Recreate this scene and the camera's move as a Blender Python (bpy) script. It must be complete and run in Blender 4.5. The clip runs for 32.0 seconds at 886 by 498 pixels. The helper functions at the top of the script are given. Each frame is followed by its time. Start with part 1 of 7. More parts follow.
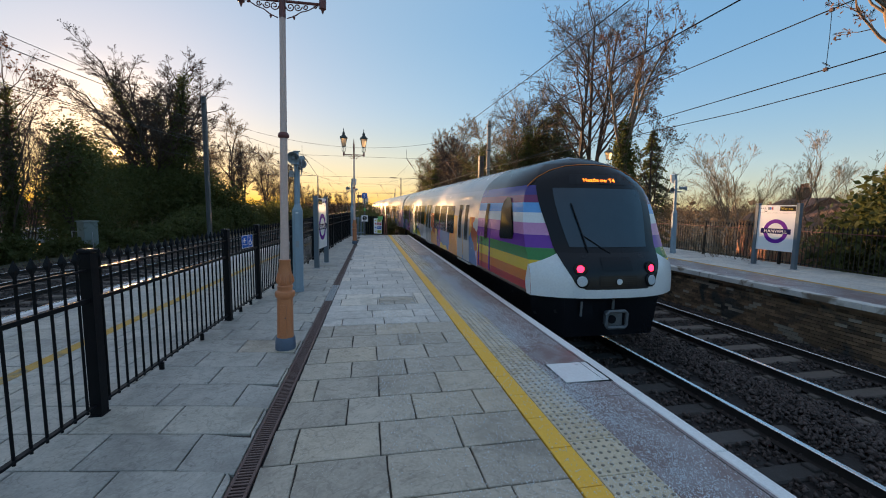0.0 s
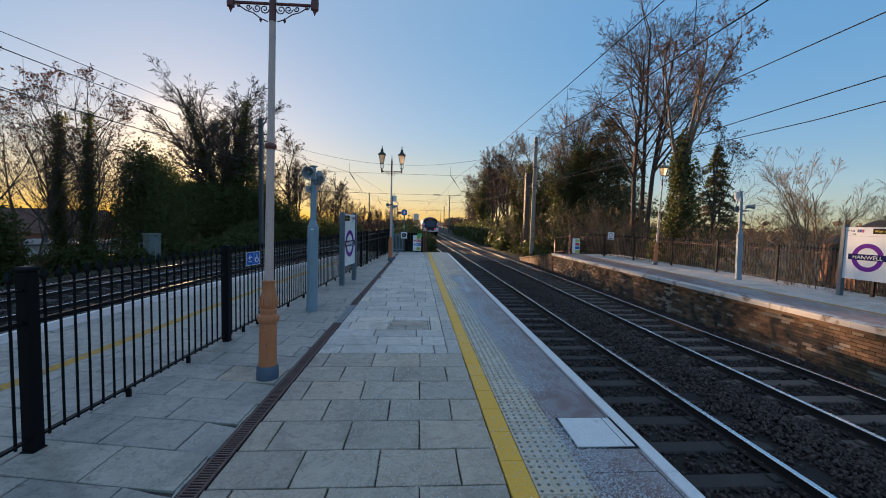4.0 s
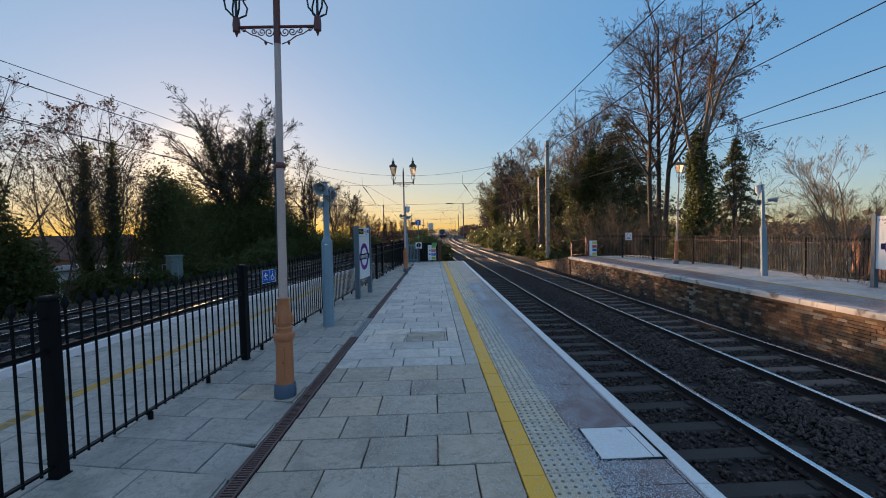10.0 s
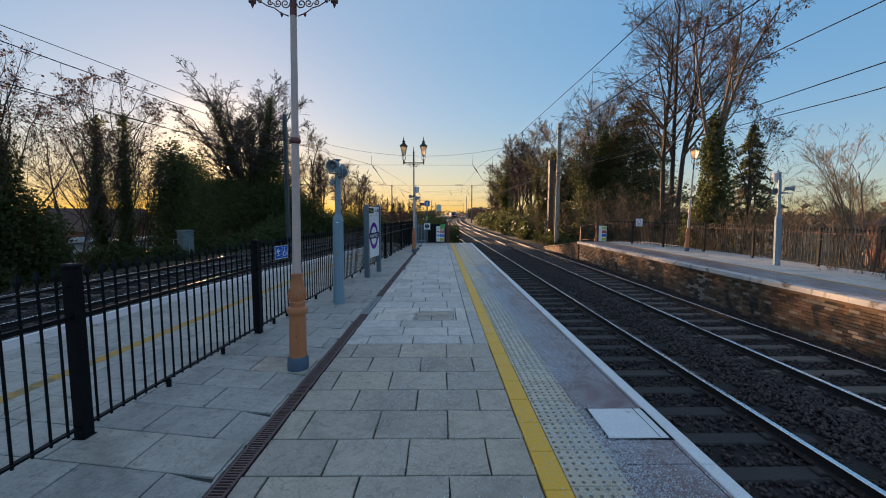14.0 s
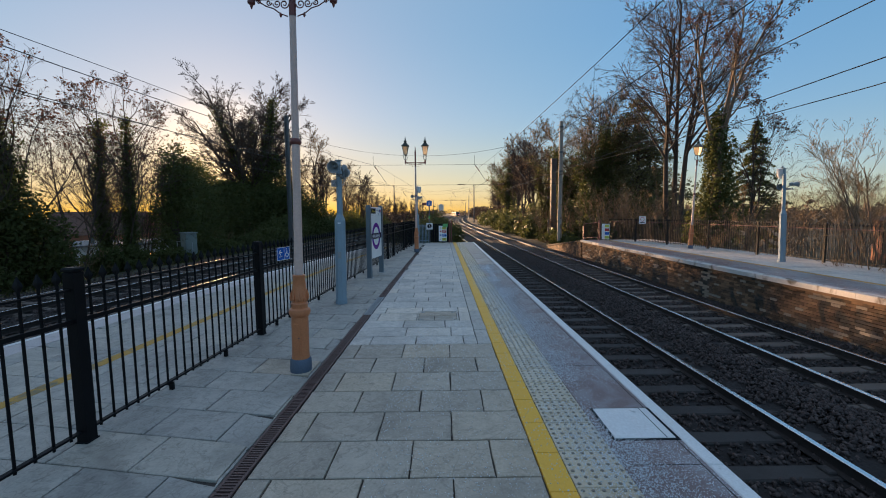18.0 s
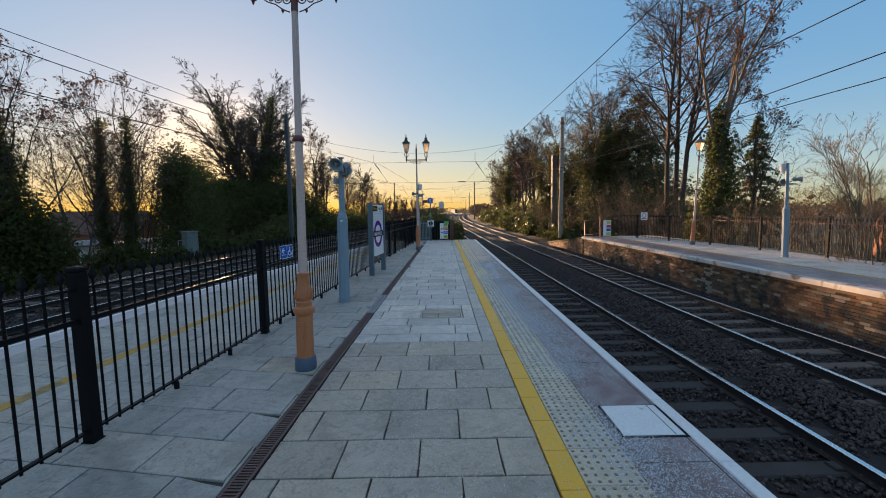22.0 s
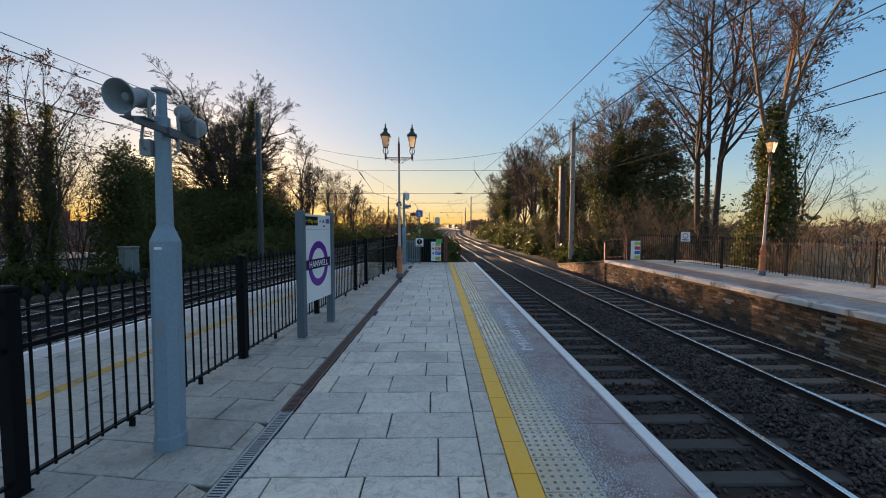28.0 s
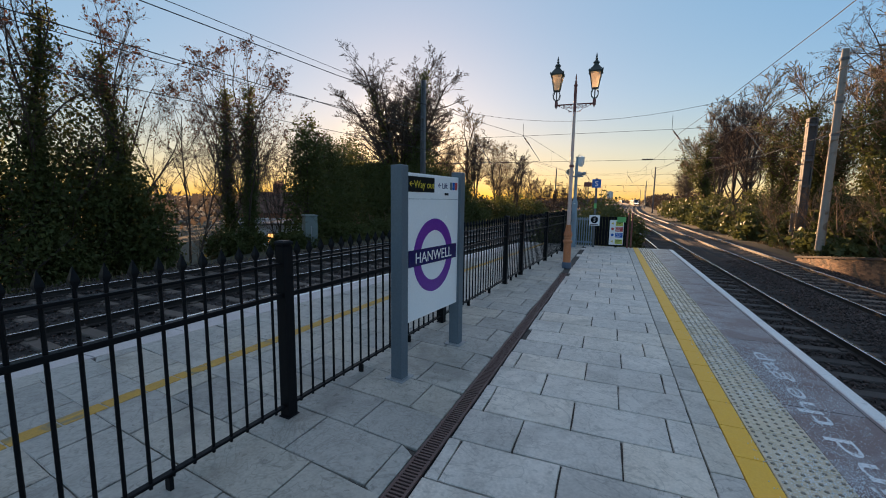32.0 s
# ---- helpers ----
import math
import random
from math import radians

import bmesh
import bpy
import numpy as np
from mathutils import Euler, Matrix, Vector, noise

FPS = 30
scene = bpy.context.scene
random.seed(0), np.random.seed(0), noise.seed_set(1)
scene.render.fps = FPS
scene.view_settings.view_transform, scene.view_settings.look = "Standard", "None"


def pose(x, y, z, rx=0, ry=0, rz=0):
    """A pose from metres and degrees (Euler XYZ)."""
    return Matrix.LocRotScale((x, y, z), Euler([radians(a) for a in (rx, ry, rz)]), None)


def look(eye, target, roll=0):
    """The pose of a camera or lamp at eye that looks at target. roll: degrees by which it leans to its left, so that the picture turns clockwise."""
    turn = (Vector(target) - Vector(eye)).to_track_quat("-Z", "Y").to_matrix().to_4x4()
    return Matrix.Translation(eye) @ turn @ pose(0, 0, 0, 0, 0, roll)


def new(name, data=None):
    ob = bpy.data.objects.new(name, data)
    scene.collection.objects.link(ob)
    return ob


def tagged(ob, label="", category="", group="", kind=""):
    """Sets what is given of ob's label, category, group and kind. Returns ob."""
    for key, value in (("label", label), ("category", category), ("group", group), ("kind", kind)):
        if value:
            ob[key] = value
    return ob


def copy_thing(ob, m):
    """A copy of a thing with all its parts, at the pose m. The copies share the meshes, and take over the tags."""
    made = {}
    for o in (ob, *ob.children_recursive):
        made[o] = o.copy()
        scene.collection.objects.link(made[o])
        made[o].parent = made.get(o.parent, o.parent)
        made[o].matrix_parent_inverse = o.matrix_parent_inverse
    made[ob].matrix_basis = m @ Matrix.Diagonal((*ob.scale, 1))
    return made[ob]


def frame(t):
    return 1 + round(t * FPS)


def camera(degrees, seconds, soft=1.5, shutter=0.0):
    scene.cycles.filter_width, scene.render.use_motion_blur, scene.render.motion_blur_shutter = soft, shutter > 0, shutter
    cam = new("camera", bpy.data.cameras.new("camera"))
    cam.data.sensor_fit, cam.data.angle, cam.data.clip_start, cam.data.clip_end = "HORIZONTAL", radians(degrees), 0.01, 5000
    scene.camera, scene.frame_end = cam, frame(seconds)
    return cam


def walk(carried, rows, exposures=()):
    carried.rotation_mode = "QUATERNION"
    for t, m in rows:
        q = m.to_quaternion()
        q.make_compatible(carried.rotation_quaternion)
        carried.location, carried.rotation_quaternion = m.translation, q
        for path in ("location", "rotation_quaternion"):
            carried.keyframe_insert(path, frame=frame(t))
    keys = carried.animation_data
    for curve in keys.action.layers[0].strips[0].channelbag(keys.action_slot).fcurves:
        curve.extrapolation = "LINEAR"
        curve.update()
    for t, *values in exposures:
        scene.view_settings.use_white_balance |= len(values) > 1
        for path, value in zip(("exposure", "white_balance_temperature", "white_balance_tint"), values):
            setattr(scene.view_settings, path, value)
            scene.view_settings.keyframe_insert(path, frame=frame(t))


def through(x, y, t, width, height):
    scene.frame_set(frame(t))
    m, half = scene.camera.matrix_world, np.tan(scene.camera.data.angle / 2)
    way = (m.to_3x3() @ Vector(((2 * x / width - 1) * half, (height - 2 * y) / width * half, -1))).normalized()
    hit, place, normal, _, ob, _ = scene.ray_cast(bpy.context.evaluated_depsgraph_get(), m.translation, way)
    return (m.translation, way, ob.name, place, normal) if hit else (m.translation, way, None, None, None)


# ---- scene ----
cam = camera(95.3, 32.0, soft=1.0, shutter=0.0)
# t, x, y, z, yaw, pitch, roll
ROWS = [
    (0.0, 0.083, 0.069, 1.739, -10.78, -5.97, -0.80),
    (0.5, 0.079, 0.081, 1.734, -9.93, -5.29, -0.69),
    (1.0, 0.166, 0.106, 1.764, -8.28, -4.40, -1.00),
    (1.5, 0.385, 0.167, 1.779, -6.59, -3.75, -1.70),
    (2.0, 0.486, 0.347, 1.764, -5.38, -3.44, -2.29),
    (2.5, 0.605, 0.500, 1.768, -3.94, -2.99, -2.28),
    (3.0, 0.736, 0.581, 1.772, -3.10, -2.55, -2.10),
    (3.5, 0.726, 0.601, 1.763, -3.59, -2.96, -1.94),
    (5.5, 0.731, 0.657, 1.757, -2.65, -5.16, 0.22),
    (6.0, 0.735, 0.659, 1.761, -1.98, -4.24, 0.10),
    (6.5, 0.737, 0.667, 1.759, -1.29, -3.50, -0.12),
    (7.0, 0.742, 0.660, 1.766, -0.89, -3.06, 0.05),
    (7.5, 0.766, 0.653, 1.771, -0.87, -2.84, 0.51),
    (8.0, 0.772, 0.650, 1.776, -0.97, -2.70, 0.94),
    (8.5, 0.772, 0.649, 1.778, -1.03, -2.64, 1.19),
    (9.0, 0.777, 0.647, 1.780, -1.18, -2.61, 1.30),
    (9.5, 0.776, 0.649, 1.781, -1.40, -2.54, 1.31),
    (10.0, 0.775, 0.649, 1.782, -1.65, -2.50, 1.28),
    (10.5, 0.773, 0.650, 1.782, -1.85, -2.47, 1.25),
    (11.0, 0.770, 0.649, 1.782, -1.76, -2.63, 1.23),
    (11.5, 0.770, 0.647, 1.779, -1.09, -3.27, 1.13),
    (12.0, 0.762, 0.647, 1.765, -0.00, -4.29, 0.89),
    (12.5, 0.736, 0.641, 1.759, 0.58, -4.93, 0.54),
    (13.0, 0.726, 0.641, 1.759, 0.20, -5.05, 0.20),
    (13.5, 0.712, 0.642, 1.757, -0.36, -5.04, 0.00),
    (14.0, 0.712, 0.641, 1.756, -0.55, -5.05, -0.10),
    (14.5, 0.715, 0.639, 1.756, -0.50, -4.98, 0.00),
    (16.5, 0.724, 0.634, 1.764, -0.30, -4.04, 0.26),
    (17.0, 0.722, 0.639, 1.761, -0.11, -4.27, 0.31),
    (17.5, 0.715, 0.654, 1.757, -0.09, -4.68, 0.41),
    (18.0, 0.718, 0.668, 1.756, -0.22, -5.10, 0.50),
    (18.5, 0.718, 0.684, 1.754, -0.35, -5.30, 0.60),
    (19.0, 0.718, 0.685, 1.756, -0.37, -5.25, 0.70),
    (19.5, 0.718, 0.681, 1.756, -0.34, -5.05, 0.84),
    (20.0, 0.721, 0.668, 1.759, -0.35, -4.82, 0.98),
    (20.5, 0.723, 0.661, 1.761, -0.38, -4.66, 1.04),
    (21.0, 0.721, 0.657, 1.761, -0.33, -4.69, 0.94),
    (21.5, 0.712, 0.660, 1.757, -0.17, -4.92, 0.76),
    (22.0, 0.672, 0.697, 1.751, -0.17, -5.46, 0.84),
    (22.5, 0.632, 0.803, 1.733, -0.20, -6.32, 1.45),
    (23.0, 0.708, 1.088, 1.713, 0.52, -7.27, 2.20),
    (23.5, 0.701, 1.472, 1.732, 1.67, -8.45, 2.53),
    (24.0, 0.639, 1.946, 1.715, 1.83, -9.64, 2.30),
    (24.5, 0.672, 2.464, 1.705, 1.45, -8.71, 1.70),
    (25.0, 0.692, 2.938, 1.724, 0.87, -7.23, 1.09),
    (25.5, 0.715, 3.455, 1.742, -0.14, -5.70, 0.26),
    (26.0, 0.789, 3.919, 1.735, -0.57, -4.01, -0.10),
    (26.5, 0.803, 4.326, 1.726, -1.43, -2.73, -0.16),
    (28.5, 0.882, 5.714, 1.754, 0.17, -4.02, 0.21),
    (29.0, 0.891, 6.108, 1.742, 2.67, -5.02, 0.20),
    (29.5, 0.831, 6.463, 1.723, 4.63, -5.67, 0.14),
    (30.0, 0.749, 6.842, 1.717, 6.67, -6.49, 0.20),
    (30.5, 0.744, 7.231, 1.712, 9.45, -6.99, 0.04),
    (31.0, 0.646, 7.610, 1.682, 12.30, -6.86, -0.40),
    (31.5, 0.552, 7.986, 1.685, 16.87, -7.07, -0.62),
    (32.0, 0.503, 8.362, 1.697, 22.33, -7.12, -0.80),
]
# seconds, stops, kelvin, tint: the camera's own exposure and white balance
LIGHTNESS = [(0.0, 1.50, 7200, 22.5), (1.0, 1.38, 6820, 20.5), (2.0, 1.26, 6420, 20), (3.0, 1.22, 6330, 20), (6.0, 1.26, 6560, 19.5), (9.0, 1.20, 6300, 20), (12.0, 1.24, 6480, 20.5),
             (18.0, 1.26, 6680, 20), (22.0, 1.29, 6760, 20), (23.0, 1.40, 6930, 19.5), (24.0, 1.60, 7450, 23), (25.0, 1.54, 7300, 23.5), (26.0, 1.32, 6800, 21), (29.0, 1.38, 7050, 22), (30.0, 1.40, 7250, 23), (32.0, 1.40, 7050, 23)]
walk(cam, [(t, pose(x, y, z, 90 + pitch, roll, yaw)) for t, x, y, z, yaw, pitch, roll in ROWS], LIGHTNESS)

# ---- world, sun ----
SUN_AZ, SUN_EL = radians(27.5), radians(5.6)          # left of the track's direction, above the horizon
world = bpy.data.worlds.new("world")
scene.world = world
world.use_nodes = True
wn = world.node_tree.nodes
sky = wn.new("ShaderNodeTexSky")
sky.sky_type = "NISHITA"
sky.sun_disc = False
sky.sun_elevation, sky.sun_rotation = SUN_EL, -SUN_AZ
sky.air_density, sky.dust_density, sky.ozone_density = 1.0, 0.4, 3.0
wn["Background"].inputs["Strength"].default_value = 0.215
soft_sky = wn.new("ShaderNodeGamma")                  # thin high haze evens the sky out
soft_sky.inputs["Gamma"].default_value = 0.25
world.node_tree.links.new(sky.outputs["Color"], soft_sky.inputs["Color"])
sky_hue = wn.new("ShaderNodeHueSaturation")
sky_hue.inputs["Saturation"].default_value = 2.45
world.node_tree.links.new(soft_sky.outputs["Color"], sky_hue.inputs["Color"])
sky_at = wn.new("ShaderNodeTexCoord")                   # the blue pales evenly towards the zenith
sky_up = wn.new("ShaderNodeSeparateXYZ")
sky_pale = wn.new("ShaderNodeMapRange")
sky_pale.interpolation_type = "SMOOTHSTEP"
for k, v in (("From Min", 0.35), ("From Max", 0.95), ("To Min", 2.45), ("To Max", 1.15)):
    sky_pale.inputs[k].default_value = v
world.node_tree.links.new(sky_at.outputs["Generated"], sky_up.inputs["Vector"])
world.node_tree.links.new(sky_up.outputs["Z"], sky_pale.inputs["Value"])
world.node_tree.links.new(sky_pale.outputs["Result"], sky_hue.inputs["Saturation"])
sun_dir = Vector((-math.sin(SUN_AZ) * math.cos(SUN_EL), math.cos(SUN_AZ) * math.cos(SUN_EL), math.sin(SUN_EL)))
near_sun = wn.new("ShaderNodeVectorMath")             # warm haze round the low sun and along the horizon below it
near_sun.operation = "DOT_PRODUCT"
near_sun.inputs[1].default_value = sun_dir
world.node_tree.links.new(sky_at.outputs["Generated"], near_sun.inputs[0])
def sky_range(source, a, z, lo, hi):
    q = wn.new("ShaderNodeMapRange")
    q.interpolation_type = "SMOOTHERSTEP"
    for k, v in (("From Min", a), ("From Max", z), ("To Min", lo), ("To Max", hi)):
        q.inputs[k].default_value = v
    world.node_tree.links.new(source, q.inputs["Value"])
    return q.outputs["Result"]
def sky_times(a, b):
    q = wn.new("ShaderNodeMath")
    q.operation = "MULTIPLY"
    world.node_tree.links.new(a, q.inputs[0]), world.node_tree.links.new(b, q.inputs[1])
    return q.outputs["Value"]
def sky_mix(kind, factor, below, colour):
    q = wn.new("ShaderNodeMix")
    q.data_type, q.blend_type = "RGBA", kind
    q.inputs["B"].default_value = (*colour, 1)
    world.node_tree.links.new(factor, q.inputs["Factor"]), world.node_tree.links.new(below, q.inputs["A"])
    return q.outputs["Result"]
low_warm = sky_times(sky_range(near_sun.outputs["Value"], 0.2, 0.95, 0.25, 1.0), sky_range(sky_up.outputs["Z"], 0.0, 0.26, 1.0, 0.0))
sky_out = sky_mix("MULTIPLY", low_warm, sky_hue.outputs["Color"], (1.12, 0.96, 0.70))
sky_out = sky_mix("MULTIPLY", sky_range(near_sun.outputs["Value"], 0.92, 0.45, 0.0, 1.0), sky_out, (0.83, 0.94, 1.05))
sky_out = sky_mix("ADD", sky_range(near_sun.outputs["Value"], 0.982, 1.0, 0.0, 0.9), sky_out, (1.0, 0.66, 0.24))
world.node_tree.links.new(sky_out, wn["Background"].inputs["Color"])
sun = new("sun", bpy.data.lights.new("sun", "SUN"))
sun.data.energy, sun.data.angle, sun.data.color = 5.0, radians(0.55), (1.0, 0.64, 0.33)
sun.matrix_world = look((-60, 110, 40), Vector((-60, 110, 40)) - sun_dir)

# ---- materials ----
def sun_glow():
    m = bpy.data.materials.new("sun_surface")
    m.use_nodes = True
    b = m.node_tree.nodes["Principled BSDF"]
    b.inputs["Base Color"].default_value = (0, 0, 0, 1)
    b.inputs["Emission Color"].default_value, b.inputs["Emission Strength"].default_value = (1.0, 0.62, 0.24, 1), 6.0
    me = bpy.data.meshes.new("sun_backdrop")
    bm = bmesh.new()
    bmesh.ops.create_uvsphere(bm, u_segments=24, v_segments=12, radius=44.0)
    bm.to_mesh(me)
    bm.free()
    me.materials.append(m)
    ob = new("backdrop_sun", me)
    ob.location = sun_dir * 4200
    ob.visible_shadow = False
    tagged(ob, "low orange sun above the horizon", "sun", kind="structure")
sun_glow()


# ---- surfaces ----
def material(name, c1, c2=None, rough=0.7, metal=0.0, scale=4.0, fine=60.0, bump=0.15, rnd=0.0, coords="world", contrast=0.5,
             stain=None, stain_scale=0.7, stain_at=0.55, spec=0.5, island=0.0, emit=None, emit_strength=0.0, through=0.0):
    """A surface with two scales of variation: c1 to c2 by broad noise, fine grain, relief, and stains with a shape of their own."""
    m = bpy.data.materials.new(name)
    m.use_nodes = True
    nt, n = m.node_tree, m.node_tree.nodes
    b = n["Principled BSDF"]
    c2 = c2 or tuple(v * 0.75 for v in c1)
    lk = nt.links.new
    if coords == "world":
        vec = n.new("ShaderNodeNewGeometry").outputs["Position"]
    else:
        vec = n.new("ShaderNodeTexCoord").outputs["Object"]
    def nz(s, detail=4.0, dist=0.0):
        q = n.new("ShaderNodeTexNoise")
        q.inputs["Scale"].default_value, q.inputs["Detail"].default_value, q.inputs["Distortion"].default_value = s, detail, dist
        lk(vec, q.inputs["Vector"])
        return q.outputs["Fac"]
    def ramp(f, a, z):
        q = n.new("ShaderNodeMapRange")
        q.inputs["From Min"].default_value, q.inputs["From Max"].default_value = a, z
        lk(f, q.inputs["Value"])
        return q.outputs["Result"]
    def mix(f, a, z, kind="MIX"):
        q = n.new("ShaderNodeMix")
        q.data_type, q.blend_type = "RGBA", kind
        for sock, v in ((q.inputs["Factor"], f), (q.inputs["A"], a), (q.inputs["B"], z)):
            if isinstance(v, (int, float)):
                sock.default_value = v
            elif isinstance(v, tuple):
                sock.default_value = (*v, 1)
            else:
                lk(v, sock)
        return q.outputs["Result"]
    w = 0.5 * contrast
    col = mix(ramp(nz(scale, 5, 0.4), 0.5 - 0.25 / max(contrast, 0.1) * 0.6, 0.5 + 0.25 / max(contrast, 0.1) * 0.6), c1, c2)
    grain = nz(fine, 3)
    col = mix(0.35 * contrast * 2, col, mix(ramp(grain, 0.3, 0.7), tuple(v * 0.72 for v in c1), tuple(min(1, v * 1.2) for v in c1)))
    if stain:
        col = mix(ramp(nz(stain_scale, 6, 0.8), stain_at, stain_at + 0.12), col, stain)
    rnd_from = n.new("ShaderNodeNewGeometry").outputs["Random Per Island"] if island else None
    if rnd or island:
        oi = n.new("ShaderNodeObjectInfo")
        hs = n.new("ShaderNodeHueSaturation")
        hs.inputs["Fac"].default_value = 1
        lk(ramp(rnd_from or oi.outputs["Random"], 0, 1), hs.inputs["Value"])
        rnd = rnd or island
        mr = hs.inputs["Value"].links[0].from_node
        mr.inputs["To Min"].default_value, mr.inputs["To Max"].default_value = 1 - rnd, 1 + rnd
        lk(col, hs.inputs["Color"])
        col = hs.outputs["Color"]
    lk(col, b.inputs["Base Color"])
    b.inputs["Metallic"].default_value = metal
    b.inputs["Specular IOR Level"].default_value = spec
    r = n.new("ShaderNodeMapRange")
    r.inputs["To Min"].default_value, r.inputs["To Max"].default_value = max(0.03, rough - 0.12), min(1, rough + 0.12)
    lk(nz(scale * 3, 3), r.inputs["Value"])
    lk(r.outputs["Result"], b.inputs["Roughness"])
    if bump:
        bp = n.new("ShaderNodeBump")
        bp.inputs["Strength"].default_value, bp.inputs["Distance"].default_value = bump, 0.02
        lk(mix(0.5, nz(fine, 4), nz(scale * 2.5, 4)), bp.inputs["Height"])
        lk(bp.outputs["Normal"], b.inputs["Normal"])
    if emit:
        b.inputs["Emission Color"].default_value = (*emit, 1)
        b.inputs["Emission Strength"].default_value = emit_strength
    if through:
        tr = n.new("ShaderNodeBsdfTranslucent")
        lk(col, tr.inputs["Color"])
        mx = n.new("ShaderNodeMixShader")
        mx.inputs["Fac"].default_value = through
        lk(b.outputs["BSDF"], mx.inputs[1]), lk(tr.outputs["BSDF"], mx.inputs[2])
        lk(mx.outputs["Shader"], n["Material Output"].inputs["Surface"])
    return m


def flag_material(name, salt=0.0, base=(0.56, 0.53, 0.505), grime=0.5):
    """Riven paving stone: each piece its own tint and its own grain, thin veins, dirt blotches; salt: white grit lying on it."""
    m = bpy.data.materials.new(name)
    m.use_nodes = True
    nt, n, lk = m.node_tree, m.node_tree.nodes, m.node_tree.links.new
    b = n["Principled BSDF"]
    geo, oi = n.new("ShaderNodeNewGeometry"), n.new("ShaderNodeObjectInfo")
    shift = n.new("ShaderNodeVectorMath")
    shift.operation = "MULTIPLY_ADD"
    own = n.new("ShaderNodeCombineXYZ")
    for k in ("X", "Y", "Z"):
        lk(oi.outputs["Random"], own.inputs[k])
    lk(own.outputs["Vector"], shift.inputs[0]), lk(geo.outputs["Position"], shift.inputs[2])
    shift.inputs[1].default_value = (37, 23, 51)
    def nz(s, detail=5.0, dist=0.0, world_wide=False):
        q = n.new("ShaderNodeTexNoise")
        q.inputs["Scale"].default_value, q.inputs["Detail"].default_value, q.inputs["Distortion"].default_value = s, detail, dist
        lk(geo.outputs["Position"] if world_wide else shift.outputs["Vector"], q.inputs["Vector"])
        return q.outputs["Fac"]
    def ramp(f, a, z, lo=0.0, hi=1.0):
        q = n.new("ShaderNodeMapRange")
        for k, v in (("From Min", a), ("From Max", z), ("To Min", lo), ("To Max", hi)):
            q.inputs[k].default_value = v
        lk(f, q.inputs["Value"])
        return q.outputs["Result"]
    def mix(f, a, z, kind="MIX"):
        q = n.new("ShaderNodeMix")
        q.data_type, q.blend_type = "RGBA", kind
        for sock, v in ((q.inputs["Factor"], f), (q.inputs["A"], a), (q.inputs["B"], z)):
            if isinstance(v, tuple):
                sock.default_value = (*v, 1)
            else:
                lk(v, sock)
        return q.outputs["Result"]
    veins_n = nz(2.4, 4, 1.6)
    away = n.new("ShaderNodeMath")
    away.operation = "SUBTRACT"
    lk(veins_n, away.inputs[0])
    away.inputs[1].default_value = 0.5
    ab = n.new("ShaderNodeMath")
    ab.operation = "ABSOLUTE"
    lk(away.outputs["Value"], ab.inputs[0])
    riven = nz(7, 7, 1.2)
    col = mix(ramp(nz(1.6, 5, 0.6), 0.35, 0.65), base, tuple(v * 0.80 for v in base))
    col = mix(ramp(riven, 0.40, 0.66, 0.0, 0.75), col, tuple(v * 0.68 for v in base))
    col = mix(ramp(nz(48, 4), 0.35, 0.7, 0.0, 0.55), col, tuple(min(1, v * 1.18) for v in base))
    col = mix(ramp(ab.outputs["Value"], 0.0, 0.016, 0.55, 0.0), col, tuple(v * 0.5 for v in base))
    col = mix(ramp(nz(1.1, 7, 1.0, True), 0.52, 0.72, 0.0, grime), col, tuple(v * 0.42 for v in base))
    col = mix(ramp(nz(16, 5, 0.8, True), 0.60, 0.72, 0.0, grime), col, tuple(v * 0.40 for v in base))
    tint = n.new("ShaderNodeHueSaturation")
    lk(ramp(oi.outputs["Random"], 0, 1, 0.86, 1.12), tint.inputs["Value"]), lk(col, tint.inputs["Color"])
    col = mix(ramp(oi.outputs["Random"], 0.55, 1.0, 0.0, 0.7), tint.outputs["Color"], (1.0, 0.94, 0.85), "MULTIPLY")
    if salt:
        col = add_salt(n, lk, col, salt)
    lk(col, b.inputs["Base Color"])
    lk(ramp(riven, 0.3, 0.7, 0.42, 0.68), b.inputs["Roughness"])
    bp = n.new("ShaderNodeBump")
    bp.inputs["Strength"].default_value, bp.inputs["Distance"].default_value = 0.5, 0.02
    lk(mix(ramp(nz(40, 4), 0, 1, 0.15, 0.35), riven, veins_n), bp.inputs["Height"])
    lk(bp.outputs["Normal"], b.inputs["Normal"])
    return m


def add_salt(n, lk, colour, amount):
    geo = n.new("ShaderNodeNewGeometry")
    v = n.new("ShaderNodeTexVoronoi")
    v.inputs["Scale"].default_value = 85
    lk(geo.outputs["Position"], v.inputs["Vector"])
    spot = n.new("ShaderNodeMath")
    spot.operation = "LESS_THAN"
    lk(v.outputs["Distance"], spot.inputs[0])
    cl = n.new("ShaderNodeTexNoise")
    cl.inputs["Scale"].default_value = 1.3
    lk(geo.outputs["Position"], cl.inputs["Vector"])
    th = n.new("ShaderNodeMapRange")
    th.inputs["From Min"].default_value, th.inputs["From Max"].default_value = 0.30, 0.72
    th.inputs["To Max"].default_value = amount
    lk(cl.outputs["Fac"], th.inputs["Value"])
    lk(th.outputs["Result"], spot.inputs[1])
    mx = n.new("ShaderNodeMix")
    mx.data_type = "RGBA"
    lk(spot.outputs["Value"], mx.inputs["Factor"]), lk(colour, mx.inputs["A"])
    mx.inputs["B"].default_value = (0.75, 0.77, 0.8, 1)
    return mx.outputs["Result"]


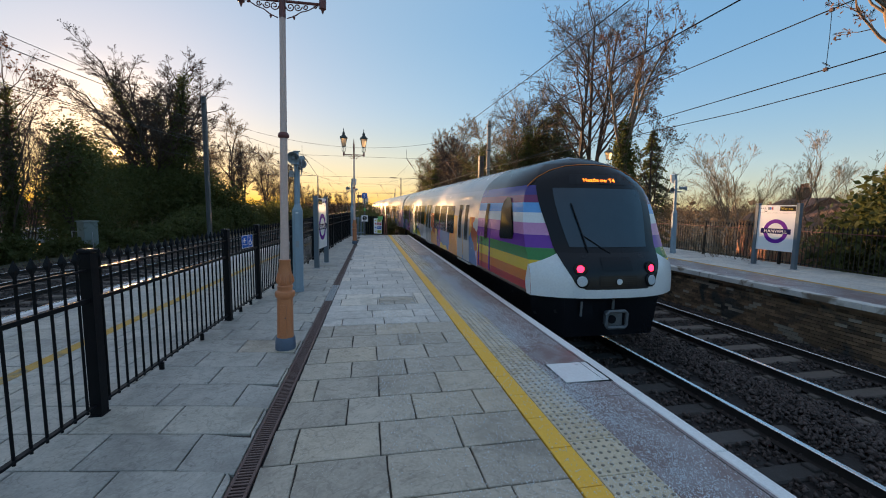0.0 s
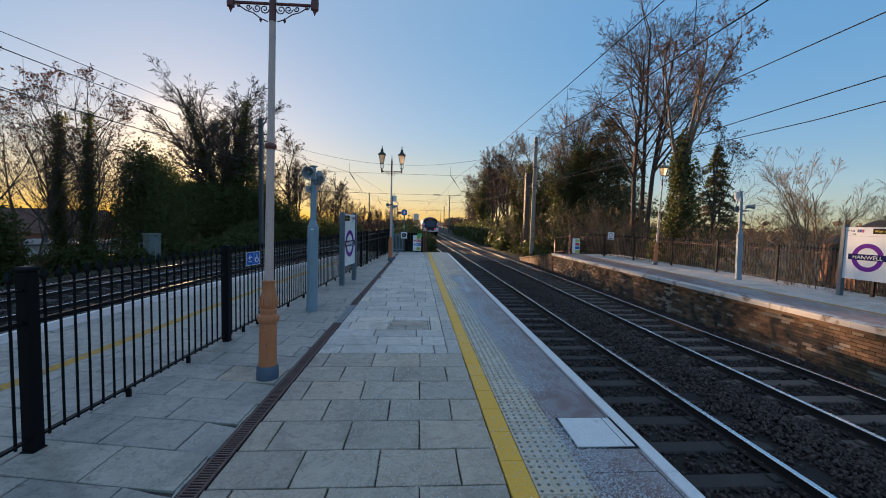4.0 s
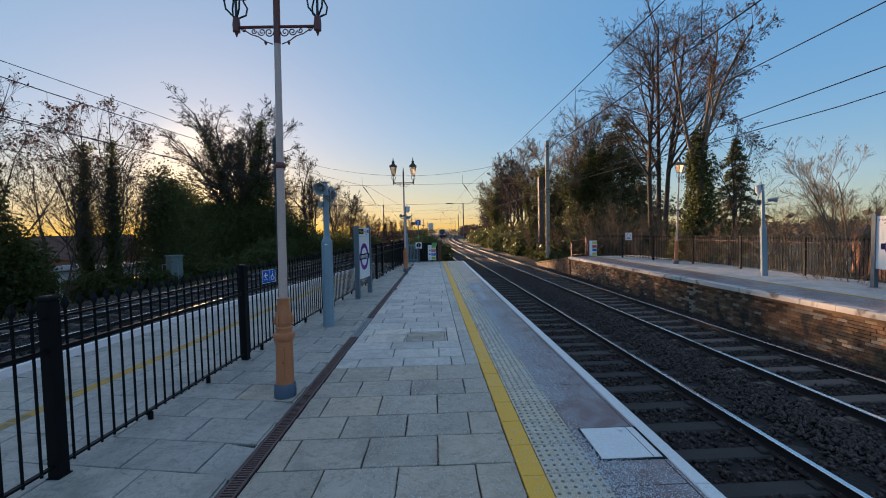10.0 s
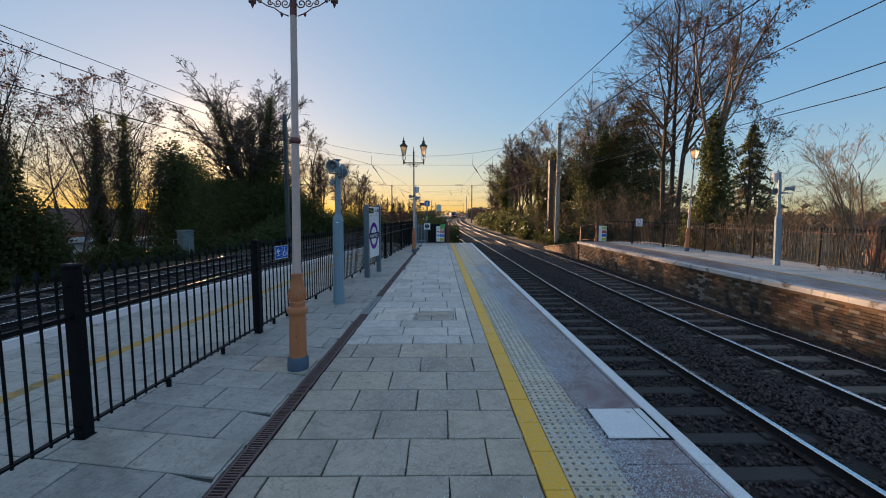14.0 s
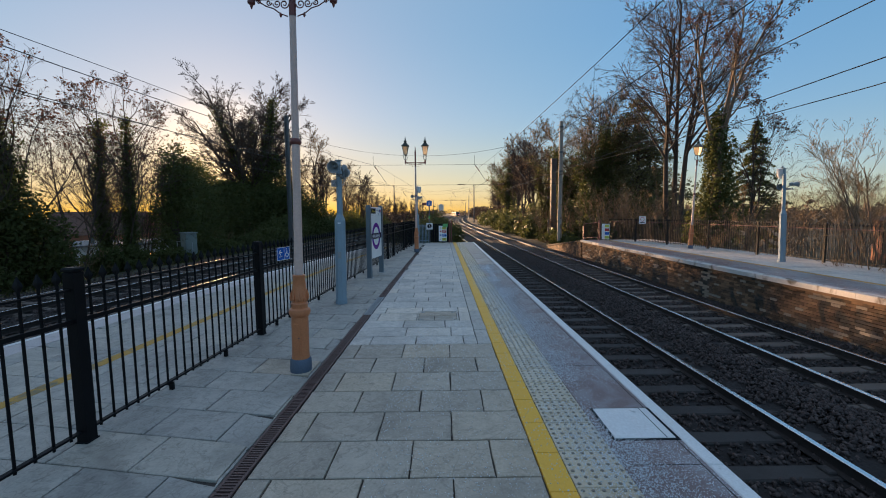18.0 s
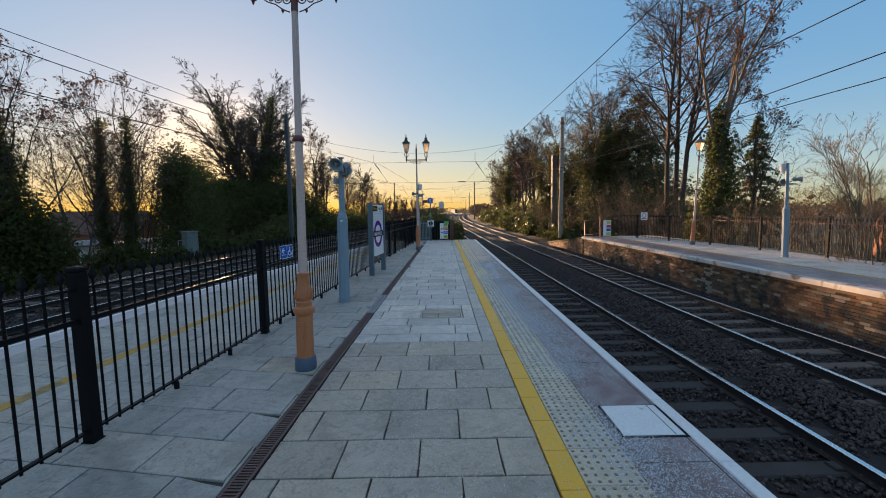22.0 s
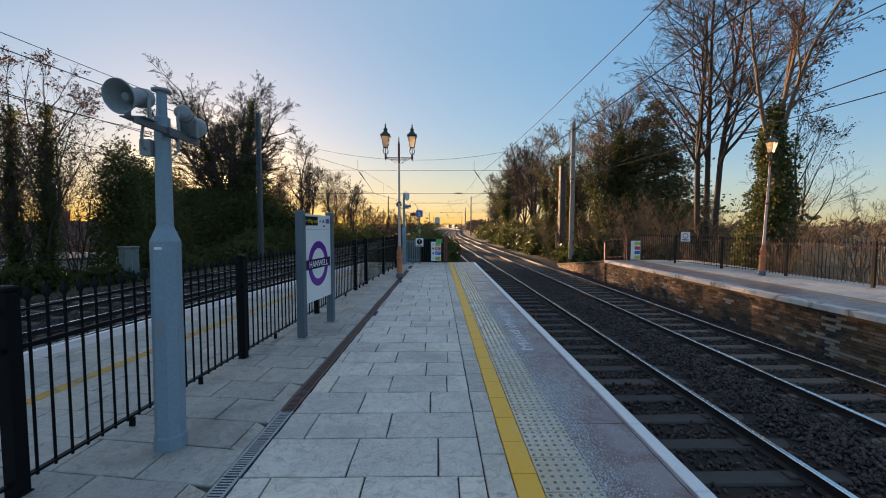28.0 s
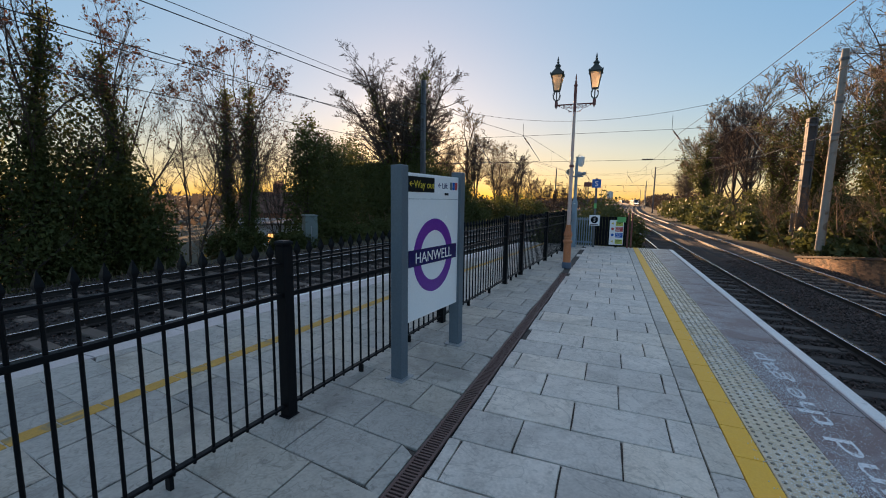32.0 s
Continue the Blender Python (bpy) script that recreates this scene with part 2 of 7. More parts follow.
def salted(m, amount):
    n, lk = m.node_tree.nodes, m.node_tree.links.new
    b = n["Principled BSDF"]
    lk(add_salt(n, lk, b.inputs["Base Color"].links[0].from_socket, amount), b.inputs["Base Color"])
    return m


M = dict(
    flag=flag_material("paving_stone", 0.05, (0.70, 0.63, 0.565)),
    flag_left=flag_material("mossy_paving_stone", 0.0, (0.46, 0.425, 0.38), 0.7),
    flag_salt=flag_material("paving_stone_gritted", 0.15, (0.52, 0.435, 0.35), 0.6),
    mortar=material("joint_mortar", (0.085, 0.072, 0.062), (0.05, 0.044, 0.04), rough=0.95, fine=90, bump=0.4),
    concrete=material("weathered_concrete", (0.36, 0.33, 0.30), (0.25, 0.23, 0.21), rough=0.85, scale=1.5, stain=(0.12, 0.115, 0.10), bump=0.3),
    edge_pale=material("pale_pinkish_coping", (0.62, 0.54, 0.52), (0.52, 0.46, 0.44), rough=0.7, scale=2, bump=0.2, stain=(0.36, 0.32, 0.30), stain_scale=3, stain_at=0.62),
    border=flag_material("dark_border_stone", 0.06, (0.60, 0.54, 0.48), 0.6),
    yellow=material("yellow_line_paint", (1.0, 0.51, 0.05), (1.0, 0.47, 0.045), rough=0.55, scale=6, fine=80, bump=0.2, contrast=0.4, stain=(0.50, 0.32, 0.06), stain_scale=5, stain_at=0.70),
    yellow_old=material("faded_yellow_paint", (0.60, 0.32, 0.05), (0.45, 0.25, 0.06), rough=0.7, scale=6, bump=0.2, stain=(0.2, 0.18, 0.12), stain_scale=5, stain_at=0.55),
    tactile=salted(material("tactile_slab", (0.64, 0.50, 0.34), (0.54, 0.43, 0.30), rough=0.28, scale=3, bump=0.12, rnd=0.07), 0.42),
    tarmac=salted(material("red_brown_tarmac", (0.27, 0.175, 0.163), (0.20, 0.13, 0.122), rough=0.34, scale=2, fine=120, bump=0.18, stain=(0.31, 0.25, 0.25), stain_scale=2.5, stain_at=0.46), 0.36),
    blister=material("worn_blister_tops", (0.27, 0.22, 0.17), (0.19, 0.16, 0.13), rough=0.6, scale=8, bump=0.1),
    white=material("white_edge_paint", (0.90, 0.87, 0.84), (0.80, 0.77, 0.75), rough=0.4, scale=5, bump=0.25, stain=(0.28, 0.28, 0.27), stain_scale=7, stain_at=0.66),
    white_worn=material("worn_whitewash", (0.66, 0.62, 0.58), (0.50, 0.46, 0.42), rough=0.75, scale=4, bump=0.35, stain=(0.20, 0.15, 0.11), stain_scale=2.2, stain_at=0.54),
    worn_white=material("worn_white_lettering", (0.88, 0.88, 0.90), (0.70, 0.70, 0.72), rough=0.7, scale=20, stain=(0.25, 0.18, 0.17), stain_scale=24, stain_at=0.58),
    brick=material("soot_dark_brick", (0.21, 0.12, 0.066), (0.09, 0.053, 0.035), rough=0.9, scale=4, fine=70, bump=0.4, rnd=0.5, stain=(0.04, 0.036, 0.032), stain_scale=1.4, stain_at=0.5),
    brickwork=material("soot_dark_brickwork", (0.21, 0.12, 0.066), (0.09, 0.053, 0.035), rough=0.9, scale=4, fine=70, bump=0.4, island=0.55, stain=(0.04, 0.036, 0.032), stain_scale=1.4, stain_at=0.5),
    brick_pale=material("spalled_pale_brick", (0.30, 0.25, 0.20), (0.20, 0.15, 0.11), rough=0.9, scale=4, rnd=0.2),
    black=material("black_gloss_paint", (0.005, 0.0055, 0.007), (0.008, 0.0085, 0.011), rough=0.45, scale=8, bump=0.08, spec=0.12),
    # near-black railing paint; the shade on the bars is put into the colour
    fence_dark=material("shade_darkened_fence_paint", (0.016, 0.012, 0.010), (0.026, 0.017, 0.013), spec=0.3, rough=0.5, scale=9, bump=0.15),
    sooty=material("sooty_stained_brick_face", (0.055, 0.036, 0.027), (0.032, 0.023, 0.019), rough=0.9, scale=5, bump=0.4),
    scrub_twigs=material("dense_brown_twigs", (0.085, 0.062, 0.045), (0.05, 0.04, 0.03), rough=0.95, bump=0, through=0.2, scale=0.4),
    iron=material("rusty_cast_iron", (0.16, 0.088, 0.075), (0.10, 0.06, 0.054), rough=0.6, scale=20, bump=0.25),
    galv=material("galvanised_steel", (0.42, 0.43, 0.44), (0.33, 0.34, 0.36), rough=0.45, metal=0.6, scale=12, bump=0.1),
    rail_top=material("polished_rail_head", (0.85, 0.85, 0.86), (0.72, 0.72, 0.72), rough=0.24, metal=1.0, scale=8, bump=0.03),
    # rust, darkened further so the colour carries the shade on the rail sides
    rail=material("rusty_rail_shade_darkened", (0.032, 0.022, 0.018), (0.022, 0.016, 0.014), rough=0.75, scale=5, bump=0.2),
    sleeper=material("weathered_sleeper", (0.072, 0.060, 0.055), (0.045, 0.038, 0.034), rough=0.9, scale=5, bump=0.4, rnd=0.3),
    sleeper_grey=material("grey_concrete_sleeper", (0.15, 0.115, 0.095), (0.095, 0.072, 0.06), rough=0.9, scale=5, bump=0.3, rnd=0.2),
    ballast=material("ballast_bed", (0.030, 0.023, 0.021), (0.013, 0.010, 0.0095), rough=0.95, scale=9, fine=28, bump=1.0, contrast=0.9),
    stone=material("ballast_stone", (0.095, 0.066, 0.058), (0.016, 0.012, 0.011), rough=0.9, scale=14, fine=60, bump=0.3, contrast=0.8, island=0.45),
    soil=material("scrubby_ground", (0.055, 0.048, 0.028), (0.03, 0.036, 0.017), rough=1.0, scale=0.6, fine=9, bump=0.8, contrast=0.8),
    lamp_cream=material("pale_pink_cream_paint", (0.68, 0.47, 0.41), (0.61, 0.42, 0.37), rough=0.42, scale=3, bump=0.05),
    lamp_orange=material("terracotta_orange_paint", (0.60, 0.205, 0.085), (0.50, 0.165, 0.07), rough=0.42, scale=5, bump=0.08, stain=(0.30, 0.12, 0.06), stain_scale=4, stain_at=0.68),
    lamp_blue=material("blue_grey_base_paint", (0.09, 0.13, 0.19), (0.07, 0.10, 0.15), rough=0.5, scale=6),
    lamp_brown=material("brown_paint", (0.20, 0.055, 0.045), (0.14, 0.04, 0.036), rough=0.45),
    lantern_green=material("dark_green_lantern_paint", (0.015, 0.035, 0.03), (0.02, 0.03, 0.03), rough=0.35),
    lantern_pane=material("lantern_frosted_pane", (0.85, 0.80, 0.70), (0.8, 0.7, 0.58), rough=0.25, through=0.7, bump=0),
    mantle=material("lit_lamp_mantle", (1, 0.8, 0.5), rough=0.5, bump=0, emit=(1.0, 0.55, 0.2), emit_strength=1.7),
    pole_blue=material("pale_blue_grey_paint", (0.235, 0.33, 0.40), (0.20, 0.285, 0.35), rough=0.45, scale=3, bump=0.08, stain=(0.30, 0.36, 0.40), stain_scale=4, stain_at=0.66),
    horn=material("grey_horn_plastic", (0.28, 0.31, 0.33), (0.23, 0.26, 0.28), rough=0.5),
    sign_white=material("white_enamel", (0.92, 0.91, 0.91), (0.88, 0.88, 0.88), rough=0.22, scale=2, bump=0.01, contrast=0.2),
    sign_grey=material("grey_blue_sign_post", (0.11, 0.15, 0.18), (0.095, 0.13, 0.16), rough=0.4),
    purple=material("purple_enamel", (0.17, 0.03, 0.33), (0.15, 0.025, 0.30), rough=0.22, bump=0),
    navy=material("navy_enamel", (0.012, 0.012, 0.10), (0.012, 0.012, 0.09), rough=0.22, bump=0),
    sign_blue=material("blue_enamel", (0.012, 0.13, 0.50), (0.012, 0.12, 0.46), rough=0.25, bump=0),
    sign_yellow=material("yellow_lettering", (0.75, 0.55, 0.04), rough=0.4, bump=0),
    sign_red=material("red_panel", (0.6, 0.06, 0.06), rough=0.4, bump=0),
    sign_green=material("green_panel", (0.12, 0.50, 0.16), rough=0.4, bump=0),
    sign_lime=material("yellow_green_panel", (0.60, 0.62, 0.12), rough=0.4, bump=0),
    bark=material("bare_bark", (0.085, 0.06, 0.045), (0.05, 0.038, 0.03), rough=0.95, scale=6, fine=30, bump=0.5, contrast=0.7),
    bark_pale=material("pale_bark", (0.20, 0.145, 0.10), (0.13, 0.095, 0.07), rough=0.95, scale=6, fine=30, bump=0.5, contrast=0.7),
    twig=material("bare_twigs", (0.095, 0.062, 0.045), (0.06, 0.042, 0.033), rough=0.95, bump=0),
    # bare twigs again, with low golden sunlight put into the colour
    twig_sun_tint=material("sun_tinted_twigs", (0.27, 0.175, 0.095), (0.18, 0.12, 0.065), rough=0.95, bump=0),
    dry_leaf=material("dry_brown_leaves", (0.15, 0.07, 0.04), (0.09, 0.045, 0.03), rough=0.9, bump=0, through=0.25, scale=3),
    ivy=material("ivy_leaves", (0.085, 0.105, 0.036), (0.135, 0.13, 0.042), rough=0.6, bump=0, through=0.46, scale=1.2, spec=0.25, contrast=0.8),
    laurel=material("laurel_leaves", (0.085, 0.105, 0.036), (0.13, 0.125, 0.042), rough=0.5, bump=0, through=0.40, scale=1.0, spec=0.25, contrast=0.8),
    needle=material("conifer_needles", (0.13, 0.12, 0.05), (0.20, 0.155, 0.062), rough=0.6, bump=0, through=0.5, scale=1.5, contrast=0.8),
    dead_scrub=material("dead_grass_and_scrub", (0.20, 0.15, 0.075), (0.10, 0.085, 0.04), rough=0.95, bump=0, through=0.2, scale=1.0, contrast=0.8),
    post_concrete=material("concrete_mast", (0.33, 0.30, 0.26), (0.25, 0.22, 0.19), rough=0.8, scale=2, bump=0.15, stain=(0.18, 0.13, 0.09), stain_scale=2),
    post_steel=material("dull_grey_steel", (0.14, 0.15, 0.16), (0.10, 0.11, 0.12), rough=0.6, metal=0.3),
    post_dark=material("weathered_dark_steel", (0.13, 0.13, 0.13), (0.085, 0.085, 0.088), rough=0.75, scale=5, bump=0.1),
    wire=material("dark_copper_wire", (0.03, 0.028, 0.026), rough=0.5, metal=0.5, bump=0),
    insulator=material("brown_insulator", (0.12, 0.06, 0.04), rough=0.3, bump=0),
    house_white=material("white_render_wall", (0.62, 0.62, 0.62), (0.52, 0.53, 0.54), rough=0.8, scale=1, bump=0.1),
    roof=material("clay_tile_roof", (0.17, 0.085, 0.06), (0.11, 0.06, 0.045), rough=0.9, scale=3, bump=0.4),
    house_brick=material("red_house_brick", (0.30, 0.13, 0.08), (0.22, 0.10, 0.06), rough=0.9, scale=8, bump=0.3),
    pane=material("dark_window_glass", (0.02, 0.025, 0.03), rough=0.06, bump=0, spec=0.8),
    warm_pane=material("lit_window", (0.3, 0.2, 0.1), rough=0.3, bump=0, emit=(1.0, 0.5, 0.15), emit_strength=0.6),
    cabinet=material("grey_green_cabinet", (0.20, 0.24, 0.23), (0.16, 0.20, 0.19), rough=0.6, stain=(0.10, 0.12, 0.09), stain_scale=3),
    # very light base colour stands in for haze over the backlit tower
    tower=material("haze_paled_concrete", (0.75, 0.70, 0.64), rough=0.9, scale=0.2, bump=0),
)


# ---- mesh builders ----
class Shape:
    """Vertices and faces that become one mesh."""
    def __init__(self):
        self.v, self.f, self.k, self.now = [], [], [], 0

    def add(self, verts, faces):
        o = len(self.v)
        self.v.extend(verts)
        for f in faces:
            self.f.append([o + i for i in f])
            self.k.append(self.now)

    def box(self, x0, x1, y0, y1, z0, z1, b=0.0, m=None):
        if b:
            vs = [(x0, y0, z0), (x1, y0, z0), (x1, y1, z0), (x0, y1, z0),
                  (x0, y0, z1 - b), (x1, y0, z1 - b), (x1, y1, z1 - b), (x0, y1, z1 - b),
                  (x0 + b, y0 + b, z1), (x1 - b, y0 + b, z1), (x1 - b, y1 - b, z1), (x0 + b, y1 - b, z1)]
            fs = [(3, 2, 1, 0), (0, 1, 5, 4), (1, 2, 6, 5), (2, 3, 7, 6), (3, 0, 4, 7), (4, 5, 9, 8), (5, 6, 10, 9), (6, 7, 11, 10), (7, 4, 8, 11), (8, 9, 10, 11)]
        else:
            vs = [(x0, y0, z0), (x1, y0, z0), (x1, y1, z0), (x0, y1, z0), (x0, y0, z1), (x1, y0, z1), (x1, y1, z1), (x0, y1, z1)]
            fs = [(3, 2, 1, 0), (0, 1, 5, 4), (1, 2, 6, 5), (2, 3, 7, 6), (3, 0, 4, 7), (4, 5, 6, 7)]
        if m is not None:
            vs = [tuple(m @ Vector(p)) for p in vs]
        self.add(vs, fs)
        return self

    def tube(self, pts, radii, n=6, caps=True):
        pts = [Vector(p) for p in pts]
        if isinstance(radii, (int, float)):
            radii = [radii] * len(pts)
        vs, fs = [], []
        d0 = (pts[1] - pts[0]).normalized()
        a = d0.cross(Vector((0, 0, 1)) if abs(d0.z) < 0.9 else Vector((1, 0, 0))).normalized()
        for i, p in enumerate(pts):
            d = (pts[min(i + 1, len(pts) - 1)] - pts[max(i - 1, 0)])
            if d.length > 1e-9:
                d.normalize()
                a = (a - d * a.dot(d)).normalized()
            b = d.cross(a)
            for k in range(n):
                c, s = COS[n][k], SIN[n][k]
                q = p + (a * c + b * s) * radii[i]
                vs.append((q.x, q.y, q.z))
        for i in range(len(pts) - 1):
            for k in range(n):
                k2 = (k + 1) % n
                fs.append((i * n + k, i * n + k2, (i + 1) * n + k2, (i + 1) * n + k))
        if caps:
            fs.append(tuple(range(n))[::-1])
            fs.append(tuple((len(pts) - 1) * n + k for k in range(n)))
        self.add(vs, fs)
        return self

    def lathe(self, profile, n=20, cx=0.0, cy=0.0, square=False, turn=0.0):
        """profile: (radius, z) from below upward."""
        vs, fs = [], []
        for r, z in profile:
            for k in range(n):
                a = 2 * math.pi * (k + 0.5) / n + turn
                vs.append((cx + r * math.cos(a), cy + r * math.sin(a), z))
        for i in range(len(profile) - 1):
            for k in range(n):
                k2 = (k + 1) % n
                fs.append((i * n + k, i * n + k2, (i + 1) * n + k2, (i + 1) * n + k))
        fs.append(tuple(range(n))[::-1])
        fs.append(tuple((len(profile) - 1) * n + k for k in range(n)))
        self.add(vs, fs)
        return self

    def moved(self, m):
        self.v = [tuple(m @ Vector(p)) for p in self.v]
        return self

    def mesh(self, name, smooth=False):
        me = bpy.data.meshes.new(name)
        me.from_pydata(self.v, [], self.f)
        if smooth:
            me.polygons.foreach_set("use_smooth", [True] * len(me.polygons))
        return me


COS = {n: [math.cos(2 * math.pi * k / n) for k in range(n)] for n in range(3, 40)}
SIN = {n: [math.sin(2 * math.pi * k / n) for k in range(n)] for n in range(3, 40)}


def thing(name, label, category, m=None, group="", kind=""):
    ob = new(name)
    ob.empty_display_size = 0.2
    if m is not None:
        ob.matrix_basis = m
    return tagged(ob, label, category, group, kind)


def part(name, shape, mat, parent=None, label="", smooth=False, m=None):
    me = shape.mesh(name, smooth) if isinstance(shape, Shape) else shape
    if not me.materials:
        me.materials.append(M[mat] if isinstance(mat, str) else mat)
    ob = new(name, me)
    if parent is not None:
        ob.parent = parent
    if m is not None:
        ob.matrix_basis = m
    if smooth and len(me.polygons) < 20000:
        me.set_sharp_from_angle(angle=radians(38))
    return tagged(ob, label)


def solid(name, shape, mat, label, category, m=None, group="", kind="", smooth=False):
    ob = part(name, shape, mat, None, "", smooth, m)
    return tagged(ob, label, category, group, kind)


def quads_mesh(name, V, n=4):
    """A mesh of separate n-gons from an array (count, n, 3)."""
    c = len(V)
    me = bpy.data.meshes.new(name)
    me.vertices.add(c * n), me.loops.add(c * n), me.polygons.add(c)
    me.vertices.foreach_set("co", np.asarray(V, dtype=np.float32).ravel())
    me.loops.foreach_set("vertex_index", np.arange(c * n, dtype=np.int32))
    me.polygons.foreach_set("loop_start", np.arange(0, c * n, n, dtype=np.int32))
    me.polygons.foreach_set("loop_total", np.full(c, n, dtype=np.int32))
    me.update()
    return me


def text_part(name, words, size, mat, parent, m, label="", align="LEFT", depth=0.001, bold=0.0):
    cu = bpy.data.curves.new(name, "FONT")
    cu.body, cu.size, cu.extrude, cu.align_x, cu.resolution_u, cu.offset = words, size, depth, align, 3, bold
    tmp = bpy.data.objects.new("tmp", cu)
    scene.collection.objects.link(tmp)
    me = bpy.data.meshes.new_from_object(tmp.evaluated_get(bpy.context.evaluated_depsgraph_get()))
    bpy.data.objects.remove(tmp)
    me.materials.clear()
    return part(name, me, mat, parent, label, m=m)


def curve_at(points, y):
    """Smooth value at y through (y, value) pairs."""
    if y <= points[0][0]:
        return points[0][1]
    for i in range(len(points) - 1):
        (y0, a), (y1, b) = points[i], points[i + 1]
        if y <= y1:
            sa = (b - points[i - 1][1]) / (y1 - points[i - 1][0]) if i else (b - a) / (y1 - y0)
            sb = (points[i + 2][1] - a) / (points[i + 2][0] - y0) if i + 2 < len(points) else (b - a) / (y1 - y0)
            t, h = (y - y0) / (y1 - y0), y1 - y0
            return (2*t**3 - 3*t*t + 1) * a + (t**3 - 2*t*t + t) * h * sa + (3*t*t - 2*t**3) * b + (t**3 - t*t) * h * sb
    return points[-1][1]


def span(a, b, n):
    return [a + (b - a) * i / n for i in range(n + 1)]


# ---- plan ----
RAIL_Z, BED_Z = -0.92, -1.09
def lift(k):
    return 0.28 if k > 1 else 0.0          # the fast lines lie higher
BEND = [(0, 0), (23, -0.2), (37, -0.45), (53, -0.8), (71, -1.1), (102, -1.25), (128, -0.75), (175, 1.3), (212, 3.3), (253, 6.1), (290, 8.0), (345, 8.8), (425, 9.7), (590, 10.2), (1100, 10.5)]
LEFT = [(-60, -14.0), (0, -8.6), (11, -7.9), (18, -7.35), (26, -6.2), (34, -4.95), (48, -3.35), (62, -2.95), (71, -3.0), (102, -3.15), (128, -2.65), (175, -0.6), (212, 1.4), (253, 4.2), (290, 6.1), (345, 6.9), (425, 7.8), (590, 8.3), (1100, 8.6)]
def track_x(k, y):
    if k == 0: return 4.29 + curve_at(BEND, y)
    if k == 1: return 7.70 + curve_at(BEND, y)
    if k == 2: return curve_at(LEFT, y)
    return curve_at(LEFT, y) - 3.35
def left_edge(y):
    return curve_at([(-12, -6.3), (0, -5.65), (6.3, -5.25), (10.4, -4.92), (16.4, -4.0), (23, -2.95), (24.7, -2.65)], y)
def fence_x(y):
    return curve_at([(-6, -2.62), (0.9, -2.24), (3.71, -2.08), (6.49, -1.945), (10.67, -1.72), (16.3, -1.376), (24.4, -0.72)], y)
def drain_x(y):
    return -0.68 + 0.0194 * (y - 3.3)
END_Y = 24.70
EDGE_X = 2.668


def ground_z(x, y):
    z = -1.30
    if x < -15.5:
        t = min(1, (-15.5 - x) / 14)
        z -= 4.0 * t * t * (3 - 2 * t)
    if x > 15:
        t = min(1, (x - 15) / 25)
        z -= 2.0 * t * t * (3 - 2 * t)
    return z

# ---- ground, ballast, tracks ----
def build_ground():
    xs = [-4000, -1500, -600, -250, -120, -70] + [-50 + 2.5 * i for i in range(45)] + [70, 100, 160, 300, 700, 1500, 4000]
    ys = [-1500, -300, -80] + [-40 + 5 * i for i in range(60)] + [280, 320, 400, 520, 700, 1000, 1600, 2600, 5000]
    s = Shape()
    rng = random.Random(3)
    for y in ys:
        for x in xs:
            rough = 0.12 if -60 < x < 65 and not -15 < x < 12 else 0.0
            s.v.append((x, y, ground_z(x, y) + rng.uniform(-rough, rough)))
    w = len(xs)
    s.f = [(j * w + i, j * w + i + 1, (j + 1) * w + i + 1, (j + 1) * w + i) for j in range(len(ys) - 1) for i in range(w - 1)]
    solid("ground", s, "soil", "scrubby brown and green earth beside the railway", "ground", kind="structure", smooth=True)


def strip_bed(name, x_of, half, y0, y1, label, up=0.0, ridge=0.0):
    s = Shape()
    rng = random.Random(5)
    ys, y = [], y0
    while y < y1:
        ys.append(y)
        y += 0.25 if y < 30 else 1.0 if y < 80 else 6.0
    us = [-1.25, -1.0, -0.85, -0.7, -0.55, -0.4, -0.28, -0.14, 0, 0.14, 0.28, 0.4, 0.55, 0.7, 0.85, 1.0, 1.25]
    for y in ys:
        c = x_of(y)
        for u in us:
            edge = max(0, abs(u) - 0.85) / 0.4
            s.v.append((c + u * half, y + rng.uniform(-0.05, 0.05) * (y < 30), BED_Z + up - 0.02 - 0.30 * edge ** 1.3 + ridge * math.exp(-(u / 0.13) ** 2) + rng.uniform(-0.025, 0.02)))
    w = len(us)
    s.f = [(j * w + i, j * w + i + 1, (j + 1) * w + i + 1, (j + 1) * w + i) for j in range(len(ys) - 1) for i in range(w - 1)]
    return solid(name, s, "ballast", label, "ballast", kind="structure")


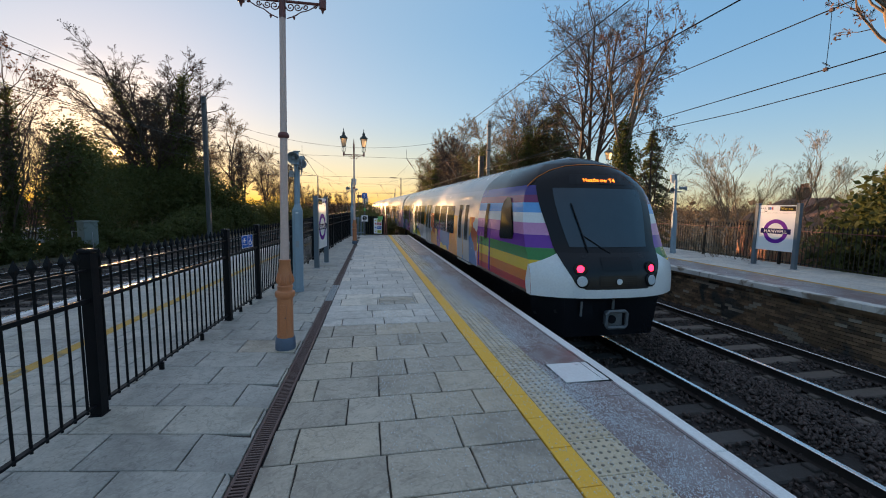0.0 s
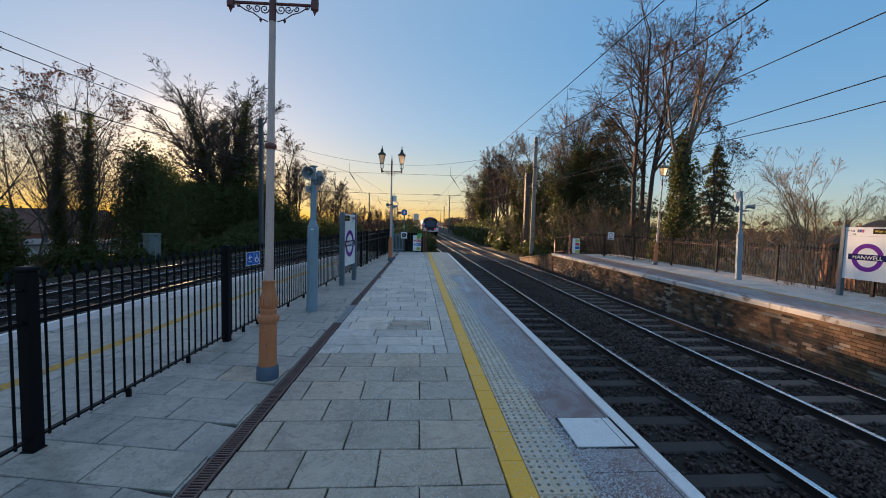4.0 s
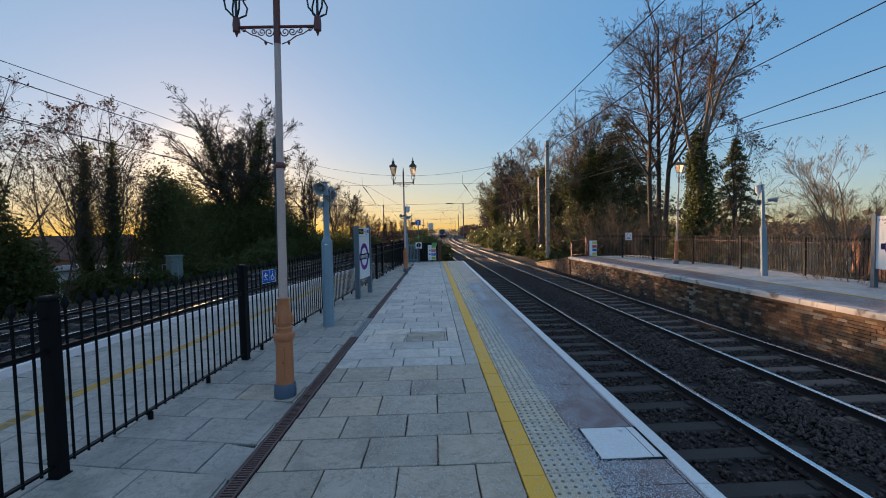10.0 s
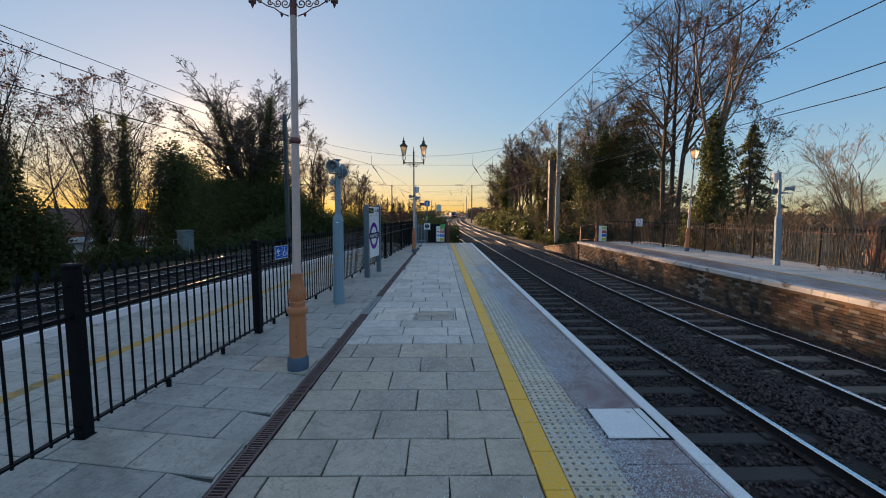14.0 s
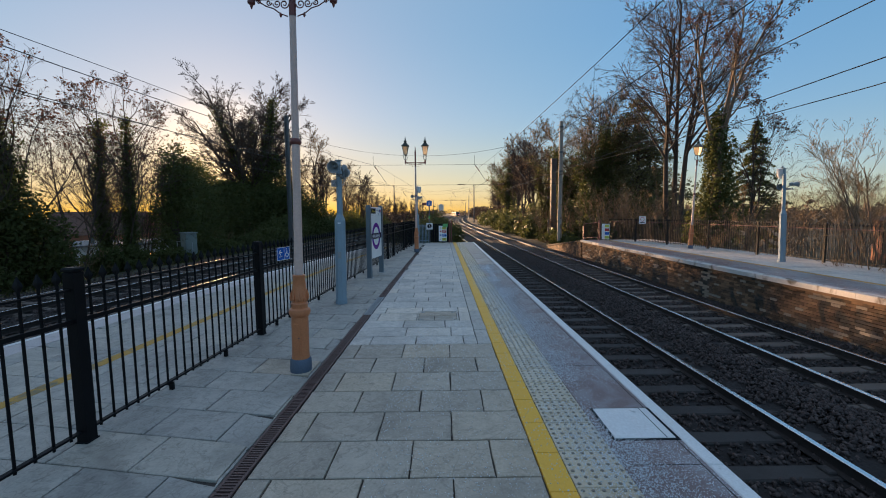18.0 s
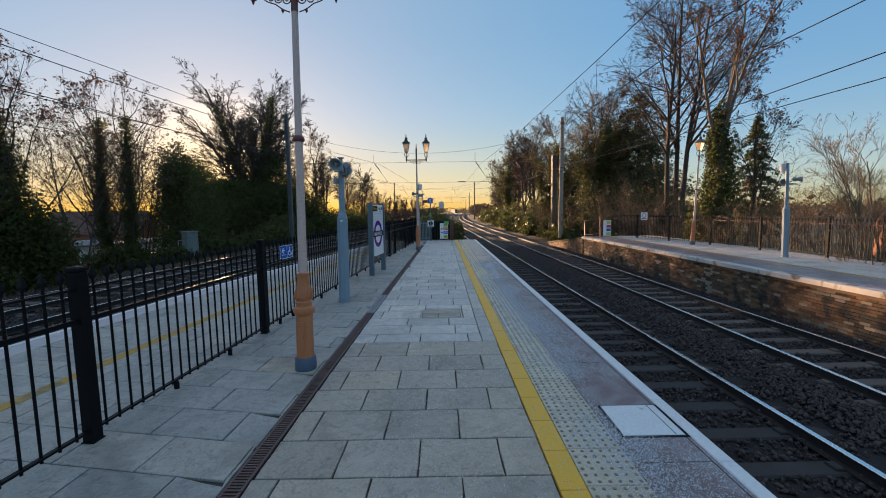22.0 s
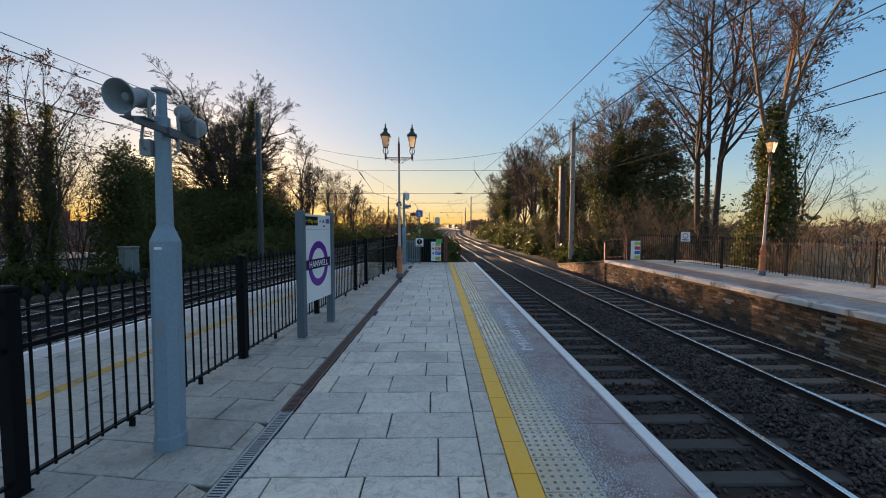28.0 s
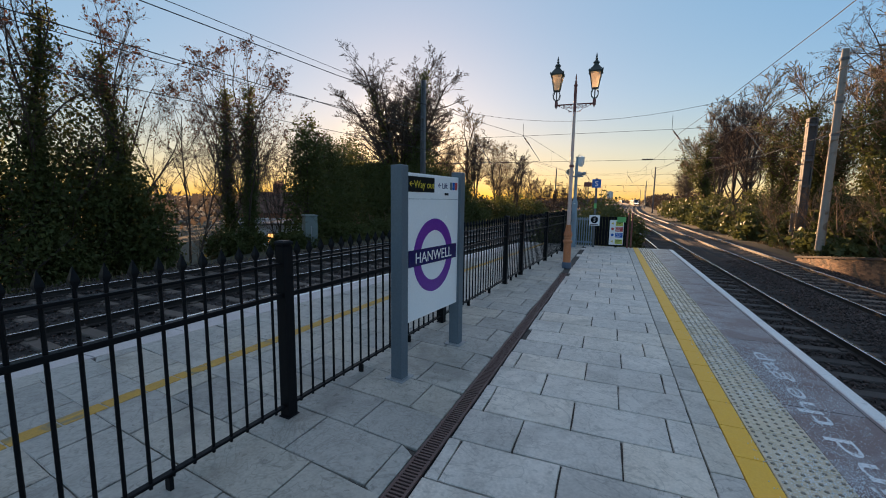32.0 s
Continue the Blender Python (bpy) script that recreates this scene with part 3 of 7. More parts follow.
def stones(name, spots, size, label):
    """Loose angular stones, one mesh."""
    rng = np.random.default_rng(7)
    n = len(spots)
    oct_v = np.array([(1, 0, 0), (-1, 0, 0), (0, 1, 0), (0, -1, 0), (0, 0, 1), (0, 0, -1)], float)
    tri = np.array([(0, 2, 4), (2, 1, 4), (1, 3, 4), (3, 0, 4), (2, 0, 5), (1, 2, 5), (3, 1, 5), (0, 3, 5)])
    scale = rng.uniform(0.45, 1.0, (n, 1, 3)) * size * rng.uniform(0.6, 1.3, (n, 1, 1))
    jit = oct_v[None] * scale + rng.normal(0, 0.18 * size, (n, 6, 3))
    ang = rng.uniform(0, 6.28, n)
    c, s = np.cos(ang), np.sin(ang)
    x = jit[:, :, 0] * c[:, None] - jit[:, :, 1] * s[:, None]
    y = jit[:, :, 0] * s[:, None] + jit[:, :, 1] * c[:, None]
    V = np.stack([x, y, jit[:, :, 2]], 2) + np.asarray(spots)[:, None, :]
    me = bpy.data.meshes.new(name)
    F = (tri[None] + (np.arange(n) * 6)[:, None, None]).reshape(-1, 3)
    me.vertices.add(n * 6), me.loops.add(len(F) * 3), me.polygons.add(len(F))
    me.vertices.foreach_set("co", V.astype(np.float32).ravel())
    me.loops.foreach_set("vertex_index", F.astype(np.int32).ravel())
    me.polygons.foreach_set("loop_start", np.arange(0, len(F) * 3, 3, dtype=np.int32))
    me.polygons.foreach_set("loop_total", np.full(len(F), 3, dtype=np.int32))
    me.update()
    return solid(name, me, "stone", label, "ballast", kind="stuff")


def rail_shape(k, side, y0, y1):
    prof = [(-0.075, 0), (0.075, 0), (0.075, 0.012), (0.012, 0.03), (0.012, 0.115), (0.036, 0.125), (0.036, 0.150), (-0.036, 0.150), (-0.036, 0.125), (-0.012, 0.115), (-0.012, 0.03), (-0.075, 0.012)]
    head, foot = Shape(), Shape()
    ys, y = [], y0
    while y <= y1:
        ys.append(y)
        y += 1.5 if y < 60 else 5.0
    for y in ys:
        c = track_x(k, y) + side * 0.7535
        for u, w in prof:
            foot.v.append((c + u, y, RAIL_Z + lift(k) - 0.155 + w))
        for u, w in ((-0.0365, 0.1495), (-0.030, 0.1555), (0.030, 0.1555), (0.0365, 0.1495)):
            head.v.append((c + u, y, RAIL_Z + lift(k) - 0.155 + w))
    n = len(prof)
    for j in range(len(ys) - 1):
        foot.f += [(j * n + i, (j + 1) * n + i, (j + 1) * n + (i + 1) % n, j * n + (i + 1) % n) for i in range(n)]
        head.f += [(j * 4 + i, j * 4 + i + 1, (j + 1) * 4 + i + 1, (j + 1) * 4 + i) for i in range(3)]
    return foot, head


def build_track(k, label, sleeper_mat, y0, y1):
    tr = thing("railway_track", label, "track", kind="structure")
    for side in (-1, 1):
        foot, head = rail_shape(k, side, y0, y1)
        r = part("rail", foot, "rail", tr, "rusty steel rail, darkened in colour for shade")
        part("running_surface", head, "rail_top", r, "polished bright rail head")
    sl = Shape().box(-1.28, 1.28, -0.13, 0.13, -0.14, 0.0, 0.02)
    for sx in (-0.7535, 0.7535):
        for o in (-0.125, 0.125):
            sl.box(sx + o - 0.05, sx + o + 0.05, -0.07, 0.07, 0.0, 0.035, 0.012)
    me = sl.mesh("sleeper")
    y, count = max(y0, -6.0) + 0.3, 0
    while y < y1 and count < 170:
        dx = (track_x(k, y + 0.1) - track_x(k, y - 0.1)) / 0.2
        part("sleeper", me, sleeper_mat, tr, m=Matrix.Translation((track_x(k, y), y, RAIL_Z + lift(k) - 0.155)) @ Matrix.Rotation(-math.atan(dx), 4, "Z"))
        y += 0.70
        count += 1
    return tr


build_ground()
strip_bed("ballast_bed", lambda y: 6.0 + curve_at(BEND, y), 3.9, -40, 1000, "dark grey crushed-stone ballast under the two slow lines", ridge=0.13)
strip_bed("ballast_bed_fast", lambda y: curve_at(LEFT, y) - 1.72, 4.2, -40, 1000, "grey ballast under the two fast lines", 0.28)
build_track(0, "slow line track beside the platform with dark sleepers", "sleeper", -40, 900)
build_track(1, "slow line track with weathered grey sleepers", "sleeper_grey", -40, 900)
build_track(2, "fast line track beyond the railings", "sleeper_grey", -30, 600)
build_track(3, "outer fast line track beside the trees", "sleeper_grey", -30, 600)

rs = random.Random(11)
spots = []
while len(spots) < 42000:
    y = 0.5 + 30 * rs.random() ** 1.5
    k = rs.random()
    x = rs.uniform(2.8, 9.3) if len(spots) % 5 < 3 else rs.gauss(6.0, 0.42)
    on_sleeper = (y - (-5.7)) % 0.70
    z = BED_Z + 0.0
    if min(abs(x - track_x(0, y)), abs(x - track_x(1, y))) < 1.3 and (on_sleeper < 0.13 or on_sleeper > 0.57):
        continue
    z += 0.13 * math.exp(-((x - 6.0) / 0.51) ** 2)
    spots.append((x, y, z + rs.uniform(-0.02, 0.035)))
stones("ballast_stones", spots, 0.040, "loose angular ballast stones, grey and brown")
spots = []
while len(spots) < 9000:
    y = 6 + 24 * rs.random()
    x = curve_at(LEFT, y) - 1.72 + rs.uniform(-4.2, 2.8)
    off = (y - (-5.7)) % 0.70
    if min(abs(x - track_x(2, y)), abs(x - track_x(3, y))) < 1.3 and (off < 0.13 or off > 0.57):
        continue
    spots.append((x, y, BED_Z + 0.28 + rs.uniform(-0.02, 0.04)))
stones("ballast_stones_fast", spots, 0.04, "loose ballast stones between the fast lines")


# ---- island platform ----
def build_platform():
    s = Shape()
    ys = [-12 + 1.5 * i for i in range(25)] + [END_Y]
    for y in ys:
        xl = left_edge(y) + 0.02
        s.v += [(xl, y, -1.4), (xl, y, -0.020), (EDGE_X - 0.12, y, -0.020), (EDGE_X - 0.12, y, -1.4)]
    for j in range(len(ys) - 1):
        s.f += [(j * 4 + i, j * 4 + i + 1, j * 4 + 5 + i, j * 4 + 4 + i) for i in range(3)]
    s.f += [(0, 3, 2, 1), tuple((len(ys) - 1) * 4 + i for i in range(4))]
    return solid("platform", s, "mortar", "island platform core below the paving", "platform", kind="structure")


platform = build_platform()
rp = random.Random(21)


def slab(name, pts, mat, parent, top=0.0, thick=0.05, b=0.005, label=""):
    """A riven slab over plan corners (anticlockwise): broken edges, a chamfer, a slightly uneven top."""
    cx, cy = sum(p[0] for p in pts) / len(pts), sum(p[1] for p in pts) / len(pts)
    ring = []
    for i, p in enumerate(pts):
        q = pts[(i + 1) % len(pts)]
        L = math.hypot(q[0] - p[0], q[1] - p[1])
        if L < 1e-4:
            continue
        for f in (0.0, 0.33, 0.66):
            f += rp.uniform(-0.08, 0.08) if f else 0
            j = 0.0035 if f else 0.002
            ring.append((p[0] + (q[0] - p[0]) * f + rp.uniform(-j, j) - cx, p[1] + (q[1] - p[1]) * f + rp.uniform(-j, j) - cy))
    n = len(ring)
    s = Shape()
    tx, ty = rp.uniform(-0.004, 0.004), rp.uniform(-0.004, 0.004)
    for inset, z in ((0, top - thick), (0, top - b), (1, top)):
        for x, y in ring:
            d = math.hypot(x, y)
            k = 1 - inset * b * rp.uniform(1.0, 2.2) / max(d, 0.05)
            s.v.append((x * k, y * k, z + tx * x + ty * y))
    s.f = [tuple(range(n))[::-1], tuple(range(2 * n, 3 * n))]
    for o in (0, n):
        s.f += [(o + i, o + (i + 1) % n, o + n + (i + 1) % n, o + n + i) for i in range(n)]
    return part(name, s, mat, parent, label, m=Matrix.Translation((cx, cy, 0)))


# upper joint of each course and its cross joints, from the near end to the manhole
COURSES = [(3.217, (-0.43, 0.18, 0.78)), (3.663, (-0.08, 0.486, 1.07)), (4.12, (-0.39, 0.198, 0.786)), (4.544, (-0.076, 0.503, 1.086)), (5.009, (-0.367, 0.20, 0.795)),
           (5.456, (-0.09, 0.50, 1.11)), (5.967, (-0.374, 0.212, 0.807)), (6.33, (-0.27, 0.35, 1.01)), (6.77, (0.178, 0.846)), (7.17, (0.105, 0.758)),
           (7.657, (-0.36, 0.289, 1.0)), (8.086, (-0.297, 0.354, 1.004)), (8.60, (0.214, 0.865))]


def lay_right():
    """Courses across the platform between the drain and the yellow line."""
    g = 0.006
    rows = []
    y = 3.217 - 0.447 * 14
    while y < 3.0:
        o = rp.uniform(0, 0.3)
        rows.append((y, (-0.4 + o, 0.2 + o, 0.8 + o)))
        y += 0.447
    rows += COURSES
    y, odd = 8.60, 0
    while y < END_Y - 0.5:
        y += rp.choice((0.44, 0.45, 0.455, 0.47))
        o, w = (0.0, 0.34)[odd % 2] + rp.uniform(-0.07, 0.07), rp.uniform(0.62, 0.70)
        rows.append((y, tuple(-0.30 + o + w * k for k in range(3) if -0.30 + o + w * k < 1.15)))
        odd += 1
    rows.append((END_Y, (-0.2, 0.45)))
    y0 = rows[0][0] - 0.447
    for y1, breaks in rows:
        yy = (y0 + y1) / 2
        mat = "flag" if yy > 5.95 else "flag_salt"
        edge = 1.378 if yy < 5.95 else 1.19
        cuts = [drain_x(yy) + 0.075, *[v for v in breaks if v < edge - 0.12], edge]
        for a, b in zip(cuts, cuts[1:]):
            if b - a < 0.06:
                continue
            ya, yb = y0, y1
            if a > 0.2 and b < 1.1 and 7.15 < y0 < 7.2:
                continue
            if a > 0.25 and b < 1.1 and 7.6 < y0 < 7.7:
                ya = 7.80
            sk = rp.uniform(-0.003, 0.003)
            slab("paving_stone", [(a + g + sk, ya + g), (b - g + sk, ya + g), (b - g - sk, yb - g), (a + g - sk, yb - g)], mat, platform)
        y0 = y1
    y = 5.967
    while y < END_Y - 0.1:
        h = min(rp.uniform(0.45, 0.75), END_Y - y)
        slab("border_stone", [(1.19 + g, y + g), (1.379, y + g), (1.379, y + h - g), (1.19 + g, y + h - g)], "border", platform, -0.001)
        y += h


def lay_left():
    """The fast-line side, in courses square to the other edge."""
    g, v, odd = 0.006, 2.848 - 0.437 * 13, 0
    while v < END_Y + 0.6:
        h = 0.437 if v < 9 else 0.45
        slope = curve_at([(0, -0.157), (5, -0.157), (11, -0.115), (18, -0.09), (25, -0.08)], v)
        x = -0.33 * (odd % 2) - 6.2 + rp.uniform(-0.04, 0.04)
        while x < -0.25:
            w = rp.uniform(0.64, 0.71)
            q = []
            for a, dy in ((x + g, g), (x + w - g, g), (x + w - g, h - g), (x + g, h - g)):
                y = v + slope * (a + 1.3) + dy
                a += 0.03 * dy
                q.append((min(max(a, left_edge(y) + 0.50), drain_x(y) - 0.075), min(y, END_Y)))
            area = abs(sum(q[i][0] * q[(i + 1) % 4][1] - q[(i + 1) % 4][0] * q[i][1] for i in range(4))) / 2
            if area > 0.004:
                buff = abs(sum(p[0] for p in q) / 4 + 1.35) < 0.3 and abs(sum(p[1] for p in q) / 4 - 5.25) < 0.2
                slab("paving_stone", q, "flag_salt" if buff else "flag_left", platform)
            x += w
        v += h
        odd += 1


def blister_mesh():
    s = Shape().box(-0.197, 0.197, -0.197, 0.197, -0.05, 0.0, 0.004)
    for i in range(6):
        for j in range(6):
            x, y = -0.167 + i * 0.0667, -0.167 + j * 0.0667
            s.now = 1
            s.lathe([(0.0145, -0.001), (0.0125, 0.004), (0.008, 0.006)], 6, x, y)
    me = s.mesh("tactile_slab")
    me.materials.append(M["tactile"]), me.materials.append(M["blister"])
    me.polygons.foreach_set("material_index", s.k)
    return me


lay_right()
lay_left()
bl = blister_mesh()
for i in range(68):
    part("tactile_slab", bl, "tactile", platform, "buff blister tactile slab" if i == 0 else "", m=pose(1.762, -2.3 + 0.4 * i, 0.001, 0, 0, rp.choice((0, 90, 180, 270))))
yl = -2.4
while yl < END_Y - 0.02:
    h = min(0.42, END_Y - yl)
    part("yellow_line", Shape().box(1.384, 1.558, yl + 0.003, yl + h - 0.003, -0.04, 0.003 + rp.uniform(-0.001, 0.001), 0.003), "yellow", platform, "bright yellow painted safety line" if yl < 0 else "")
    yl += h
part("edge_strip", Shape().box(1.962, 2.552, -6, END_Y, -0.05, 0.0, 0.004), "tarmac", platform, "red-brown tarmac strip scattered with white grit")
yl = -4.0
while yl < END_Y - 0.02:
    h = min(0.915, END_Y - yl)
    part("coping_stone", Shape().box(2.555, EDGE_X, yl + 0.004, yl + h - 0.004, -0.13, 0.004, 0.008), "white", platform, "white-painted platform edge coping" if yl < -3 else "")
    yl += 0.915
part("edge_joint", Shape().box(2.512, 2.519, -4, END_Y, 0.0, 0.0022), "mortar", platform)
for i in range(15):
    part("cross_joint", Shape().box(1.964, 2.513, -2.17 + 1.83 * i, -2.164 + 1.83 * i, 0.0, 0.0016), "mortar", platform)
# edge of the other side
for i in range(36):
    y0 = -9 + 0.94 * i
    y1 = min(y0 + 0.93, END_Y)
    a, b = left_edge(y0), left_edge(y1)
    slab("coping_stone", [(a, y0), (a + 0.49, y0), (b + 0.49, y1), (b, y1)], "edge_pale", platform, 0.002, 0.12)
    part("edge_paint", Shape().box(-0.045, 0.045, 0, y1 - y0, 0.0025, 0.0055), "white", platform, m=Matrix.Translation((a + 0.05, y0, 0)) @ Matrix.Rotation(-math.atan2(b - a, y1 - y0), 4, "Z"))
for i in range(92):
    y0 = -2.0 + 0.29 * i
    xa = curve_at([(-3, -3.75), (4.5, -3.40), (9.7, -3.20), (14.5, -2.90), (20, -2.3), (25, -1.75)], y0)
    xb = curve_at([(-3, -3.75), (4.5, -3.40), (9.7, -3.20), (14.5, -2.90), (20, -2.3), (25, -1.75)], y0 + 0.29)
    if y0 + 0.29 < END_Y:
        part("faded_yellow_block", Shape().box(-0.075, 0.075, 0.006, 0.285, -0.01, 0.0035, 0.002), "yellow_old", platform, m=Matrix.Translation((xa, y0, 0)) @ Matrix.Rotation(-math.atan2(xb - xa, 0.29), 4, "Z"))

# retaining wall of the platform under the white edge
pw = Shape().box(EDGE_X - 0.22, EDGE_X - 0.10, -12, END_Y, -1.4, -0.13)
solid("wall_platform_front", pw, "concrete", "stained concrete face below the platform edge", "wall", kind="structure")

# white access plate and manhole
wp = thing("access_plate", "white painted square plate with a dark rim", "plate", pose(2.285, 3.885, 0.0))
part("rim", Shape().box(-0.258, 0.266, -0.262, 0.255, 0.001, 0.004, 0.002), "black", wp)
part("plate", Shape().box(-0.236, 0.236, -0.236, 0.236, 0.004, 0.010, 0.003), "white", wp)
part("seam", Shape().box(0.165, 0.171, -0.23, 0.23, 0.0095, 0.0108), "black", wp)
mh = thing("manhole_cover", "recessed manhole cover inlaid with buff stone and steel corner keys", "manhole", pose(0.64, 7.47, 0))
part("tray", Shape().box(-0.35, 0.35, -0.315, 0.315, -0.04, -0.008), "mortar", mh)
for sx0, sx1, sy0, sy1 in ((-0.35, -0.325, -0.315, 0.315), (0.325, 0.35, -0.315, 0.315), (-0.325, 0.325, -0.315, -0.295), (-0.325, 0.325, 0.295, 0.315)):
    part("frame", Shape().box(sx0, sx1, sy0, sy1, -0.03, 0.002, 0.002), "border", mh)
for a, b, c, d in ((-0.318, 0.318, 0.012, 0.285), (-0.318, -0.06, -0.285, 0.0), (-0.05, 0.318, -0.285, 0.0)):
    part("inlay_stone", Shape().box(a, b, c, d, -0.03, 0.0, 0.004), "flag_salt", mh)
for sx in (-1, 1):
    for sy in (-1, 1):
        part("corner_key", Shape().box(-0.045, 0.045, -0.012, 0.012, 0.0, 0.006, 0.002), "galv", mh, m=pose(sx * 0.27, sy * 0.235, 0, 0, 0, 45 * sx * sy))


# slot drain
def build_drain():
    dr = thing("slot_drain", "linear platform drain of slotted iron gratings, some galvanised", "drain")
    g = Shape()
    g.box(-0.065, -0.045, 0, 0.495, -0.03, 0.001, 0.002).box(0.045, 0.065, 0, 0.495, -0.03, 0.001, 0.002)
    for i in range(17):
        g.box(-0.045, 0.045, 0.006 + i * 0.029, 0.020 + i * 0.029, -0.025, -0.001)
    me = {}
    for mt in ("iron", "galv"):
        me[mt] = g.mesh("grating")
        me[mt].materials.append(M[mt])
    for i in range(42):
        y = -2.9 + 0.5 * i
        mt = "galv" if 7.4 < y < 8.9 or 4.1 < y < 4.4 else "iron"
        part("grating", me[mt], mt, dr, m=Matrix.Translation((drain_x(y), y, 0)) @ Matrix.Rotation(-0.0194, 4, "Z"))
    part("channel", Shape().box(-0.07, 0.07, -3, 18.2, -0.030, -0.0165), "black", dr, m=Matrix.Translation((-0.74, 0, 0)) @ Matrix.Rotation(-0.0194, 4, "Z"))
build_drain()

# lettering along the edge
mg = thing("floor_lettering", "worn white painted words along the platform edge", "lettering")
at_y = 10.9
for word, long in (("Mind", 1.10), ("the", 0.72), ("gap", 0.80)):
    words = text_part("word", word, 0.245, "worn_white", mg, None, depth=0.0005)
    wide = max(v.co.x for v in words.data.vertices)
    words.matrix_basis = pose(2.215, at_y, 0.0025, 0, 0, 90) @ Matrix.Diagonal((long / wide, 1.0, 1.0, 1.0))
    at_y += long + 0.165


def scatter_salt():
    """Grains of de-icing salt, thickest along the tactile slabs."""
    r = np.random.default_rng(12)
    n = 80000
    y = 0.8 + 13.5 * r.random(n) ** 1.5
    x = np.where(r.random(n) < 0.72, r.normal(2.0, 0.19, n), r.uniform(0.2, 2.5, n))
    clot = np.array([noise.noise(Vector((a * 1.4, b * 0.8, 4.0))) for a, b in zip(x, y)])
    keep = (x < 2.5) & (clot + r.uniform(-0.25, 0.5, n) > 0) & ((y < 7) | (x > 1.5))
    x, y = x[keep], y[keep]
    ob = stones("salt_grains", np.stack([x, y, np.full(len(x), 0.004)], 1), 0.0055, "white grains of scattered de-icing salt")
    ob.data.materials[0] = M["salt"]
    ob["category"] = "salt"
M["salt"] = material("salt_grain", (0.82, 0.84, 0.88), (0.74, 0.76, 0.80), rough=0.5, bump=0)
scatter_salt()


# ---- railings ----
POSTS = [-4.7, -1.9, 0.9, 3.71, 6.49, 7.92, 10.67, 13.4, 16.3, 17.45, 19.9, 22.3, 24.4]
def fence_post():
    s = Shape().box(-0.043, 0.043, -0.043, 0.043, 0.0, 1.34, 0.010)
    s.box(-0.048, 0.048, -0.048, 0.048, 1.34, 1.372, 0.012)
    s.box(-0.056, 0.056, -0.05, 0.05, 0.0, 0.010, 0.003)
    return s.mesh("post")
def baluster():
    s = Shape().lathe([(0.0103, 0.06), (0.0103, 1.262)], 8)
    s.lathe([(0.011, 1.255), (0.027, 1.288), (0.025, 1.300), (0.002, 1.36)], 4)
    return s.mesh("baluster")
pm, bm_ = fence_post(), baluster()
rail_fence = "black-painted steel railings with spear tops along the platform"
for i, (ya, yb) in enumerate(zip(POSTS, POSTS[1:])):
    a, b = Vector((fence_x(ya), ya, 0)), Vector((fence_x(yb), yb, 0))
    L = (b - a).length
    fm = Matrix.Translation(a) @ Matrix.Rotation(math.atan2(b.y - a.y, b.x - a.x), 4, "Z")
    fe = thing("railing_panel", rail_fence, "railing", fm, "platform railings")
    part("post", pm, "black", fe)
    part("top_rail", Shape().box(0.05, L - 0.05, -0.022, 0.022, 1.195, 1.211, 0.003), "black", fe)
    part("middle_rail", Shape().box(0.04, L - 0.04, -0.021, 0.021, 0.945, 0.978, 0.003), "black", fe)
    part("bottom_rail", Shape().box(0.05, L - 0.05, -0.022, 0.022, 0.085, 0.101, 0.003), "black", fe)
    nb = int(round((L - 0.1) / 0.123))
    for j in range(1, nb):
        part("baluster", bm_, "black", fe, m=pose(L * j / nb, 0, 0))
    for f in (0.33, 0.67):
        part("foot", Shape().box(L * f - 0.012, L * f + 0.012, -0.03, 0.012, 0.0, 0.08), "black", fe)
part("post", pm, "black", fe, m=pose(L, 0, 0))

# blue sign on the railing
ang = math.degrees(math.atan2(0.33, 0.07))
bs = thing("wayfinding_sign", "small blue sign with arrow and wheelchair symbol on the railings", "sign", pose(-1.865, 6.95, 1.03, 0, 0, ang))
part("panel", Shape().box(0, 0.34, -0.012, -0.006, 0, 0.205, 0.002), "sign_blue", bs)
for a, b, c, d in ((0, 0.34, 0.0, 0.006), (0, 0.34, 0.199, 0.205), (0, 0.006, 0.006, 0.199), (0.334, 0.34, 0.006, 0.199), (0.185, 0.188, 0.01, 0.195)):
    part("border", Shape().box(a, b, -0.0145, -0.0125, c, d), "sign_white", bs)
ar = Shape().box(0.065, 0.135, -0.0145, -0.0125, 0.115, 0.130)
for q in (45, -45):
    ar.box(0, 0.055, -0.002, 0.0, -0.0075, 0.0075, m=pose(0.055, -0.0125, 0.1225, 0, q, 0))
part("arrow", ar, "sign_white", bs)
wc = Shape()
wc.tube([(0.258 + 0.038 * math.cos(a), -0.0135, 0.075 + 0.038 * math.sin(a)) for a in [radians(100 + 20 * i) for i in range(13)]], 0.0055, 5)
wc.tube([(0.262, -0.0135, 0.150), (0.262, -0.0135, 0.095), (0.292, -0.0135, 0.095), (0.308, -0.0135, 0.055)], 0.007, 5)
wc.lathe([(0.004, 0), (0.011, 0.005), (0.011, 0.012), (0.004, 0.018)], 8, 0.262, -0.0135)
wc.v[-32:] = [(x, y * 0.2 - 0.011, z + 0.158) for x, y, z in wc.v[-32:]]
part("wheelchair_symbol", wc, "sign_white", bs)
text_part("words", "to exit", 0.034, "sign_white", bs, pose(0.045, -0.0130, 0.05, 90, 0, 0))


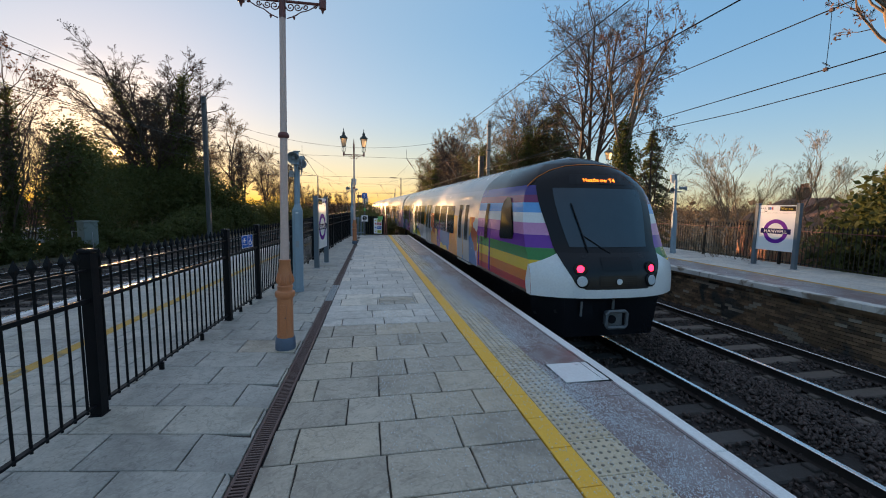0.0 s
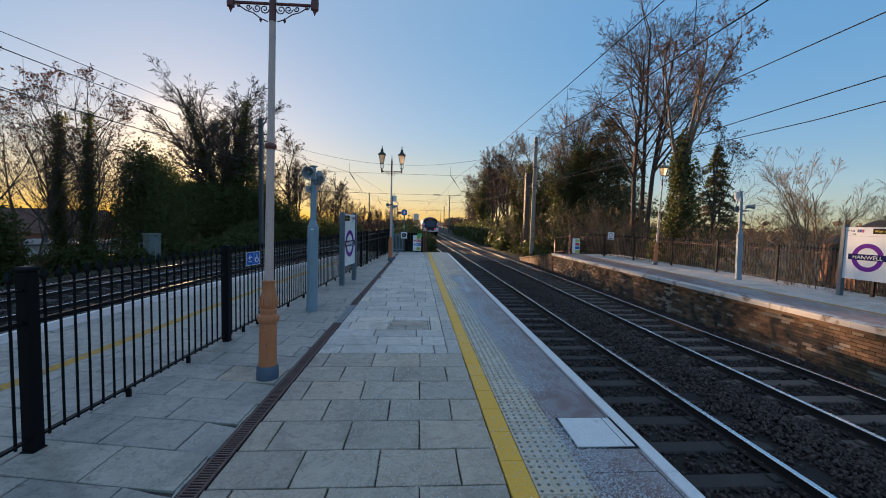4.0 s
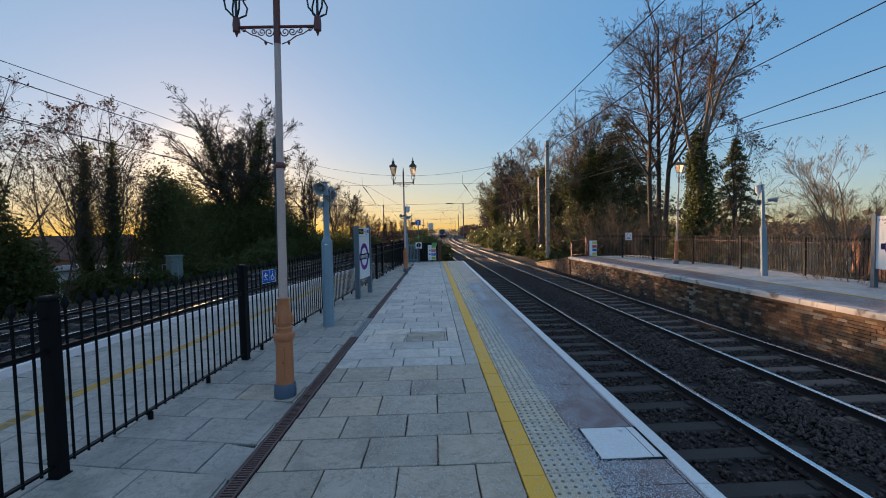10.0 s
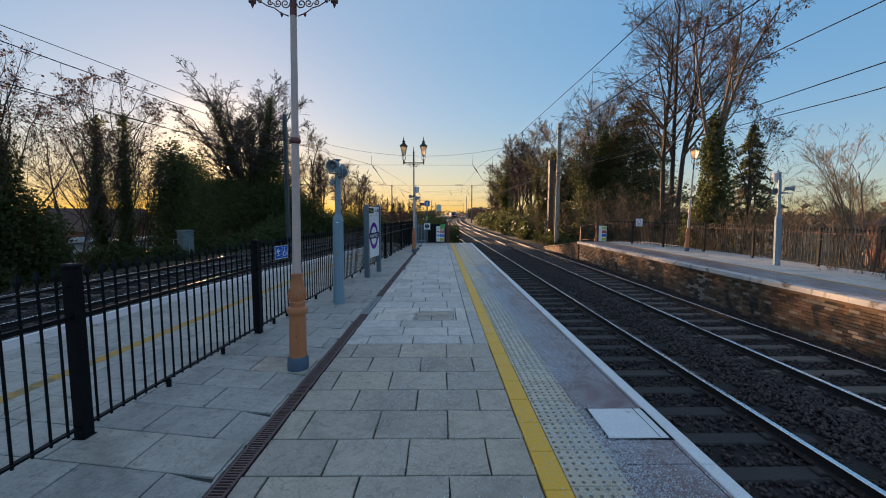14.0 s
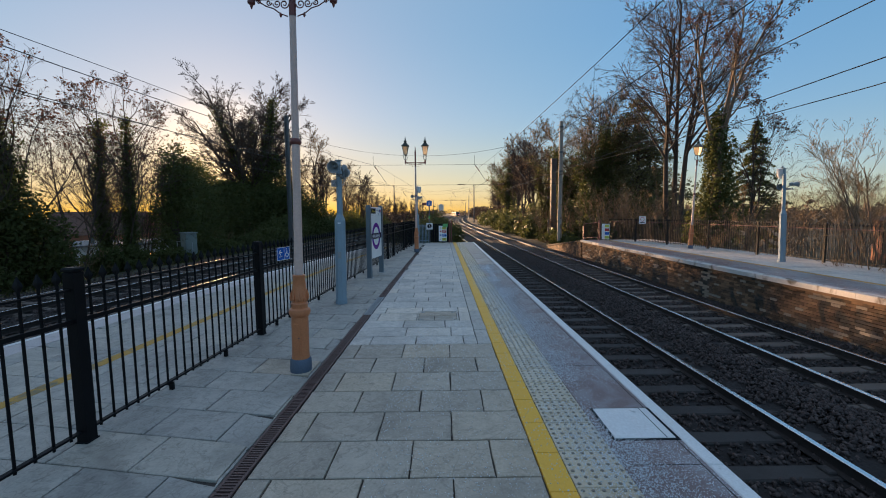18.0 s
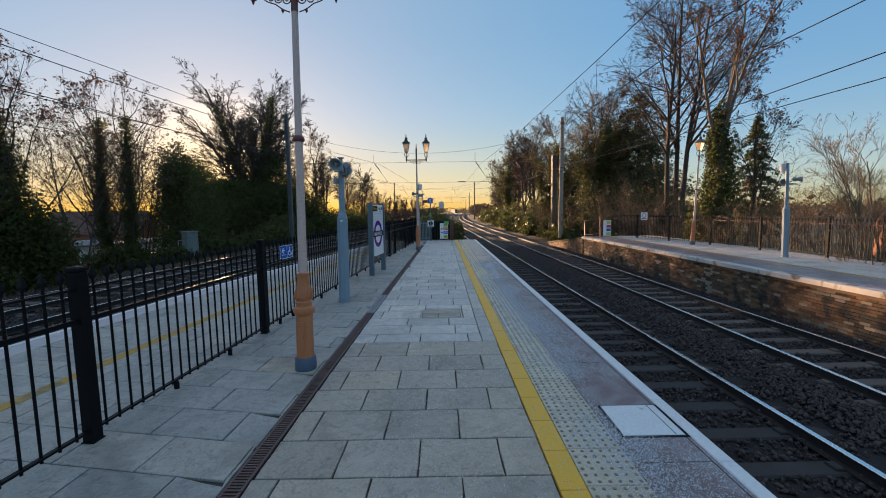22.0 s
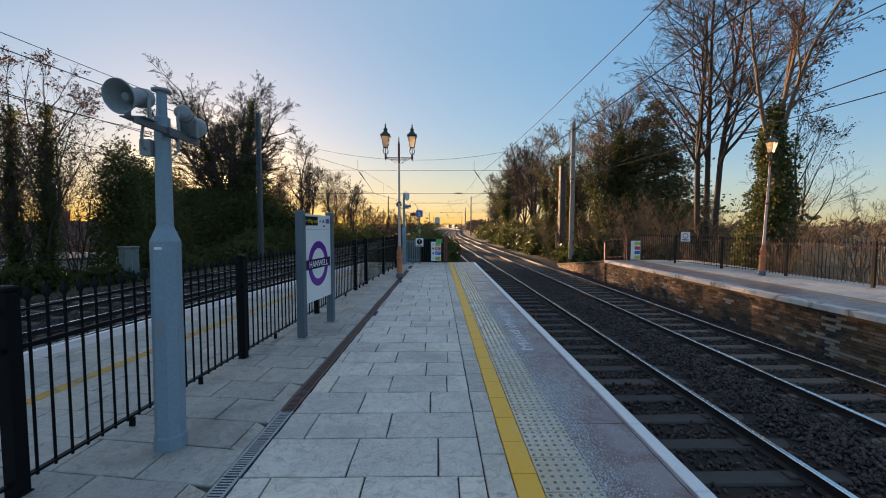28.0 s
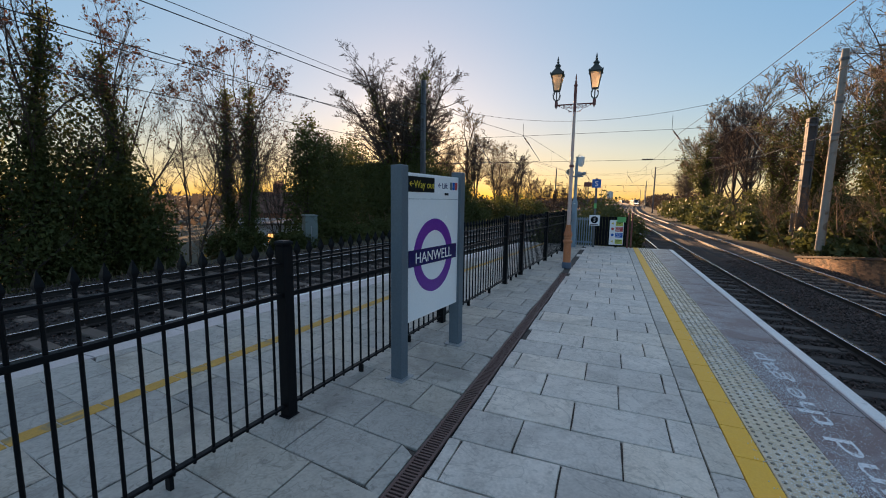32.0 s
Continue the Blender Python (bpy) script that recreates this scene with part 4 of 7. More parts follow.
# ---- lamp columns ----
def lantern_parts(parent, cx, z0, swivel=0.0):
    """A four-sided tapered street lantern standing on its frog at z0."""
    ln = Shape()
    for a in range(4):
        t = radians(45 + 90 * a) + swivel
        c, s = math.cos(t), math.sin(t)
        ln.tube([(cx + 0.02 * c, 0.02 * s, z0), (cx + 0.10 * c, 0.10 * s, z0 + 0.06), (cx + 0.115 * c, 0.115 * s, z0 + 0.14), (cx + 0.075 * c, 0.075 * s, z0 + 0.20), (cx + 0.088 * c, 0.088 * s, z0 + 0.235)], 0.010, 5)
    ln.tube([(cx, 0, z0 - 0.02), (cx, 0, z0 + 0.22)], 0.014, 8)
    fr = part("lantern_frame", ln, "lantern_green", parent, "dark green scrolled lantern holder")
    zb, zt, rb, rt = z0 + 0.235, z0 + 0.60, 0.095, 0.185
    fm = Shape()
    fm.lathe([(rb + 0.012, zb - 0.012), (rb + 0.012, zb + 0.008)], 4, cx, 0, turn=swivel)
    for a in range(4):
        t = radians(45 + 90 * a) + swivel
        fm.tube([(cx + rb * math.cos(t), rb * math.sin(t), zb), (cx + rt * math.cos(t), rt * math.sin(t), zt)], 0.010, 4)
    part("glazing_bars", fm, "lantern_green", fr)
    rf = Shape().lathe([(rt + 0.035, zt - 0.012), (rt + 0.04, zt + 0.012), (rt - 0.01, zt + 0.06), (0.085, zt + 0.145), (0.075, zt + 0.16)], 4, cx, 0, turn=swivel)
    rf.lathe([(0.055, zt + 0.155), (0.06, zt + 0.20), (0.075, zt + 0.215), (0.05, zt + 0.25), (0.022, zt + 0.275), (0.032, zt + 0.30), (0.012, zt + 0.33), (0.024, zt + 0.35), (0.014, zt + 0.39), (0.003, zt + 0.44)], 10, cx, 0)
    for a in range(4):
        t = radians(45 + 90 * a) + swivel
        rf.lathe([(0.012, zt + 0.0), (0.014, zt + 0.03), (0.002, zt + 0.06)], 6, cx + (rt + 0.03) * math.cos(t), (rt + 0.03) * math.sin(t))
    part("lantern_roof", rf, "lantern_green", fr, "dark green lantern roof with finial")
    for a in range(4):
        t0, t1 = radians(45 + 90 * a) + swivel, radians(135 + 90 * a) + swivel
        q = [(cx + r * math.cos(t), r * math.sin(t), z) for r, t, z in ((rb, t0, zb), (rb, t1, zb), (rt, t1, zt), (rt, t0, zt))]
        nrm = Vector((math.cos((t0 + t1) / 2), math.sin((t0 + t1) / 2), 0)) * 0.004
        s = Shape()
        s.add(q + [tuple(Vector(p) - nrm) for p in q], [(0, 1, 2, 3), (7, 6, 5, 4), (0, 4, 5, 1), (2, 6, 7, 3)])
        part("pane", s, "lantern_pane", fr).visible_shadow = False
    part("mantle", Shape().lathe([(0.02, zt - 0.10), (0.045, zt - 0.07), (0.05, zt - 0.03), (0.03, zt - 0.005)], 10, cx, 0), "mantle", fr, "lit lamp under the roof")


def scroll(s, cx, z, side):
    """Wrought scrollwork under an arm."""
    def spiral(ox, oz, r0, turns, start, hand):
        pts = []
        for i in range(22):
            t = i / 21
            r = r0 * (1 - 0.8 * t)
            a = start + hand * turns * 2 * math.pi * t
            pts.append((cx + side * (ox + r * math.cos(a)), 0, z + oz + r * math.sin(a)))
        s.tube(pts, 0.0065, 4)
    spiral(0.085, -0.055, 0.048, 1.4, radians(180), 1)
    spiral(0.165, -0.05, 0.042, 1.4, radians(0), -1)
    spiral(0.25, -0.04, 0.03, 1.2, radians(180), 1)
    spiral(0.36, -0.03, 0.026, 1.2, radians(0), 1)
    s.tube([(cx + side * 0.05, 0, z - 0.18), (cx + side * 0.13, 0, z - 0.15), (cx + side * 0.20, 0, z - 0.10), (cx + side * 0.28, 0, z - 0.075), (cx + side * 0.37, 0, z - 0.02)], 0.0065, 4)
    s.lathe([(0.004, z - 0.19), (0.016, z - 0.165), (0.004, z - 0.14)], 6, cx + side * 0.125, 0)


def lamp_column(m, label, heads=2, group="platform lamp columns"):
    lc = thing("lamp_column", label, "street lamp", m, group)
    part("base", Shape().lathe([(0.116, 0.0), (0.118, 0.05), (0.113, 0.135), (0.104, 0.150)], 24), "lamp_blue", lc, "blue-grey painted foot", True)
    part("pedestal", Shape().lathe([(0.098, 0.15), (0.096, 0.165), (0.094, 0.20), (0.091, 0.62), (0.096, 0.625), (0.113, 0.655), (0.117, 0.68), (0.110, 0.705), (0.088, 0.72), (0.085, 0.745),
          (0.092, 0.76), (0.092, 0.772), (0.081, 0.785), (0.088, 0.81), (0.092, 0.84), (0.084, 0.88), (0.075, 0.94), (0.062, 1.06), (0.068, 1.07), (0.068, 1.088), (0.044, 1.092)], 28), "lamp_orange", lc, "terracotta cast-iron pedestal", True)
    part("inspection_door", Shape().box(-0.036, 0.036, -0.103, -0.090, 0.22, 0.56, 0.005), "lamp_orange", lc)
    part("door_lock", Shape().lathe([(0.009, 0), (0.007, 0.006)], 8).moved(pose(0.024, -0.103, 0.40, 90, 0, 0)), "iron", lc)
    lv = Shape()
    for k in range(10):
        a = 2 * math.pi * k / 10
        lv.tube([(r * math.cos(a), r * math.sin(a), z) for r, z in ((0.081, 0.80), (0.095, 0.83), (0.089, 0.88), (0.078, 0.93))], [0.009, 0.015, 0.011, 0.003], 5)
    part("leaf_moulding", lv, "lamp_orange", lc, "cast acanthus leaf moulding")
    part("lower_shaft", Shape().lathe([(0.047, 1.092), (0.041, 2.50)], 20), "lamp_cream", lc, smooth=True)
    part("collar", Shape().lathe([(0.043, 2.50), (0.058, 2.512), (0.063, 2.53), (0.057, 2.55), (0.044, 2.565)], 20), "lamp_brown", lc, "brown ring moulding", True)
    part("upper_shaft", Shape().lathe([(0.038, 2.565), (0.033, 3.82)], 18), "lamp_cream", lc, smooth=True)
    part("sleeve", Shape().lathe([(0.036, 3.82), (0.035, 4.42), (0.044, 4.43), (0.044, 4.45), (0.024, 4.47), (0.030, 4.51), (0.010, 4.56), (0.020, 4.60), (0.004, 4.70)] if heads == 2 else [(0.036, 3.82), (0.034, 4.02), (0.07, 4.05), (0.03, 4.08)], 16), "lamp_brown", lc, "brown painted head sleeve", True)
    if heads == 2:
        for side in (-1, 1):
            part("arm", Shape().tube([(side * 0.04, 0, 4.0), (side * 0.40, 0, 4.0)], 0.016, 8), "lamp_brown", lc)
            sc = Shape()
            scroll(sc, 0, 4.0, side)
            part("scrollwork", sc, "lamp_brown", lc, "wrought-iron scroll bracket")
            part("socket", Shape().lathe([(0.004, 3.90), (0.012, 3.92), (0.02, 3.945), (0.038, 3.955), (0.040, 4.03), (0.032, 4.10)], 12, side * 0.437, 0), "lamp_brown", lc, smooth=True)
            lantern_parts(lc, side * 0.437, 4.10)
    else:
        lantern_parts(lc, 0, 4.06, radians(20))
    return lc


lamp_column(pose(-0.885, 5.105, 0, 0, 0.95, -3), "cream and terracotta Victorian lamp column with two lanterns beside the drain")
lamp_column(pose(-0.42, 18.9, 0, 0, 0, 2), "cream and terracotta Victorian lamp column with lit twin lanterns")
lamp_column(pose(12.34, 19.45, 0, 0, 1.9, 0), "single-lantern cream lamp column on the opposite platform", 1)


# ---- loudspeaker poles ----
def horn_speaker(parent, m, label=""):
    h = part("horn", Shape().lathe([(0.055, -0.10), (0.075, -0.08), (0.078, 0.0), (0.066, 0.02), (0.070, 0.06), (0.090, 0.12), (0.125, 0.20), (0.133, 0.206), (0.128, 0.213), (0.120, 0.205), (0.088, 0.135), (0.062, 0.085), (0.045, 0.075)], 28), "horn", parent, label or "grey plastic horn loudspeaker", True, m)
    part("phase_plug", Shape().lathe([(0.040, 0.074), (0.038, 0.13), (0.030, 0.145), (0.012, 0.150)], 14), "horn", h, smooth=True)
    part("seam_ring", Shape().lathe([(0.079, -0.012), (0.081, -0.006), (0.079, 0.0)], 24), "post_steel", h)


def speaker_pole(m, label, tall=2.85, cam_top=False, shoulder=1.63):
    sp = thing("loudspeaker_pole", label, "pole", m, "loudspeaker poles")
    part("base_plate", Shape().lathe([(0.114, 0.0), (0.114, 0.10), (0.107, 0.115)], 8), "pole_blue", sp)
    part("lower_shaft", Shape().lathe([(0.106, 0.0), (0.104, shoulder), (0.064, shoulder + 0.10), (0.058, shoulder + 0.12)], 8), "pole_blue", sp, "octagonal pale blue steel shaft")
    part("hatch", Shape().box(0.085, 0.101, -0.038, 0.038, 0.45, 0.95, 0.004), "pole_blue", sp)
    part("label_plate", Shape().box(-0.026, 0.026, -0.1005, -0.096, shoulder - 0.06, shoulder - 0.04), "sign_white", sp, "small white plate")
    part("sticker", Shape().box(-0.034, 0.030, -0.1005, -0.095, 0.90, 1.03), "horn", sp, "faded pale sticker")
    part("upper_shaft", Shape().lathe([(0.058, shoulder + 0.11), (0.054, tall - 0.21), (0.036, tall - 0.20), (0.034, tall - 0.02)], 8), "pole_blue", sp)
    part("cap", Shape().lathe([(0.05, tall - 0.02), (0.066, tall - 0.015), (0.066, tall), (0.01, tall + 0.005)], 16), "horn", sp)
    if not cam_top:
        part("crossarm", Shape().box(0.050, 0.080, -0.40, 0.38, tall - 0.345, tall - 0.300, 0.004), "post_steel", sp, "dark steel crossarm")
        part("arm_clamp", Shape().box(0.040, 0.095, -0.075, 0.075, tall - 0.355, tall - 0.290, 0.006), "post_steel", sp)
        for y in (-0.30, 0.27):
            part("mounting_plate", Shape().box(-0.06, 0.10, y - 0.07, y + 0.07, tall - 0.300, tall - 0.290, 0.003), "post_steel", sp)
        part("junction_box", Shape().box(-0.14, -0.06, -0.05, 0.05, tall - 0.50, tall - 0.38, 0.006), "horn", sp)
        horn_speaker(sp, pose(-0.01, -0.24, tall - 0.135, 104, 0, -8) @ Matrix.Scale(0.86, 4))
        horn_speaker(sp, pose(0.07, 0.19, tall - 0.145, -112, 0, 6) @ Matrix.Scale(0.80, 4))
        for x, y, z in ((-0.075, -0.25, 0.13), (0.06, -0.25, 0.13), (0.005, 0.24, 0.16), (0.135, 0.24, 0.16), (-0.03, -0.345, 0.245), (0.07, 0.33, 0.25)):
            part("strap", Shape().box(x - 0.005, x + 0.005, y - 0.016, y + 0.016, tall - 0.295, tall - z, 0.002), "horn", sp)
        part("cable", Shape().tube([(0.02, -0.25, tall - 0.30), (0.0, -0.24, tall - 0.38), (-0.04, -0.18, tall - 0.45), (-0.10, -0.05, tall - 0.455)], 0.010, 6), "horn", sp)
        part("cable", Shape().tube([(0.07, 0.11, tall - 0.13), (0.08, 0.06, tall - 0.20), (0.085, 0.06, tall - 0.34), (0.075, 0.07, tall - 0.45), (0.04, 0.05, tall - 0.48)], 0.010, 6), "horn", sp)
    else:
        part("crossarm", Shape().box(-0.25, 0.25, -0.09, -0.05, tall - 0.72, tall - 0.67, 0.004), "horn", sp)
        horn_speaker(sp, pose(-0.16, -0.14, tall - 0.55, 90, 0, -30) @ pose(0, 0, 0, 0, 0, -90) @ Matrix.Scale(0.8, 4))
        horn_speaker(sp, pose(0.24, -0.04, tall - 0.60, -96, 0, 60) @ pose(0, 0, 0, 0, 0, 90) @ Matrix.Scale(0.8, 4))
        part("camera_housing", Shape().lathe([(0.06, tall - 0.34), (0.085, tall - 0.28), (0.11, tall - 0.24), (0.115, tall - 0.04), (0.13, tall - 0.02), (0.05, tall + 0.01)], 16, 0.14, 0), "sign_white", sp, "white camera housing", True)
        part("camera_bracket", Shape().tube([(0, 0, tall - 0.05), (0.07, 0, tall + 0.08), (0.14, 0, tall + 0.02)], 0.014, 6), "galv", sp)
    return sp


speaker_pole(pose(-1.262, 8.50, 0, 0, 0.6, 4), "pale blue octagonal pole with two grey horn loudspeakers beside the railings", 2.78)
speaker_pole(pose(-0.68, 23.9, 0, 0, 0, 0), "pale blue pole with loudspeakers and a white camera", 3.25, True)
speaker_pole(pose(12.3, 14.3, 0, -1.9, 0, 90), "grey pole with loudspeakers and white camera on the opposite platform", 3.15, True)


# ---- station name boards ----
def arrow_left(s, x, z, size, y):
    s.box(x, x + size, y, y + 0.002, z - size * 0.07, z + size * 0.07)
    for q in (40, -40):
        s.box(0, size * 0.55, 0, 0.002, -size * 0.07, size * 0.07, m=pose(x, y, z, 0, q, 0))


def name_board(m, label, w=1.0, mirrored=False):
    nb = thing("station_sign", label, "sign", m, "station name boards")
    for x in (-0.05, w + 0.05):
        p = part("post", Shape().box(x - 0.05, x + 0.05, -0.06, 0.06, 0, 1.99, 0.006), "sign_grey", nb, "grey-blue square steel post")
        part("foot_plate", Shape().box(x - 0.10, x + 0.10, -0.10, 0.10, 0, 0.012, 0.003), "galv", p)
    part("panel", Shape().box(0, w, -0.03, 0.03, 0.515, 1.93, 0.004), "sign_white", nb, "white enamel panel")
    part("division", Shape().box(0.01, w - 0.01, -0.0325, -0.0305, 1.688, 1.692), "sign_grey", nb)
    ring, n, cz, cx = Shape(), 48, 1.12, w / 2
    for yy in (-0.031, -0.0335):
        for r in (0.375, 0.255):
            ring.v += [(cx + r * math.cos(2 * math.pi * i / n), yy, cz + r * math.sin(2 * math.pi * i / n)) for i in range(n)]
    for i in range(n):
        j = (i + 1) % n
        ring.f += [(2 * n + i, 2 * n + j, 3 * n + j, 3 * n + i), (i, j, 2 * n + j, 2 * n + i), (n + j, n + i, 3 * n + i, 3 * n + j)]
    part("roundel_ring", ring, "purple", nb, "purple ring")
    part("roundel_bar", Shape().box(cx - 0.46, cx + 0.46, -0.0365, -0.0338, cz - 0.075, cz + 0.085), "navy", nb, "navy bar")
    text_part("station_name", "HANWELL", 0.150, "sign_white", nb, pose(cx, -0.0372, cz - 0.048, 90, 0, 0), "white capitals", "CENTER")
    wx = w - 0.49 if mirrored else 0.03
    part("way_out_panel", Shape().box(wx, wx + 0.46, -0.0338, -0.0305, 1.755, 1.90), "black", nb, "black direction panel")
    text_part("way_out", "Way out", 0.10, "sign_yellow", nb, pose(wx + (0.03 if mirrored else 0.10), -0.0345, 1.795, 90, 0, 0))
    if not mirrored:
        a = Shape()
        arrow_left(a, wx + 0.03, 1.83, 0.06, -0.0358)
        part("arrow", a, "sign_yellow", nb)
    lx = 0.05 if mirrored else w - 0.43
    text_part("lift_words", "Lift", 0.085, "navy", nb, pose(lx + 0.075, -0.0315, 1.80, 90, 0, 0))
    a = Shape()
    arrow_left(a, lx, 1.83, 0.055, -0.0325)
    part("arrow", a, "navy", nb)
    for i, c in enumerate(("sign_grey", "sign_blue", "sign_red")):
        part("pictogram", Shape().box(lx + 0.24 + i * 0.056, lx + 0.288 + i * 0.056, -0.0328, -0.0305, 1.79, 1.87), c, nb)
    part("small_panel", Shape().box(lx + 0.13, lx + 0.21, -0.0328, -0.0305, 1.73, 1.755), "black", nb)
    return nb


name_board(pose(-1.245, 11.655, 0, 0, 0, math.degrees(math.atan2(0.995, 0.145))), "white station name board with purple ring on two grey posts")
name_board(pose(12.70, 11.12, 0, 0, 0, -88), "white station name board on the opposite platform", 1.15, True)


# ---- end of the island platform ----
def end_fixtures():
    ef = thing("end_gate", "pale blue barred gate closing the platform end", "gate", pose(-0.62, 24.45, 0))
    for i in range(7):
        part("bar", Shape().box(0.02 + i * 0.085, 0.055 + i * 0.085, -0.012, 0.012, 0.0, 1.08, 0.004), "pole_blue", ef)
    for z in (0.12, 0.98):
        part("gate_rail", Shape().box(0.0, 0.58, 0.012, 0.03, z, z + 0.05), "pole_blue", ef)
    bf = thing("end_barrier", "solid black barrier fence across the platform end", "fence", pose(0.0, 24.5, 0))
    for i in range(12):
        part("slat", Shape().box(0.0 + i * 0.1, 0.09 + i * 0.1, -0.01, 0.01, 0.05, 1.12, 0.004), "black", bf)
    for x in (-0.02, 1.14, 1.26):
        part("post", Shape().box(x, x + 0.06, -0.06, 0.0, 0, 1.28, 0.006), "black" if x < 1 else "lamp_brown", bf)
    nt = thing("notice_board", "white notice board with coloured warning panels fixed to the barrier", "sign", pose(0.55, 24.42, 0))
    part("board", Shape().box(0, 0.47, -0.012, 0.0, 0.10, 1.0, 0.003), "sign_white", nt)
    part("post", Shape().box(0.2, 0.27, 0.0, 0.04, 0.0, 0.9), "black", nt)
    for i, (c, z) in enumerate((("sign_lime", 0.86), ("sign_red", 0.66), ("sign_blue", 0.44), ("sign_lime", 0.20))):
        p = part("panel", Shape().box(0.20, 0.45, -0.0155, -0.0125, z - 0.07, z + 0.10), c, nt)
        for k in range(3):
            part("text_bar", Shape().box(0.225, 0.42 - 0.03 * k, -0.0175, -0.0157, z + 0.06 - 0.045 * k, z + 0.073 - 0.045 * k), "sign_white" if c in ("sign_red", "sign_blue") else "black", p)
        part("pictogram", Shape().lathe([(0.05, 0), (0.05, 0.003)], 3 if i % 3 == 0 else 16).moved(pose(0.105, -0.0125, z + 0.02, 90, 0, 0)), ("sign_yellow", "sign_red", "sign_blue", "sign_yellow")[i], nt)
    part("green_notice", Shape().box(0.24, 0.53, -0.022, -0.0135, 0.93, 1.12, 0.003), "sign_green", nt, "bright green notice")
    ss = thing("stop_sign_post", "grey post with a blue square sign and a white round-symbol sign", "sign", pose(0.02, 24.1, 0))
    part("post", Shape().lathe([(0.04, 0), (0.04, 2.5)], 10), "post_steel", ss)
    b = part("blue_sign", Shape().box(-0.15, 0.15, -0.065, -0.042, 2.16, 2.46, 0.004), "sign_blue", ss)
    text_part("letter", "S", 0.27, "sign_white", b, pose(0, -0.0665, 2.215, 90, 0, 0), align="CENTER")
    w = part("white_sign", Shape().box(-0.18, 0.18, -0.065, -0.042, 0.80, 1.18, 0.004), "sign_white", ss)
    part("disc", Shape().lathe([(0.125, 0), (0.125, 0.003)], 24).moved(pose(0, -0.0655, 1.01, 90, 0, 0)), "black", w)
    text_part("letter", "S", 0.19, "sign_white", w, pose(0, -0.070, 0.945, 90, 0, 0), align="CENTER")
    part("text_bar", Shape().box(-0.14, 0.14, -0.067, -0.0652, 0.82, 0.845), "black", w)
    part("lamp_head", Shape().box(-0.42, -0.16, -0.10, 0.10, 2.20, 2.36, 0.02), "lamp_brown", ss, "brown monitor hood")
    part("yellow_tag", Shape().box(-0.045, 0.045, -0.048, -0.0405, 1.42, 1.60), "sign_green", ss)
end_fixtures()


# ---- opposite platform ----
OX = 9.40
RAMP = Shape()
RAMP.add([(OX + 0.27, 25.9, 0.0), (13.95, 25.9, 0.0), (13.95, 34.4, -0.97), (OX + 0.27, 34.4, -0.97), (OX + 0.27, 25.9, -0.05), (13.95, 25.9, -0.05), (13.95, 34.4, -1.02), (OX + 0.27, 34.4, -1.02)],
         [(0, 1, 2, 3), (7, 6, 5, 4), (0, 4, 5, 1), (1, 5, 6, 2), (2, 6, 7, 3), (3, 7, 4, 0)])


def far_platform():
    s = Shape()
    prof = [(-15, 0.0), (25.9, 0.0), (34.5, -0.98)]
    for y, z in prof:
        s.v += [(OX + 0.30, y, -1.4), (OX + 0.30, y, z - 0.06), (14.0, y, z - 0.06), (14.0, y, -1.4)]
    for j in range(2):
        s.f += [(j * 4 + i, j * 4 + i + 1, j * 4 + 5 + i, j * 4 + 4 + i) for i in range(3)]
    s.f += [(0, 3, 2, 1), (8, 9, 10, 11)]
    op = solid("platform_opposite", s, "mortar", "opposite platform core with an end ramp", "platform", kind="structure")
    r = random.Random(31)
    y = -8.0
    while y < 25.9:
        h = min(r.uniform(0.5, 0.7), 25.9 - y)
        x = 11.05
        while x < 13.9:
            w = min(r.uniform(0.6, 1.0), 13.9 - x)
            if h > 0.1:
                part("paving_stone", Shape().box(x + 0.006, x + w - 0.006, y + 0.006, y + h - 0.006, -0.05, 0.0, 0.006), "flag", op)
            x += w
        y += h
    part("edge_strip", Shape().box(OX + 0.27, 10.88, -10, 25.88, -0.05, 0.0, 0.004), "tarmac", op, "red-brown tarmac strip")
    part("yellow_line", Shape().box(10.885, 11.04, -10, 25.88, -0.05, 0.002, 0.003), "yellow_old", op, "faded yellow line")
    part("ramp_surface", RAMP, "concrete", op, "concrete end ramp")
    y = -9.0
    while y < 25.9:
        h = min(1.0, 25.9 - y)
        part("coping_stone", Shape().box(OX, OX + 0.27, y + 0.004, y + h - 0.004, -0.12, 0.004, 0.012), "white_worn", op, "whitewashed worn coping" if y < -8 else "")
        y += 1.0
    return op
opp = far_platform()


